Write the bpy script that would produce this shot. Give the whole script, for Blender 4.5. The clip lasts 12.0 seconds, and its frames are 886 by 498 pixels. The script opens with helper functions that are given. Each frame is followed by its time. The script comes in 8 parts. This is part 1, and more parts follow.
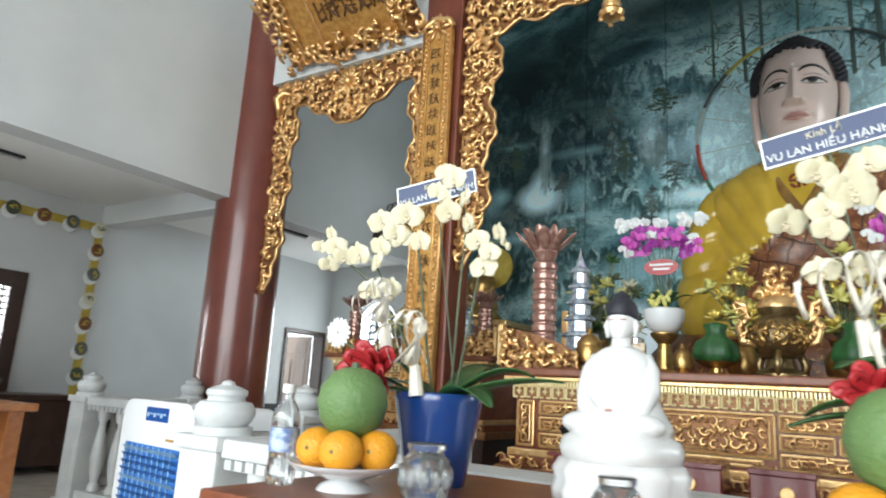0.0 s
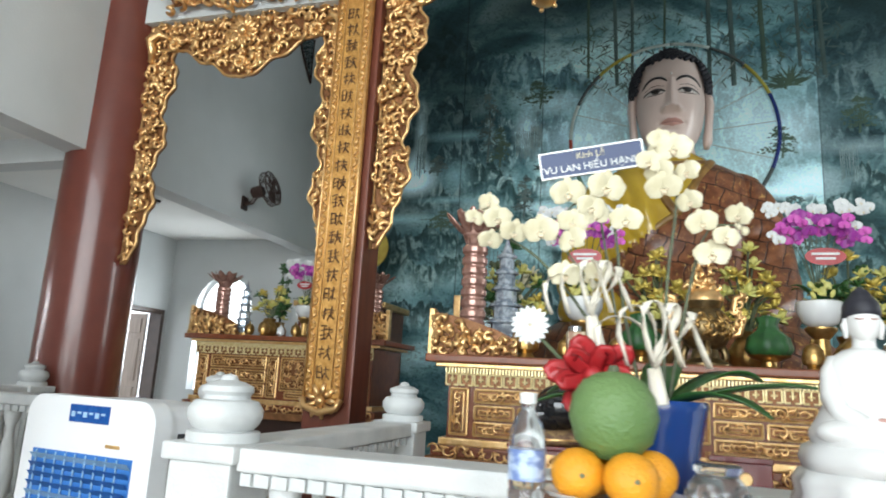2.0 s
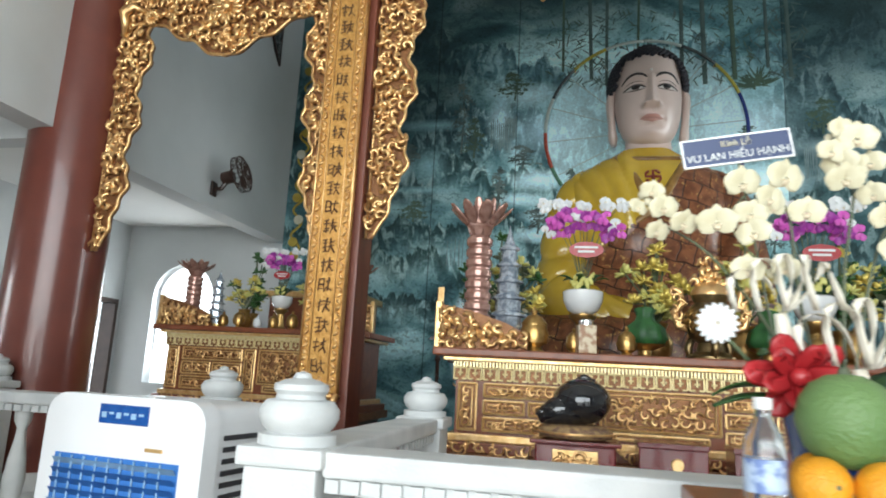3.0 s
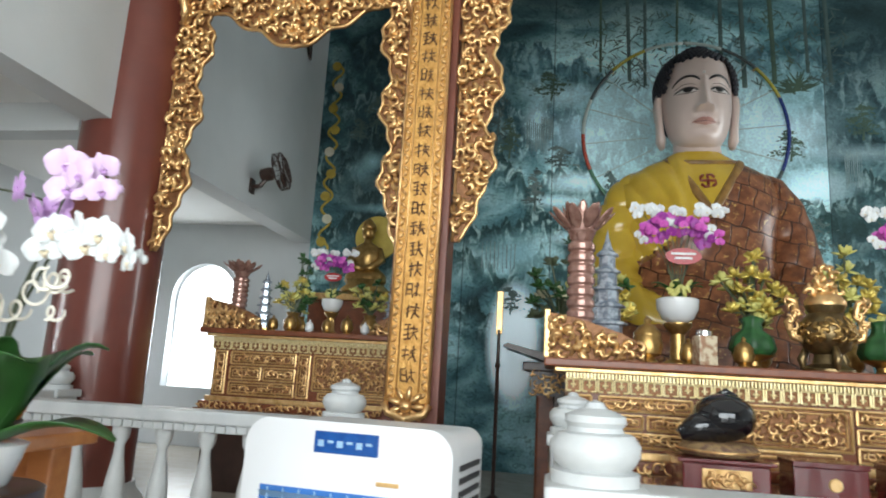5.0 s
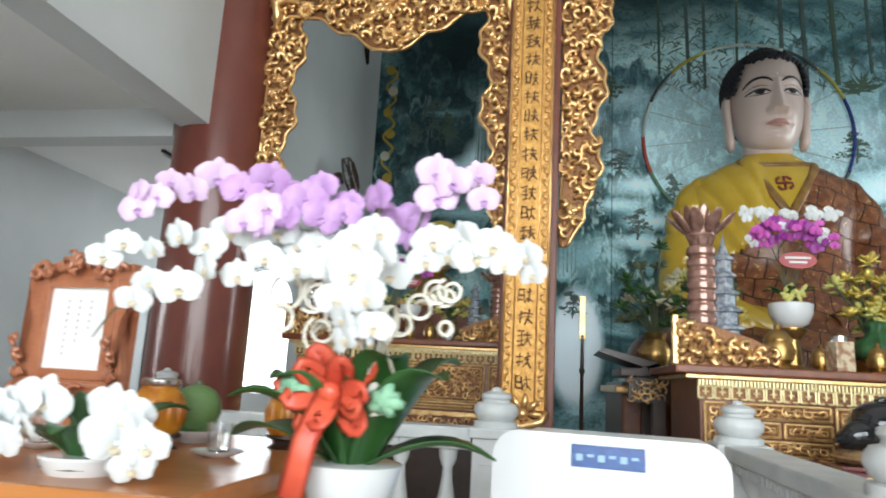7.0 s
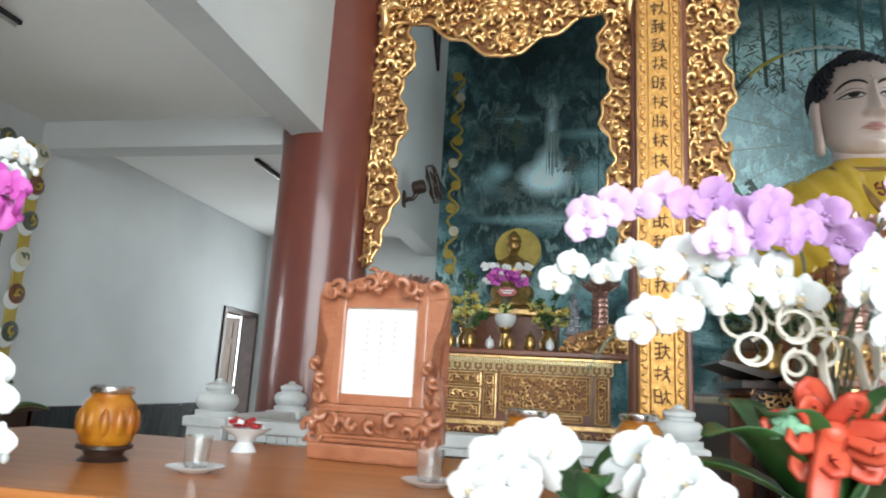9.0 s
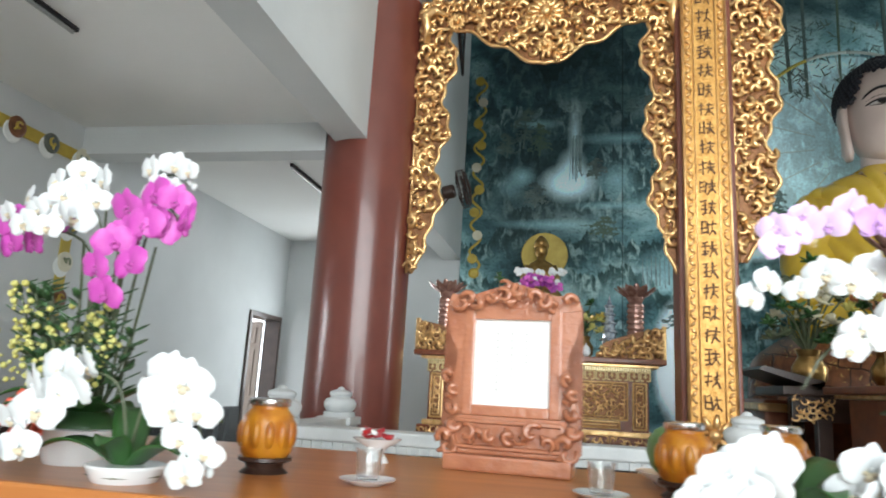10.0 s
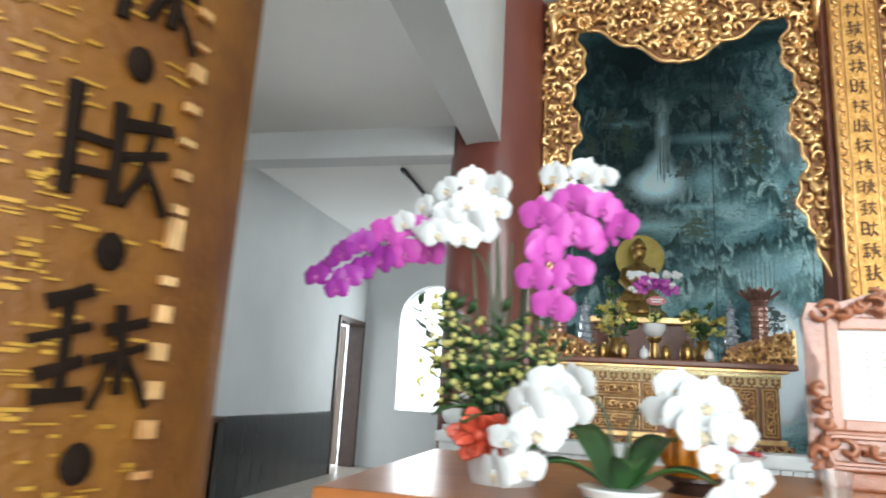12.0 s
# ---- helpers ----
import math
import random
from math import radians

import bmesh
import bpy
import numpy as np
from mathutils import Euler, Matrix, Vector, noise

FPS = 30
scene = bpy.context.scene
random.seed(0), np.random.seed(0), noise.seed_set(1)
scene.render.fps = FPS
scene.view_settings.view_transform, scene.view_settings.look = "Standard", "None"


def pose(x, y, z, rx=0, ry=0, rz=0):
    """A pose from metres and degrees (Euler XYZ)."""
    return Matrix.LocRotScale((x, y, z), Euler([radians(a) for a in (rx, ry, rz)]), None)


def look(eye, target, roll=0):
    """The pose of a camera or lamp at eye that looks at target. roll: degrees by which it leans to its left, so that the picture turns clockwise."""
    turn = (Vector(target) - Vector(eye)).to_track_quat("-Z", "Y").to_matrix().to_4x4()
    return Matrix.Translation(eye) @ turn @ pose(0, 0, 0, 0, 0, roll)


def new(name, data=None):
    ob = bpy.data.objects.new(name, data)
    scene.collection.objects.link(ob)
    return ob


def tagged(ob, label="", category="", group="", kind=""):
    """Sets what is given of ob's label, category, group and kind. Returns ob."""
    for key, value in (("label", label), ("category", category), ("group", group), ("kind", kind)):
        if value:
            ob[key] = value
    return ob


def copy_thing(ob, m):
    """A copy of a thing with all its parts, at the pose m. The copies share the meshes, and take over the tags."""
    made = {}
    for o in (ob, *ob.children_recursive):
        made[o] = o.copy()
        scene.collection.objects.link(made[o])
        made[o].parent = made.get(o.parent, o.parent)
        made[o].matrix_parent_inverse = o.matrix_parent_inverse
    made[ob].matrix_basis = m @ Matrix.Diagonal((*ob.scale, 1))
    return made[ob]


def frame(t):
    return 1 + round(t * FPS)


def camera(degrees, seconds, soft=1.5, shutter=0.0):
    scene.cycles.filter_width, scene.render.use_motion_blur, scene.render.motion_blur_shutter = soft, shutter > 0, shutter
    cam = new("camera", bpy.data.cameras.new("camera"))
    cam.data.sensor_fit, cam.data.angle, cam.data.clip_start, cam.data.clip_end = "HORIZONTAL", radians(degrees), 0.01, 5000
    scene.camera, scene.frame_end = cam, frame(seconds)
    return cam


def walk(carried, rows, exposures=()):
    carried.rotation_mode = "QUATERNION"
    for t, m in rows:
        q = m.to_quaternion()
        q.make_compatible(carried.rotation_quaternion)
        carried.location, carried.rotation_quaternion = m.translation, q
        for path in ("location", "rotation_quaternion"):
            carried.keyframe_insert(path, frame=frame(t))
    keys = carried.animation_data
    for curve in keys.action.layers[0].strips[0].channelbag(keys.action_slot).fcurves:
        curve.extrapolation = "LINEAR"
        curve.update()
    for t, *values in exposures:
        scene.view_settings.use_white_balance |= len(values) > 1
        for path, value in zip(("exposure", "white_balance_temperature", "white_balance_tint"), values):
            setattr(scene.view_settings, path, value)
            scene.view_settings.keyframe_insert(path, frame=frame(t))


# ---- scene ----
cam = camera(67.5, 12.0, soft=1.9, shutter=0.5)
METRES, EYE, TILT, LEAN, TURN = 5.3, 1.2, 0.0, 0.0, 33.2
ROWS = [
    (0.0, 0.0, 0.0, 0.0, -0.69, 12.12, -3.22),
    (0.5, -0.0492, 0.0147, 0.0026, -6.08, 12.08, -2.93),
    (1.0, -0.089, 0.0317, 0.0008, -11.01, 11.81, -3.09),
    (1.5, -0.1193, 0.0593, -0.0003, -13.93, 11.51, -3.11),
    (2.0, -0.1522, 0.0817, 0.0011, -16.83, 11.37, -3.13),
    (2.5, -0.1941, 0.1011, 0.0018, -19.83, 11.14, -3.13),
    (3.0, -0.2267, 0.1319, 0.0005, -21.89, 10.88, -3.01),
    (5.0, -0.3699, 0.2358, 0.0066, -24.28, 10.91, -3.23),
    (5.5, -0.4031, 0.2561, 0.0091, -24.3, 11.09, -3.13),
    (6.0, -0.4388, 0.2695, 0.0111, -24.01, 11.08, -3.07),
    (6.5, -0.4666, 0.2855, 0.0065, -23.91, 11.09, -3.05),
    (8.5, -0.616, 0.3691, 0.0012, -22.67, 11.51, -3.18),
    (9.0, -0.6394, 0.3887, 0.0051, -22.44, 11.6, -3.11),
    (9.5, -0.6711, 0.3986, 0.0073, -22.41, 11.68, -3.07),
    (10.0, -0.7039, 0.4108, 0.0057, -22.46, 11.82, -3.17),
    (10.5, -0.7336, 0.4402, 0.0041, -22.62, 11.86, -3.18),
    (11.0, -0.7618, 0.4635, 0.0044, -22.27, 11.89, -3.18),
    (11.5, -0.8054, 0.4733, 0.0038, -21.46, 12.01, -3.1),
    (12.0, -0.8551, 0.4836, 0.002, -20.14, 11.92, -3.17),
]
walk(cam, [(t, pose(0, 0, EYE, TILT, LEAN, TURN) @ pose(METRES * x, METRES * y, METRES * z, 90 + pitch, roll, yaw)) for t, x, y, z, yaw, pitch, roll in ROWS], exposures=[(0.0, 0.05, 6420, 6), (2.5, -0.06, 6420, 6), (5.0, -0.06, 6420, 6), (8.5, 0.1, 6420, 6), (10.5, 0.26, 6420, 6), (12.0, 0.18, 6420, 6)])

# ---------------------------------------------------------------- light
world = bpy.data.worlds.new("sky")
world.use_nodes = True
scene.world = world
_nt = world.node_tree
_sky = _nt.nodes.new("ShaderNodeTexSky")
_sky.sky_type, _sky.sun_disc = "NISHITA", False
_sky.sun_elevation, _sky.sun_rotation = radians(52), radians(200)
_nt.nodes["Background"].inputs["Strength"].default_value = 0.12
_nt.links.new(_sky.outputs[0], _nt.nodes["Background"].inputs["Color"])
sun = new("sun", bpy.data.lights.new("sun", "SUN"))
sun.data.energy, sun.data.angle, sun.data.color = 3.0, radians(0.5), (1.0, 0.95, 0.88)
sun.matrix_world = look((3, -8, 12), (0, 0, 0))


def daylight(name, eye, target, wide, high, watts, colour=(0.93, 0.97, 1.0)):
    """Sky light that comes in at an opening."""
    lamp = new(name, bpy.data.lights.new(name, "AREA"))
    lamp.data.shape, lamp.data.size, lamp.data.size_y = "RECTANGLE", wide, high
    lamp.data.energy, lamp.data.color = watts, colour
    lamp.matrix_world = look(eye, target)
    return lamp


daylight("front_doorway_daylight", (-1.0, -9.5, 3.6), (-1.0, 5.0, 3.2), 14.0, 7.0, 2400)
# added lamp at an unseen east opening, brightens statue and mural
daylight("added_east_daylight", (8.3, 7.4, 3.6), (-1.0, 8.4, 3.6), 3.0, 4.2, 330)
daylight("arch_daylight", (-7.7, 9.75, 1.8), (-7.7, 0, 1.2), 1.0, 1.4, 35)
daylight("lattice_daylight", (-8.95, 3.6, 1.7), (0, 3.6, 1.5), 1.2, 1.2, 170)


# ---------------------------------------------------------------- materials
def material(name, colour, rough=0.6, metal=0.0, second=None, scale=8.0, bump=0.0, bump_scale=60.0, mix=0.5,
             spec=0.5, stretch=(1, 1, 1), transmission=0.0, emit=0.0, per_piece=0.0, coat=0.0, sss=0.0):
    m = bpy.data.materials.new(name)
    m.use_nodes = True
    nt, b = m.node_tree, m.node_tree.nodes["Principled BSDF"]
    b.inputs["Roughness"].default_value, b.inputs["Metallic"].default_value = rough, metal
    b.inputs["Specular IOR Level"].default_value = spec
    b.inputs["Transmission Weight"].default_value = transmission
    b.inputs["Coat Weight"].default_value = coat
    if sss:
        b.inputs["Subsurface Weight"].default_value = sss
        b.inputs["Subsurface Radius"].default_value = (0.02, 0.015, 0.01)
    second = second or tuple(c * 0.8 for c in colour)
    co = nt.nodes.new("ShaderNodeTexCoord")
    mp = nt.nodes.new("ShaderNodeMapping")
    mp.inputs["Scale"].default_value = stretch
    nt.links.new(co.outputs["Object"], mp.inputs["Vector"])
    n1, n2 = nt.nodes.new("ShaderNodeTexNoise"), nt.nodes.new("ShaderNodeTexNoise")
    n1.inputs["Scale"].default_value, n1.inputs["Detail"].default_value = scale, 6
    n2.inputs["Scale"].default_value, n2.inputs["Detail"].default_value = bump_scale, 3
    for n in (n1, n2):
        nt.links.new(mp.outputs[0], n.inputs["Vector"])
    ramp = nt.nodes.new("ShaderNodeValToRGB")
    ramp.color_ramp.elements[0].position, ramp.color_ramp.elements[1].position = 0.5 - mix * 0.4, 0.5 + mix * 0.4
    ramp.color_ramp.elements[0].color, ramp.color_ramp.elements[1].color = (*second, 1), (*colour, 1)
    nt.links.new(n1.outputs["Fac"], ramp.inputs[0])
    last = ramp.outputs[0]
    if per_piece:
        info, hsv = nt.nodes.new("ShaderNodeObjectInfo"), nt.nodes.new("ShaderNodeHueSaturation")
        rng = nt.nodes.new("ShaderNodeMapRange")
        rng.inputs["To Min"].default_value, rng.inputs["To Max"].default_value = 1 - per_piece, 1 + per_piece
        nt.links.new(info.outputs["Random"], rng.inputs["Value"])
        nt.links.new(rng.outputs[0], hsv.inputs["Value"])
        nt.links.new(last, hsv.inputs["Color"])
        last = hsv.outputs[0]
    nt.links.new(last, b.inputs["Base Color"])
    if emit:
        nt.links.new(last, b.inputs["Emission Color"])
        b.inputs["Emission Strength"].default_value = emit
    if bump:
        bp = nt.nodes.new("ShaderNodeBump")
        bp.inputs["Strength"].default_value, bp.inputs["Distance"].default_value = bump, 0.01
        nt.links.new(n2.outputs["Fac"], bp.inputs["Height"])
        nt.links.new(bp.outputs[0], b.inputs["Normal"])
    return m


PLASTER = material("white_plaster", (0.64, 0.67, 0.68), 0.8, second=(0.57, 0.60, 0.61), scale=1.3, bump=0.15, bump_scale=40)
CEILING = material("ceiling_paint", (0.82, 0.83, 0.82), 0.85, second=(0.77, 0.78, 0.77), scale=0.9, bump=0.1)
DADO = material("dark_tile", (0.035, 0.04, 0.042), 0.25, second=(0.02, 0.022, 0.024), scale=3, stretch=(1, 6, 1), per_piece=0.2)
FLOOR = material("floor_tile", (0.52, 0.47, 0.41), 0.25, second=(0.44, 0.39, 0.33), scale=5, per_piece=0.08)
PILLAR = material("red_lacquer", (0.17, 0.045, 0.03), 0.3, second=(0.135, 0.034, 0.024), scale=4, coat=0.3)
REDWOOD = material("red_brown_wood", (0.20, 0.055, 0.03), 0.4, second=(0.13, 0.035, 0.02), scale=10, stretch=(1, 1, 0.2))
GOLD = material("gold_leaf", (0.93, 0.63, 0.29), 0.3, 0.8, second=(0.64, 0.36, 0.15), scale=9, bump=0.25, bump_scale=45)
BROWNGOLD = material("aged_gilt_ground", (0.30, 0.135, 0.05), 0.45, 0.4, second=(0.17, 0.07, 0.025), scale=14, bump=0.5, bump_scale=60)
STONE = material("white_stone", (0.66, 0.67, 0.66), 0.5, second=(0.52, 0.54, 0.54), scale=6, bump=0.2, bump_scale=90)
MARBLE = material("white_marble", (0.72, 0.71, 0.69), 0.25, second=(0.64, 0.64, 0.63), scale=5)
GLOW = material("daylight_outside", (0.95, 0.97, 1.0), 0.9, second=(0.9, 0.94, 1.0), emit=1.6)
ALTARWOOD = material("altar_wood", (0.24, 0.07, 0.025), 0.35, second=(0.15, 0.04, 0.015), scale=12)
TABLEWOOD = material("orange_brown_wood", (0.50, 0.20, 0.06), 0.28, second=(0.38, 0.13, 0.035), scale=7, stretch=(0.3, 4, 4))
DARKWOOD = material("dark_wood", (0.05, 0.025, 0.018), 0.35, second=(0.03, 0.015, 0.01), scale=8)
SKIN = material("painted_skin", (0.63, 0.51, 0.46), 0.32, second=(0.58, 0.46, 0.41), scale=3, coat=0.15)
ROBE = material("ochre_robe", (0.62, 0.42, 0.05), 0.22, second=(0.50, 0.32, 0.03), scale=3, coat=0.4)
PLASTIC = material("white_plastic", (0.76, 0.77, 0.78), 0.35, second=(0.72, 0.73, 0.74), scale=3)


# ---------------------------------------------------------------- mesh helpers
def finish(name, bm, mat, parent=None, smooth=False):
    me = bpy.data.meshes.new(name)
    bm.to_mesh(me)
    bm.free()
    for m in (mat if isinstance(mat, (list, tuple)) else [mat]):
        me.materials.append(m)
    if smooth:
        me.shade_smooth()
        if smooth != "all":
            me.set_sharp_from_angle(angle=radians(40))
    ob = new(name, me)
    ob.parent = parent
    return ob


def part(name, bm, mat, parent, label="", smooth=False):
    ob = finish(name, bm, mat, parent, smooth)
    return tagged(ob, label) if label else ob


def thing(name, label, category, at=(0, 0, 0), turn=0.0, group="", kind=""):
    ob = new(name)
    ob.empty_display_size = 0.1
    ob.matrix_world = pose(*at, 0, 0, turn)
    return tagged(ob, label, category, group, kind)


def structure(name, bm, mat, label, category="", smooth=False):
    return tagged(finish(name, bm, mat, None, smooth), label, category or name.split("_")[0], kind="structure")


def box(bm, x0, x1, y0, y1, z0, z1, bevel=0.0, mi=0):
    vs = [bm.verts.new((x, y, z)) for z in (z0, z1) for y in (y0, y1) for x in (x0, x1)]
    fs = [bm.faces.new([vs[i] for i in q]) for q in ((0, 2, 3, 1), (4, 5, 7, 6), (0, 1, 5, 4), (2, 6, 7, 3), (0, 4, 6, 2), (1, 3, 7, 5))]
    for f in fs:
        f.material_index = mi
    if bevel:
        es = list({e for f in fs for e in f.edges})
        bmesh.ops.bevel(bm, geom=es, offset=bevel, segments=2, affect="EDGES", profile=0.6)
    return bm


def lathe(bm, profile, n=24, at=(0, 0, 0), lobes=0, depth=0.0, tilt=None):
    rings = []
    m = tilt or Matrix.Identity(4)
    for r, z in profile:
        ring = []
        for i in range(n):
            a = 2 * math.pi * i / n
            q = r * (1 + depth * math.cos(lobes * a)) if lobes else r
            ring.append(bm.verts.new(Vector(at) + m @ Vector((q * math.cos(a), q * math.sin(a), z))))
        rings.append(ring)
    for a, b in zip(rings, rings[1:]):
        for i in range(n):
            bm.faces.new((a[i], a[(i + 1) % n], b[(i + 1) % n], b[i]))
    if profile[0][0] > 1e-4:
        bm.faces.new(rings[0][::-1])
    if profile[-1][0] > 1e-4:
        bm.faces.new(rings[-1])
    return bm


def tube(bm, pts, radii, n=6, flat=1.0, up=Vector((0, 1, 0))):
    """A bar along pts; radii one number or one a point; flat squeezes it along up."""
    pts = [Vector(p) for p in pts]
    if not isinstance(radii, (list, tuple)):
        radii = [radii] * len(pts)
    rings = []
    for i, p in enumerate(pts):
        d = (pts[min(i + 1, len(pts) - 1)] - pts[max(i - 1, 0)]).normalized()
        side = d.cross(up)
        side = side.normalized() if side.length > 1e-3 else d.orthogonal().normalized()
        u = side.cross(d).normalized()
        rings.append([bm.verts.new(p + radii[i] * (math.cos(2 * math.pi * k / n) * side + flat * math.sin(2 * math.pi * k / n) * u)) for k in range(n)])
    for a, b in zip(rings, rings[1:]):
        for k in range(n):
            bm.faces.new((a[k], a[(k + 1) % n], b[(k + 1) % n], b[k]))
    bm.faces.new(rings[0][::-1])
    bm.faces.new(rings[-1])
    return bm


def ball(bm, at, r, scale=(1, 1, 1), u=12, v=8, m=None):
    t = Matrix.Translation(at) @ (m or Matrix.Identity(4)) @ Matrix.Diagonal((*scale, 1))
    bmesh.ops.create_uvsphere(bm, u_segments=u, v_segments=v, radius=r, matrix=t)
    return bm


ICO = {}


def ico(bm, fine, r, m):
    """A small faceted ball of radius r, set by the matrix m."""
    if fine not in ICO:
        t = bmesh.new()
        bmesh.ops.create_icosphere(t, subdivisions=fine, radius=1)
        t.verts.index_update()
        ICO[fine] = [v.co.copy() for v in t.verts], [[v.index for v in f.verts] for f in t.faces]
        t.free()
    cos, faces = ICO[fine]
    vs = [bm.verts.new(m @ (c * r)) for c in cos]
    for f in faces:
        bm.faces.new([vs[i] for i in f])


def slab(bm, outline, y0, y1):
    """A plate in the x-z plane with the given outline, from y0 to y1."""
    a = [bm.verts.new((x, y0, z)) for x, z in outline]
    b = [bm.verts.new((x, y1, z)) for x, z in outline]
    n = len(a)
    caps = [bm.faces.new(a), bm.faces.new(b[::-1])]
    for i in range(n):
        bm.faces.new((a[i], b[i], b[(i + 1) % n], a[(i + 1) % n]))
    bmesh.ops.triangulate(bm, faces=caps)
    bmesh.ops.recalc_face_normals(bm, faces=bm.faces)
    return bm


# ---------------------------------------------------------------- structure
EAST, WEST, NORTH, SOUTH = 7.8, -8.8, 9.6, -5.5
HIGH, LOW = 8.2, 3.42


def B(*a, bevel=0.0):
    return box(bmesh.new(), *a, bevel=bevel)


structure("floor", B(WEST - 3, EAST + 0.3, SOUTH - 6, NORTH + 4, -0.3, 0.0), FLOOR, "beige polished tiled temple floor")
bm = bmesh.new()   # west wall with a door and a lattice window
box(bm, WEST - 0.2, WEST, SOUTH, 2.9, 0, LOW)
box(bm, WEST - 0.2, WEST, 2.9, 4.05, 0, 0.9)
box(bm, WEST - 0.2, WEST, 2.9, 4.05, 2.35, LOW)
box(bm, WEST - 0.2, WEST, 4.05, 8.5, 0, LOW)
box(bm, WEST - 0.2, WEST, 8.5, 9.45, 2.12, LOW)
box(bm, WEST - 0.2, WEST, 9.45, NORTH + 0.2, 0, LOW)
structure("wall_west", bm, PLASTER, "pale blue-white plastered side wall of the aisle", "wall")
bm = bmesh.new()   # north wall of the aisle with an arched opening
n = 14
arch = [(-7.7 + 0.54 * math.cos(math.pi * i / n), 2.24 + 0.54 * math.sin(math.pi * i / n)) for i in range(n + 1)]
box(bm, WEST, -8.24, NORTH, NORTH + 0.2, 0, LOW)
box(bm, -7.16, -6.29, NORTH, NORTH + 0.2, 0, LOW)
box(bm, -8.24, -7.16, NORTH, NORTH + 0.2, 0, 0.86)
for (xa, za), (xb, zb) in zip(arch, arch[1:]):
    q = [(xa, za), (xa, LOW), (xb, LOW), (xb, zb)]
    f, g = [bm.verts.new((x, NORTH, z)) for x, z in q], [bm.verts.new((x, NORTH + 0.2, z)) for x, z in q]
    bm.faces.new(f[::-1])
    bm.faces.new(g)
    bm.faces.new((f[0], f[3], g[3], g[0]))
bmesh.ops.remove_doubles(bm, verts=bm.verts, dist=1e-4)
structure("wall_north_aisle", bm, PLASTER, "white plastered aisle end wall with an arched opening", "wall")
structure("wall_north", B(-6.29, EAST, NORTH, NORTH + 0.2, 0, HIGH), PLASTER, "plastered back wall behind the painted mural", "wall")
bm = bmesh.new()   # unseen east wall; its tall opening is added to brighten the shrine
box(bm, EAST, EAST + 0.2, SOUTH, 5.9, 0, HIGH)
box(bm, EAST, EAST + 0.2, 8.9, NORTH + 0.2, 0, HIGH)
box(bm, EAST, EAST + 0.2, 5.9, 8.9, 0, 1.5)
box(bm, EAST, EAST + 0.2, 5.9, 8.9, 5.7, HIGH)
structure("wall_east", bm, PLASTER, "plain white plastered side wall", "wall")
bm = bmesh.new()   # south front with a wide doorway
box(bm, WEST - 0.2, -5.6, SOUTH - 0.2, SOUTH, 0, HIGH)
box(bm, 3.6, EAST + 0.2, SOUTH - 0.2, SOUTH, 0, HIGH)
box(bm, -5.6, 3.6, SOUTH - 0.2, SOUTH, 5.6, HIGH)
structure("wall_south", bm, PLASTER, "white plastered entrance wall with a wide doorway", "wall")
bm = bmesh.new()
box(bm, -6.29, -6.0, SOUTH, 4.80, 3.2, HIGH)
box(bm, -6.29, -6.0, 5.38, NORTH, 3.15, HIGH)
structure("beam_aisle", bm, PLASTER, "deep white beam wall above the aisle", "beam")
structure("beam_cross", B(WEST, -6.42, 4.86, 5.1, 3.16, LOW), PLASTER, "white cross beam below the aisle ceiling", "beam")
structure("ceiling_aisle", B(WEST, -6.29, SOUTH, NORTH, LOW, LOW + 0.15), CEILING, "pale grey painted aisle ceiling", "ceiling")
structure("ceiling", B(-6.29, EAST, SOUTH, NORTH, HIGH, HIGH + 0.15), CEILING, "high pale grey painted hall ceiling", "ceiling")
structure("beam_sign", B(-5.72, -3.3, 4.9, 5.3, 4.6, HIGH), PLASTER, "white beam above the carved side frame", "beam")
structure("beam_main", B(-3.3, EAST, 5.1, 5.3, 5.3, HIGH), PLASTER, "white beam above the main altar frame", "beam")
dado = structure("dado", B(WEST, WEST + 0.012, SOUTH, 8.46, 0, 0.83), DADO, "dark polished tile dado along the aisle wall", "dado")
_me = None
for i in range(30):
    if _me is None:
        _ob = finish("tile", box(bmesh.new(), 0, 0.012, -0.148, 0.148, 0.0, 0.825, 0.002), DADO, dado)
        _me = _ob.data
    else:
        _ob = new("tile", _me)
        _ob.parent = dado
    _ob.location = (WEST + 0.012, 8.30 - 0.3 * i, 0)
structure("backdrop_north", B(-10.5, -5.5, 11.6, 11.7, -0.2, 5.0), GLOW, "bright overcast daylight beyond the arched opening", "backdrop")
structure("backdrop_west", B(-11.2, -11.1, 1.0, 12.0, -0.2, 5.0), GLOW, "bright overcast daylight beyond the aisle openings", "backdrop")


# ---------------------------------------------------------------- carving
def scroll(bm, x, z, y, size, turn, hand, thick):
    """One curled tendril of carving with a leaf at its root, in the x-z plane."""
    pts, rad = [], []
    k = 11
    for i in range(k):
        t = i / (k - 1)
        a = turn + hand * t * 5.2
        r = size * (1 - 0.82 * t)
        pts.append((x + r * math.cos(a), y - thick * (0.3 + 1.3 * math.sin(2.4 * t)), z + r * math.sin(a)))
        rad.append(thick * (0.6 + 0.9 * math.sin(math.pi * (0.15 + 0.75 * t))))
    tube(bm, pts, rad, 5)
    a = turn + math.pi
    leaf = Matrix.Rotation(-a, 4, "Y")
    ico(bm, 1, 1, Matrix.Translation((x + size * 0.75 * math.cos(a), y - thick, z + size * 0.75 * math.sin(a)))
                               @ leaf @ Matrix.Diagonal((size * 0.62, thick * 1.2, size * 0.34, 1)))


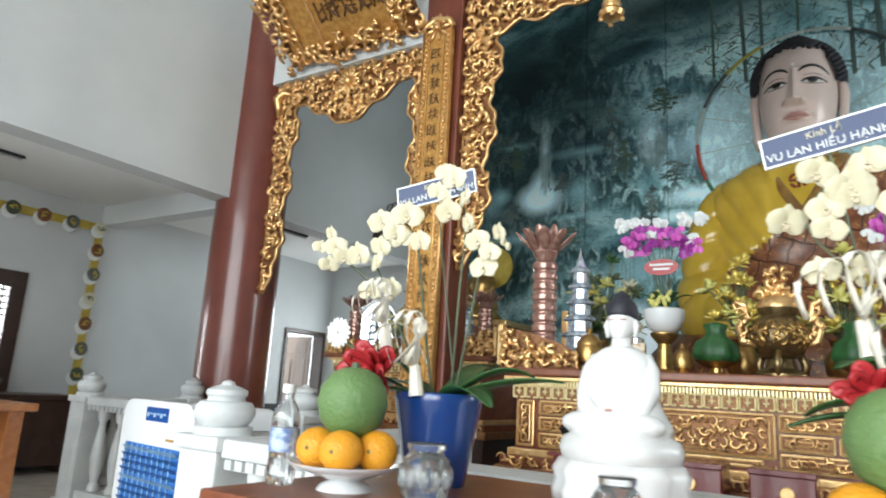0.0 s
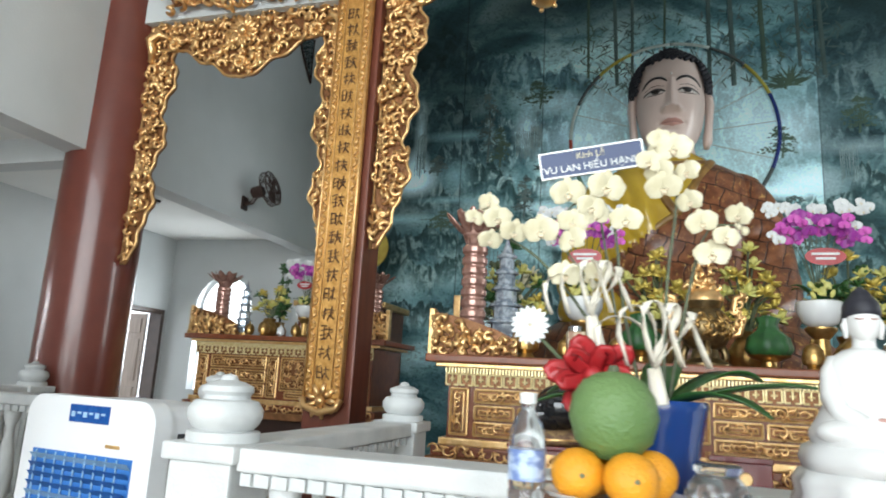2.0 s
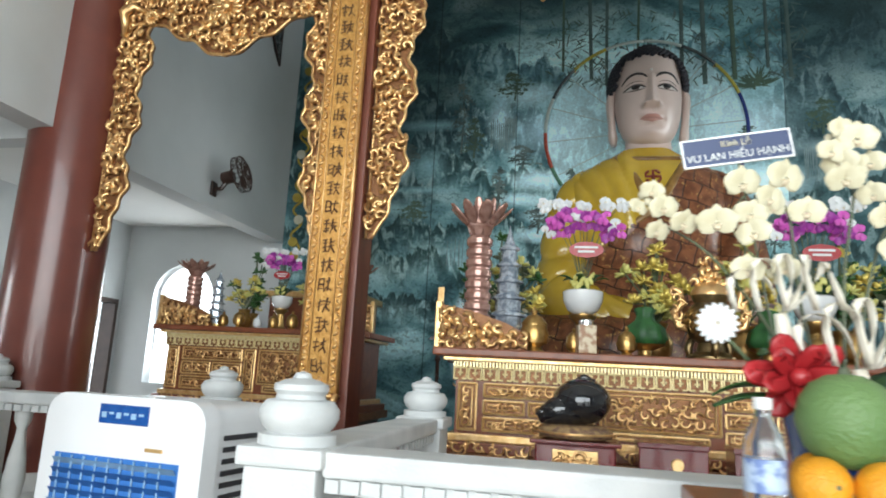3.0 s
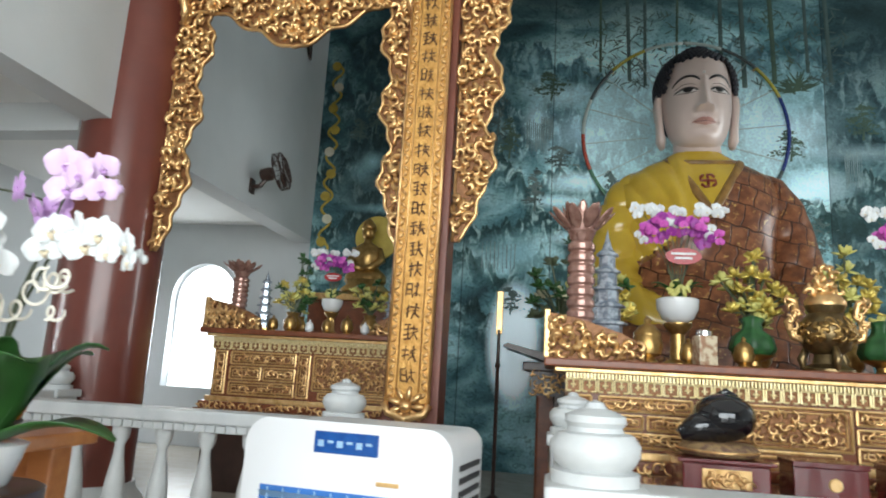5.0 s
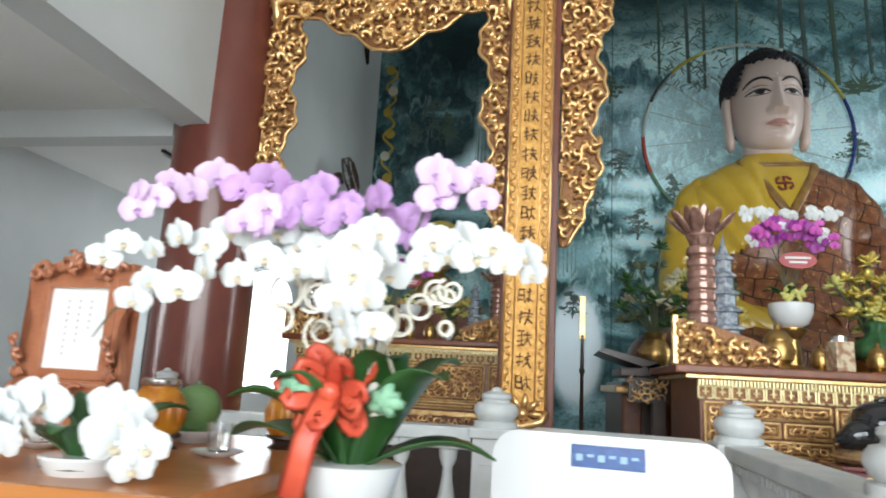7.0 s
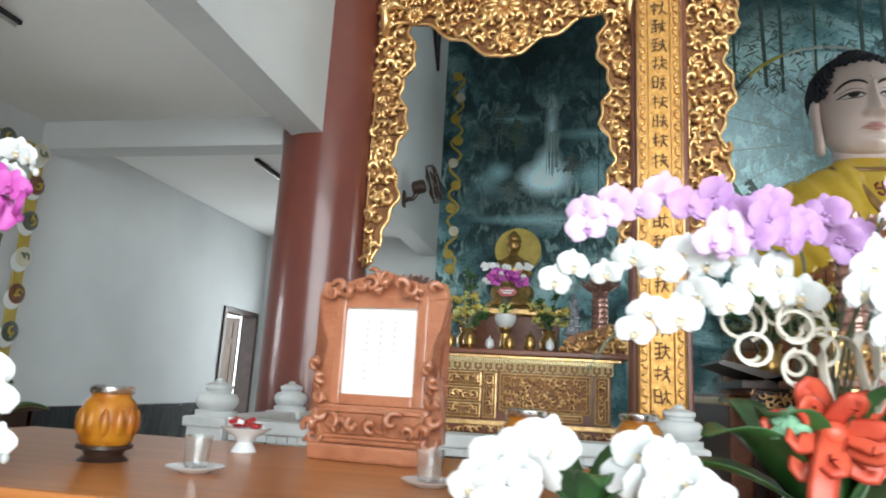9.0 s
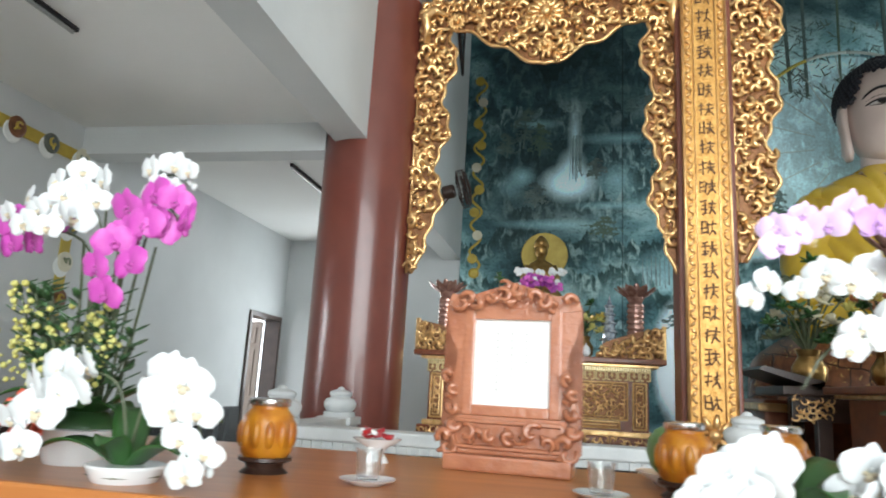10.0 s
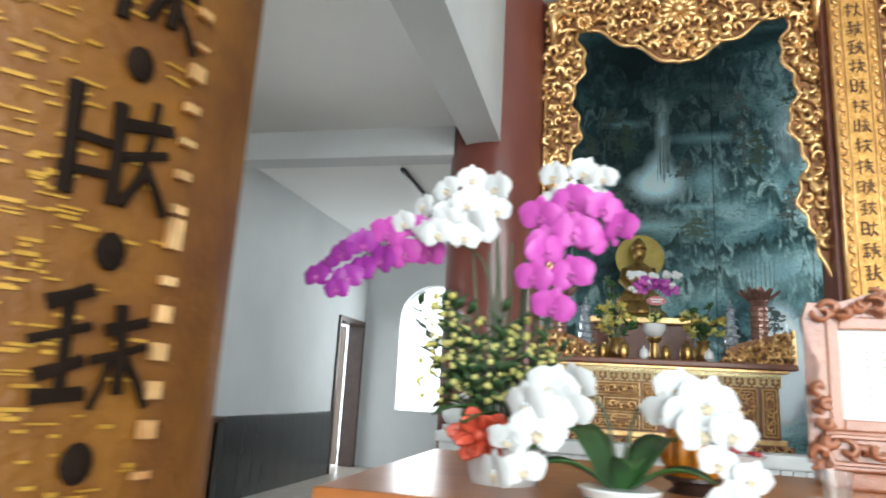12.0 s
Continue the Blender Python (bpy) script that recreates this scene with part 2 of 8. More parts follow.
def carving(inside, x0, x1, z0, z1, y, seed, pitch=0.1, thick=0.014):
    """Dense scrollwork wherever inside(x, z) holds."""
    rng = random.Random(seed)
    bm = bmesh.new()
    nx, nz = max(1, round((x1 - x0) / pitch)), max(1, round((z1 - z0) / pitch))
    for i in range(nx):
        for j in range(nz):
            x = x0 + (i + 0.5 + rng.uniform(-0.35, 0.35)) * (x1 - x0) / nx
            z = z0 + (j + 0.5 + rng.uniform(-0.35, 0.35)) * (z1 - z0) / nz
            if inside(x, z):
                s = pitch * rng.uniform(0.5, 0.8)
                scroll(bm, x, z, y - rng.uniform(0, 0.03), s, rng.uniform(0, 6.28), rng.choice((-1, 1)), thick * rng.uniform(0.8, 1.3))
    return bm


def band(bm, a, b, y0, y1):
    """A plate between two edges a and b of the x-z plane, from y0 to y1."""
    rows = [[bm.verts.new((x, y, z)) for (x, z), y in ((p, y0), (q, y0), (q, y1), (p, y1))] for p, q in zip(a, b)]
    for r, s in zip(rows, rows[1:]):
        for i in range(4):
            bm.faces.new((r[i], r[(i + 1) % 4], s[(i + 1) % 4], s[i]))
    bm.faces.new(rows[0])
    bm.faces.new(rows[-1])
    bmesh.ops.recalc_face_normals(bm, faces=bm.faces)
    return bm


def strip(name, parent, outer, wide, z0, z1, y, side, seed, mat=None):
    """An upright scalloped strip of gilt carving; side +1 when its scallops face +x. It tapers to a point below."""
    def reach(z):
        t = (z - z0) / (z1 - z0)
        w = wide * (0.62 + 0.38 * t) + 0.045 * math.cos(t * 2 * math.pi * 3.5) + 0.018 * math.cos(t * 2 * math.pi * 11)
        return max(0.02, w * min(1.0, (t + 0.03) / 0.16))
    zs = [z0 + (z1 - z0) * i / 60 for i in range(61)]
    edge = [(outer + side * reach(z), z) for z in zs]
    body = part(name, band(bmesh.new(), [(outer, z) for z in zs], edge, y, y + 0.03), BROWNGOLD, parent)
    inside = lambda x, z: 0.02 < side * (x - outer) < reach(z) - 0.03
    part("scrollwork", carving(inside, min(outer, outer + side * wide * 1.2), max(outer, outer + side * wide * 1.2), z0, z1, y, seed, 0.074, 0.0135), GOLD, body, "burnished gilt scrollwork", "all")
    part("rim", tube(bmesh.new(), [(x, y - 0.01, z) for x, z in edge], 0.016, 6), GOLD, body, smooth="all")
    part("outer_bead", tube(bmesh.new(), [(outer + side * 0.012, y - 0.008, z) for z in (z0, z1)], 0.014, 6), GOLD, body, smooth="all")
    return body


def valance(name, parent, x0, x1, z1, low, y, seed, pitch=0.1):
    """A horizontal scalloped band of carving; low(x) is its lower edge."""
    xs = [x0 + (x1 - x0) * i / 90 for i in range(91)]
    edge = [(x, low(x)) for x in xs]
    body = part(name, band(bmesh.new(), [(x, z1) for x in xs], edge, y, y + 0.03), BROWNGOLD, parent)
    inside = lambda x, z: low(x) + 0.03 < z < z1 - 0.02
    part("scrollwork", carving(inside, x0, x1, min(z for _, z in edge), z1, y, seed, pitch), GOLD, body, "burnished gilt scrollwork", "all")
    part("rim", tube(bmesh.new(), [(x, y - 0.01, z) for x, z in edge], 0.016, 6), GOLD, body, smooth="all")
    part("top_bead", tube(bmesh.new(), [(x0, y - 0.01, z1), (x1, y - 0.01, z1)], 0.02, 6), GOLD, body, smooth="all")
    return body


def rosette(name, parent, x, y, z, r, petals=10):
    """An open lotus: a boss with petals of their own round it."""
    bm = bmesh.new()
    ico(bm, 2, 1, Matrix.Translation((x, y - 0.015, z)) @ Matrix.Diagonal((r * 0.3, 0.035, r * 0.3, 1)))
    boss = part(name, bm, GOLD, parent, smooth="all")
    me = None
    for i in range(petals):
        a = 2 * math.pi * i / petals
        if me is None:
            bm = bmesh.new()
            ico(bm, 1, 1, Matrix.Diagonal((r * 0.45, 0.02, r * 0.17, 1)))
            ob = part("petal", bm, GOLD, boss, smooth="all")
            me = ob.data
        else:
            ob = new("petal", me)
            ob.parent = boss
        ob.matrix_local = Matrix.Translation((x + 0.6 * r * math.cos(a), y, z + 0.6 * r * math.sin(a))) @ Matrix.Rotation(-a, 4, "Y")
    return boss


side_frame = thing("carved_frame", "gilded carved wooden scroll frame hung between red pillars", "frame", group="altar frames")
strip("left_strip", side_frame, -5.68, 0.31, 2.14, 4.32, 5.02, 1, 11)
strip("right_strip", side_frame, -3.47, 0.30, 2.16, 4.32, 5.02, -1, 12)


def side_low(x):
    t = abs((x + 4.58) / 1.1)
    return 3.93 + 0.41 * min(1, t / 0.72) - 0.10 * max(0, (t - 0.72) / 0.28) + 0.025 * math.cos(t * 22)


valance("valance", side_frame, -5.68, -3.47, 4.62, side_low, 4.99, 13, 0.08)
for x, z, r in ((-4.58, 4.42, 0.17), (-4.58, 4.1, 0.08), (-5.35, 4.36, 0.09), (-3.8, 4.36, 0.09)):
    rosette("lotus_rosette", side_frame, x, 4.94, z, r, 14)
for x in (-5.62, -3.53):     # hooked corner leaves
    bm = bmesh.new()
    s = 1 if x < -5 else -1
    tube(bm, [(x, 4.95, 4.18), (x + s * 0.02, 4.92, 4.3), (x - s * 0.0, 4.9, 4.4), (x + s * 0.09, 4.92, 4.47), (x + s * 0.2, 4.95, 4.42)], [0.02, 0.04, 0.05, 0.04, 0.015], 7)
    part("corner_leaf", bm, GOLD, side_frame, smooth="all")

main_frame = thing("carved_frame", "large gilded carved frame round the main altar bay", "frame", group="altar frames")
strip("left_strip", main_frame, -3.11, 0.37, 2.27, 4.55, 4.98, 1, 21)
strip("right_strip", main_frame, 2.11, 0.37, 2.27, 4.55, 4.98, -1, 22)


def main_low(x):
    t = abs((x + 0.5) / 2.6)
    return 4.60 - 0.22 * max(0, (t - 0.78) / 0.22) + 0.03 * math.cos(t * 40) + 0.03 * math.cos(t * 13)


valance("valance", main_frame, -3.11, 2.11, 5.32, main_low, 4.96, 23, 0.09)
for x in (-1.69, 0.69):      # gilt drops below the valance
    bm = lathe(bmesh.new(), [(0.03, 0.0), (0.09, 0.02), (0.11, 0.06), (0.075, 0.10), (0.085, 0.14), (0.06, 0.2), (0.03, 0.26)], 16, (x, 5.0, 4.38))
    for i in range(4):
        a = i * math.pi / 2 + 0.4
        ball(bm, (x + 0.09 * math.cos(a), 5.0 + 0.09 * math.sin(a), 4.385), 0.022, u=8, v=6)
    part("hanging_drop", bm, GOLD, main_frame, "gilt lotus-bud drop", smooth=True)


# gilt couplet boards with carved characters
def character(bm, x, y, z, s, rng):
    """Writing that cannot be read: a block of plain upright, level and slanting bars."""
    def bar(u0, v0, u1, v1, r=0.05):
        u0, v0, u1, v1, r = u0 + rng.uniform(-0.07, 0.07), v0 + rng.uniform(-0.07, 0.07), u1 + rng.uniform(-0.07, 0.07), v1 + rng.uniform(-0.07, 0.07), r * rng.uniform(0.8, 1.5)
        tube(bm, [(x + s * u0, y, z + s * v0), (x + s * (u0 + u1) / 2, y - 0.003, z + s * (v0 + v1) / 2), (x + s * u1, y, z + s * v1)], [s * r, s * r * 0.8, s * r * 0.9], 5, 0.5)
    kind = rng.randrange(4)
    if kind < 2:
        for u in (-0.44, -0.10):
            bar(u, 0.40, u, -0.34 - 0.1 * kind)
        for v in (0.38, 0.02, -0.32)[kind:]:
            bar(-0.44, v, -0.10, v + 0.03)
    elif kind == 2:
        for v in (0.40, 0.12, -0.16, -0.42):
            bar(-0.44, v, -0.06, v + 0.05)
        bar(-0.25, 0.40, -0.25, -0.42)
    else:
        bar(-0.28, 0.45, -0.28, -0.45)
        for v in (0.22, -0.1):
            bar(-0.46, v - 0.06, -0.08, v + 0.06)
    bar(0.20, 0.46, 0.20, -0.10 - 0.3 * rng.random())
    for v in (0.24, 0.0)[:rng.randint(1, 2)]:
        bar(0.0, v - 0.02, 0.44, v + 0.03)
    bar(0.18, -0.08, -0.02, -0.46, 0.045)
    bar(0.22, -0.08, 0.46, -0.44, 0.055)


CHAR = material("dark_gilt_strokes", (0.15, 0.07, 0.022), 0.5, 0.3, second=(0.06, 0.025, 0.01), scale=40)
BLACKCHAR = material("black_strokes", (0.016, 0.008, 0.004), 0.8, second=(0.008, 0.004, 0.002), scale=20, spec=0.15)
BOARD = material("gilt_board", (0.70, 0.40, 0.12), 0.42, 0.6, second=(0.46, 0.22, 0.05), scale=22, bump=0.8, bump_scale=50)


def column(at):
    c = thing("altar_column", "square red-brown lacquered wooden column", "column", at, group="altar columns")
    part("shaft", box(bmesh.new(), -0.21, 0.21, 0, 0.34, 0.14, HIGH, 0.015), REDWOOD, c)
    part("plinth", box(bmesh.new(), -0.25, 0.25, -0.04, 0.38, 0, 0.14, 0.02), STONE, c)
    return c


def couplet(at, z0, z1, seed):
    rng = random.Random(seed)
    w = 0.168
    c = thing("couplet_board", "tall gilded board with a column of carved characters", "board", at, group="couplet boards")
    part("board", box(bmesh.new(), -w, w, 0, 0.05, z0, z1, 0.012), BOARD, c)
    for s in (-1, 1):
        bm = bmesh.new()
        n = int((z1 - z0) / 0.05)
        for i in range(n):
            z = z0 + 0.06 + i * (z1 - z0 - 0.1) / n
            m = Matrix.Translation((s * (w - 0.045), -0.006, z)) @ Matrix.Rotation(0.8 * (1 if i % 2 else -1), 4, "Y") @ Matrix.Diagonal((0.032, 0.014, 0.013, 1))
            ico(bm, 1, 1, m)
        part("leaf_border", bm, GOLD, c, smooth="all")
        part("edge_bead", tube(bmesh.new(), [(s * (w - 0.008), -0.004, z0), (s * (w - 0.008), -0.004, z1)], 0.011, 6), GOLD, c, smooth="all")
        part("inner_bead", tube(bmesh.new(), [(s * (w - 0.085), -0.003, z0), (s * (w - 0.085), -0.003, z1)], 0.006, 6), GOLD, c, smooth="all")
    n = 21
    for i in range(n):
        bm = bmesh.new()
        character(bm, 0, -0.008, z1 - 0.25 - i * (z1 - z0 - 0.45) / (n - 1), 0.115, rng)
        part("character", bm, CHAR, c)
    for z, u in ((z0, -1), (z1, 1)):
        rosette("end_rosette", c, 0, -0.01, z + u * 0.02, 0.15, 9)
        bm = bmesh.new()
        tube(bm, [(-w, 0.0, z), (-w * 0.8, -0.01, z + u * 0.07), (0, -0.02, z + u * 0.11), (w * 0.8, -0.01, z + u * 0.07), (w, 0.0, z)], 0.03, 7)
        part("carved_end", bm, GOLD, c, smooth="all")
    return c


for x in (-3.33, 2.33):
    column((x, 4.88, 0))
    couplet((x - (0.01 if x < 0 else 0), 4.8, 0), 1.03, 4.62, 31 if x < 0 else 32)


def pillar(at, r=0.35):
    p = thing("pillar", "round red-brown lacquered temple pillar", "pillar", at, group="pillars")
    part("shaft", lathe(bmesh.new(), [(r, 0.25), (r, HIGH - 0.0)], 48), PILLAR, p, smooth=True)
    part("base", lathe(bmesh.new(), [(r + 0.1, 0), (r + 0.1, 0.12), (r + 0.04, 0.18), (r + 0.02, 0.25)], 40), STONE, p, smooth=True)
    return p


pillar((-6.08, 5.1, 0), 0.40)
front_pillar = pillar((-6.15, 0.47, 0))

# gilt board wrapped round the front pillar
wrap = thing("couplet_board", "curved gilded couplet board with dark characters wrapped on a pillar", "board", (-6.15, 0.47, 0), group="couplet boards")
bm = bmesh.new()
rings = []
for z in (0.55, 2.9):
    rings.append([[bm.verts.new((r * math.cos(a), r * math.sin(a), z)) for r in (0.36, 0.40)] for a in [radians(-130 + 150 * i / 24) for i in range(25)]])
for i in range(24):
    for k in (0, 1):
        q = (rings[0][i][k], rings[0][i + 1][k], rings[1][i + 1][k], rings[1][i][k])
        bm.faces.new(q if k else q[::-1])
    bm.faces.new((rings[1][i][0], rings[1][i][1], rings[1][i + 1][1], rings[1][i + 1][0]))
    bm.faces.new((rings[0][i][1], rings[0][i][0], rings[0][i + 1][0], rings[0][i + 1][1]))
for i in (0, 24):
    q = (rings[0][i][0], rings[0][i][1], rings[1][i][1], rings[1][i][0])
    bm.faces.new(q if i else q[::-1])
WRAPGOLD = material("gilt_lacquer", (0.24, 0.095, 0.006), 0.55, 0.1, second=(0.13, 0.042, 0.004), scale=9, bump=0.5, bump_scale=60)
part("board", bm, WRAPGOLD, wrap, smooth=True)


def onto(bm, a, r=0.405):
    """Bends a flat carving round the pillar at angle a."""
    for v in bm.verts:
        t = radians(a) + v.co.x / r
        q = r - v.co.y
        v.co = Vector((q * math.cos(t), q * math.sin(t), v.co.z))
    bmesh.ops.recalc_face_normals(bm, faces=bm.faces)
    return bm


WRITE, STUD = -20, -8
rng = random.Random(5)
for i in range(9):
    bm = bmesh.new()
    character(bm, 0, 0, 2.7 - i * 0.245, 0.15, rng)
    part("character", onto(bm, WRITE), BLACKCHAR, wrap)
    if i < 8:
        bm = bmesh.new()
        ball(bm, (0, 0, 2.7 - i * 0.245 - 0.125), 0.02, (1, 0.4, 1.2), 8, 6)
        part("dot", onto(bm, WRITE), BLACKCHAR, wrap)
bm = bmesh.new()              # gilt flecks scattered thickly on the ground of the board
for i in range(800):
    fleck = bmesh.new()
    w = rng.uniform(0.004, 0.018)
    box(fleck, -w, w, -0.002, 0.002, 0, rng.uniform(0.002, 0.005))
    bmesh.ops.translate(fleck, verts=fleck.verts, vec=(0, 0, rng.uniform(0.6, 2.85)))
    onto(fleck, -27 - abs(rng.gauss(0, 14)) if i % 5 else rng.uniform(-27, -10), 0.402)
    made = {v: bm.verts.new(v.co) for v in fleck.verts}
    for f in fleck.faces:
        bm.faces.new([made[v] for v in f.verts])
    fleck.free()
tagged(part("gilt_fleck", bm, material("worn_gilt", (0.58, 0.34, 0.05), 0.45, 0.3, second=(0.40, 0.20, 0.02), scale=30), wrap), kind="stuff")
for i in range(46):
    bm = bmesh.new()
    box(bm, -0.012, 0.012, -0.008, 0.002, 0, rng.choice((0.006, 0.009, 0.012, 0.022, 0.042)))
    bmesh.ops.translate(bm, verts=bm.verts, vec=(0, 0, 0.65 + i * 0.048))
    part("border_stud", onto(bm, STUD), GOLD, wrap)

# carved name board leaning out above the side frame
sign = thing("name_board", "gilded carved board with dark characters leaning from the beam", "board", (-4.45, 4.84, 4.72))
lean = Matrix.Rotation(radians(48), 4, "X")


def leaned(bm):
    bmesh.ops.transform(bm, matrix=lean, verts=bm.verts)
    return bm


part("panel", leaned(box(bmesh.new(), -0.78, 0.78, -0.03, 0.03, 0.04, 0.85, 0.01)), BOARD, sign)
ring = lambda x, z: not (abs(x) < 0.62 and 0.2 < z < 0.72)
part("carved_border", leaned(carving(ring, -0.95, 0.95, -0.05, 0.98, -0.03, 41, 0.11, 0.016)), GOLD, sign, smooth="all")
part("border_backing", leaned(box(bmesh.new(), -0.9, 0.9, 0.0, 0.05, -0.02, 0.93)), BROWNGOLD, sign)
for x in (-0.62, -0.3):
    part("bar", leaned(tube(bmesh.new(), [(x, -0.045, 0.1), (x, -0.045, 0.8)], 0.012, 6)), GOLD, sign)
for i in range(4):
    bm = bmesh.new()
    character(bm, -0.1 + i * 0.2, -0.04, 0.46, 0.24, rng)
    part("character", leaned(bm), CHAR, sign)


# ---------------------------------------------------------------- painted mural
def mural_material():
    m = bpy.data.materials.new("painted_landscape")
    m.use_nodes = True
    nt, b = m.node_tree, m.node_tree.nodes["Principled BSDF"]
    b.inputs["Roughness"].default_value = 0.6
    b.inputs["Specular IOR Level"].default_value = 0.25
    N, L = nt.nodes.new, nt.links.new
    co = N("ShaderNodeTexCoord")

    def noise_at(scale, stretch, detail=8, distort=0.0):
        mp, n = N("ShaderNodeMapping"), N("ShaderNodeTexNoise")
        mp.inputs["Scale"].default_value = stretch
        n.inputs["Scale"].default_value, n.inputs["Detail"].default_value, n.inputs["Distortion"].default_value = scale, detail, distort
        L(co.outputs["Object"], mp.inputs["Vector"])
        L(mp.outputs[0], n.inputs["Vector"])
        return n.outputs["Fac"]

    def ramp_of(fac, stops):
        r = N("ShaderNodeValToRGB")
        e = r.color_ramp.elements
        while len(e) < len(stops):
            e.new(0.5)
        for el, (p, c) in zip(e, stops):
            el.position, el.color = p, (*c, 1)
        L(fac, r.inputs[0])
        return r.outputs[0]

    def blend(fac, a, c, mode="MIX"):
        x = N("ShaderNodeMix")
        x.data_type, x.blend_type = "RGBA", mode
        if isinstance(fac, float):
            x.inputs[0].default_value = fac
        else:
            L(fac, x.inputs[0])
        L(a, x.inputs[6])
        if isinstance(c, tuple):
            x.inputs[7].default_value = (*c, 1)
        else:
            L(c, x.inputs[7])
        return x.outputs[2]

    base = ramp_of(noise_at(0.9, (0.8, 1, 1.5), 14, 0.9), [(0.30, (0.035, 0.075, 0.085)), (0.44, (0.12, 0.23, 0.25)), (0.54, (0.27, 0.42, 0.44)), (0.68, (0.56, 0.70, 0.70))])
    xyz = N("ShaderNodeSeparateXYZ")
    L(co.outputs["Object"], xyz.inputs[0])

    def sum_of(op, a, c):
        q = N("ShaderNodeMath")
        q.operation = op
        for i, v in enumerate((a, c)):
            if isinstance(v, (int, float)):
                q.inputs[i].default_value = v
            else:
                L(v, q.inputs[i])
        return q.outputs[0]

    def span(value, a, c, d=0.0, e=1.0):
        q = N("ShaderNodeMapRange")
        q.interpolation_type = "SMOOTHSTEP"
        for name, v in (("From Min", a), ("From Max", c), ("To Min", d), ("To Max", e)):
            q.inputs[name].default_value = v
        L(value, q.inputs["Value"])
        return q.outputs[0]
    # painted ranges, far to near: a ragged crest that fades down into mist
    strokes = noise_at(5.5, (1.4, 1, 0.7), 10, 1.0)
    col = base
    for k, (h, amp, freq, thick, rock, crest) in enumerate((
            (6.2, 1.6, 0.7, 1.3, (0.08, 0.14, 0.16), (0.34, 0.46, 0.48)), (5.4, 1.5, 1.0, 1.0, (0.06, 0.11, 0.125), (0.46, 0.58, 0.60)), (4.8, 1.3, 1.2, 0.8, (0.045, 0.085, 0.095), (0.40, 0.53, 0.54)),
            (4.2, 1.2, 1.3, 0.75, (0.04, 0.08, 0.08), (0.50, 0.61, 0.60)), (3.6, 1.0, 1.5, 0.7, (0.03, 0.065, 0.065), (0.42, 0.53, 0.52)), (3.0, 0.9, 1.4, 0.6, (0.035, 0.075, 0.07), (0.46, 0.57, 0.56)), (2.4, 0.8, 1.6, 0.6, (0.03, 0.06, 0.06), (0.40, 0.52, 0.54)))):
        mp, nz = N("ShaderNodeMapping"), N("ShaderNodeTexNoise")
        mp.inputs["Location"].default_value, mp.inputs["Scale"].default_value = (7.3 * k, 3.1 * k, 0), (1, 0, 0.12)
        nz.inputs["Scale"].default_value, nz.inputs["Detail"].default_value, nz.inputs["Roughness"].default_value = freq, 9, 0.62
        L(co.outputs["Object"], mp.inputs["Vector"])
        L(mp.outputs[0], nz.inputs["Vector"])
        edge = sum_of("ADD", sum_of("MULTIPLY", sum_of("SUBTRACT", nz.outputs["Fac"], 0.5), 2.4 * amp), h)
        depth = sum_of("SUBTRACT", edge, xyz.outputs["Z"])
        body = sum_of("MULTIPLY", span(depth, 0.0, 0.03), span(depth, 0.0, thick, 1.0, 0.0))
        tone = ramp_of(strokes, [(0.36, rock), (0.50, tuple(1.8 * v for v in rock)), (0.62, crest)])
        col = blend(sum_of("MULTIPLY", body, 0.92), col, tone)
    twigs = ramp_of(noise_at(8, (1, 1, 1.4), 10, 1.6), [(0.38, (0.30, 0.40, 0.36)), (0.46, (0.95, 1.0, 0.97)), (0.62, (1.0, 1.0, 0.97))])
    col = blend(0.5, col, twigs, "MULTIPLY")

    def soft_patch(cx, cz, sx, sz, colour, amount):
        """A soft patch of paler or darker colour."""
        mp, g, mul, nz = N("ShaderNodeMapping"), N("ShaderNodeTexGradient"), N("ShaderNodeMath"), None
        g.gradient_type, mul.operation = "SPHERICAL", "MULTIPLY"
        mp.inputs["Scale"].default_value = (1 / sx, 0.0, 1 / sz)
        mp.inputs["Location"].default_value = (-cx / sx, 0, -cz / sz)
        mul.inputs[1].default_value = amount
        L(co.outputs["Object"], mp.inputs["Vector"])
        L(mp.outputs[0], g.inputs[0])
        L(g.outputs["Fac"], mul.inputs[0])
        return mul.outputs[0], colour

    dark_teal, mist, pale = (0.03, 0.052, 0.053), (0.28, 0.43, 0.45), (0.58, 0.72, 0.74)
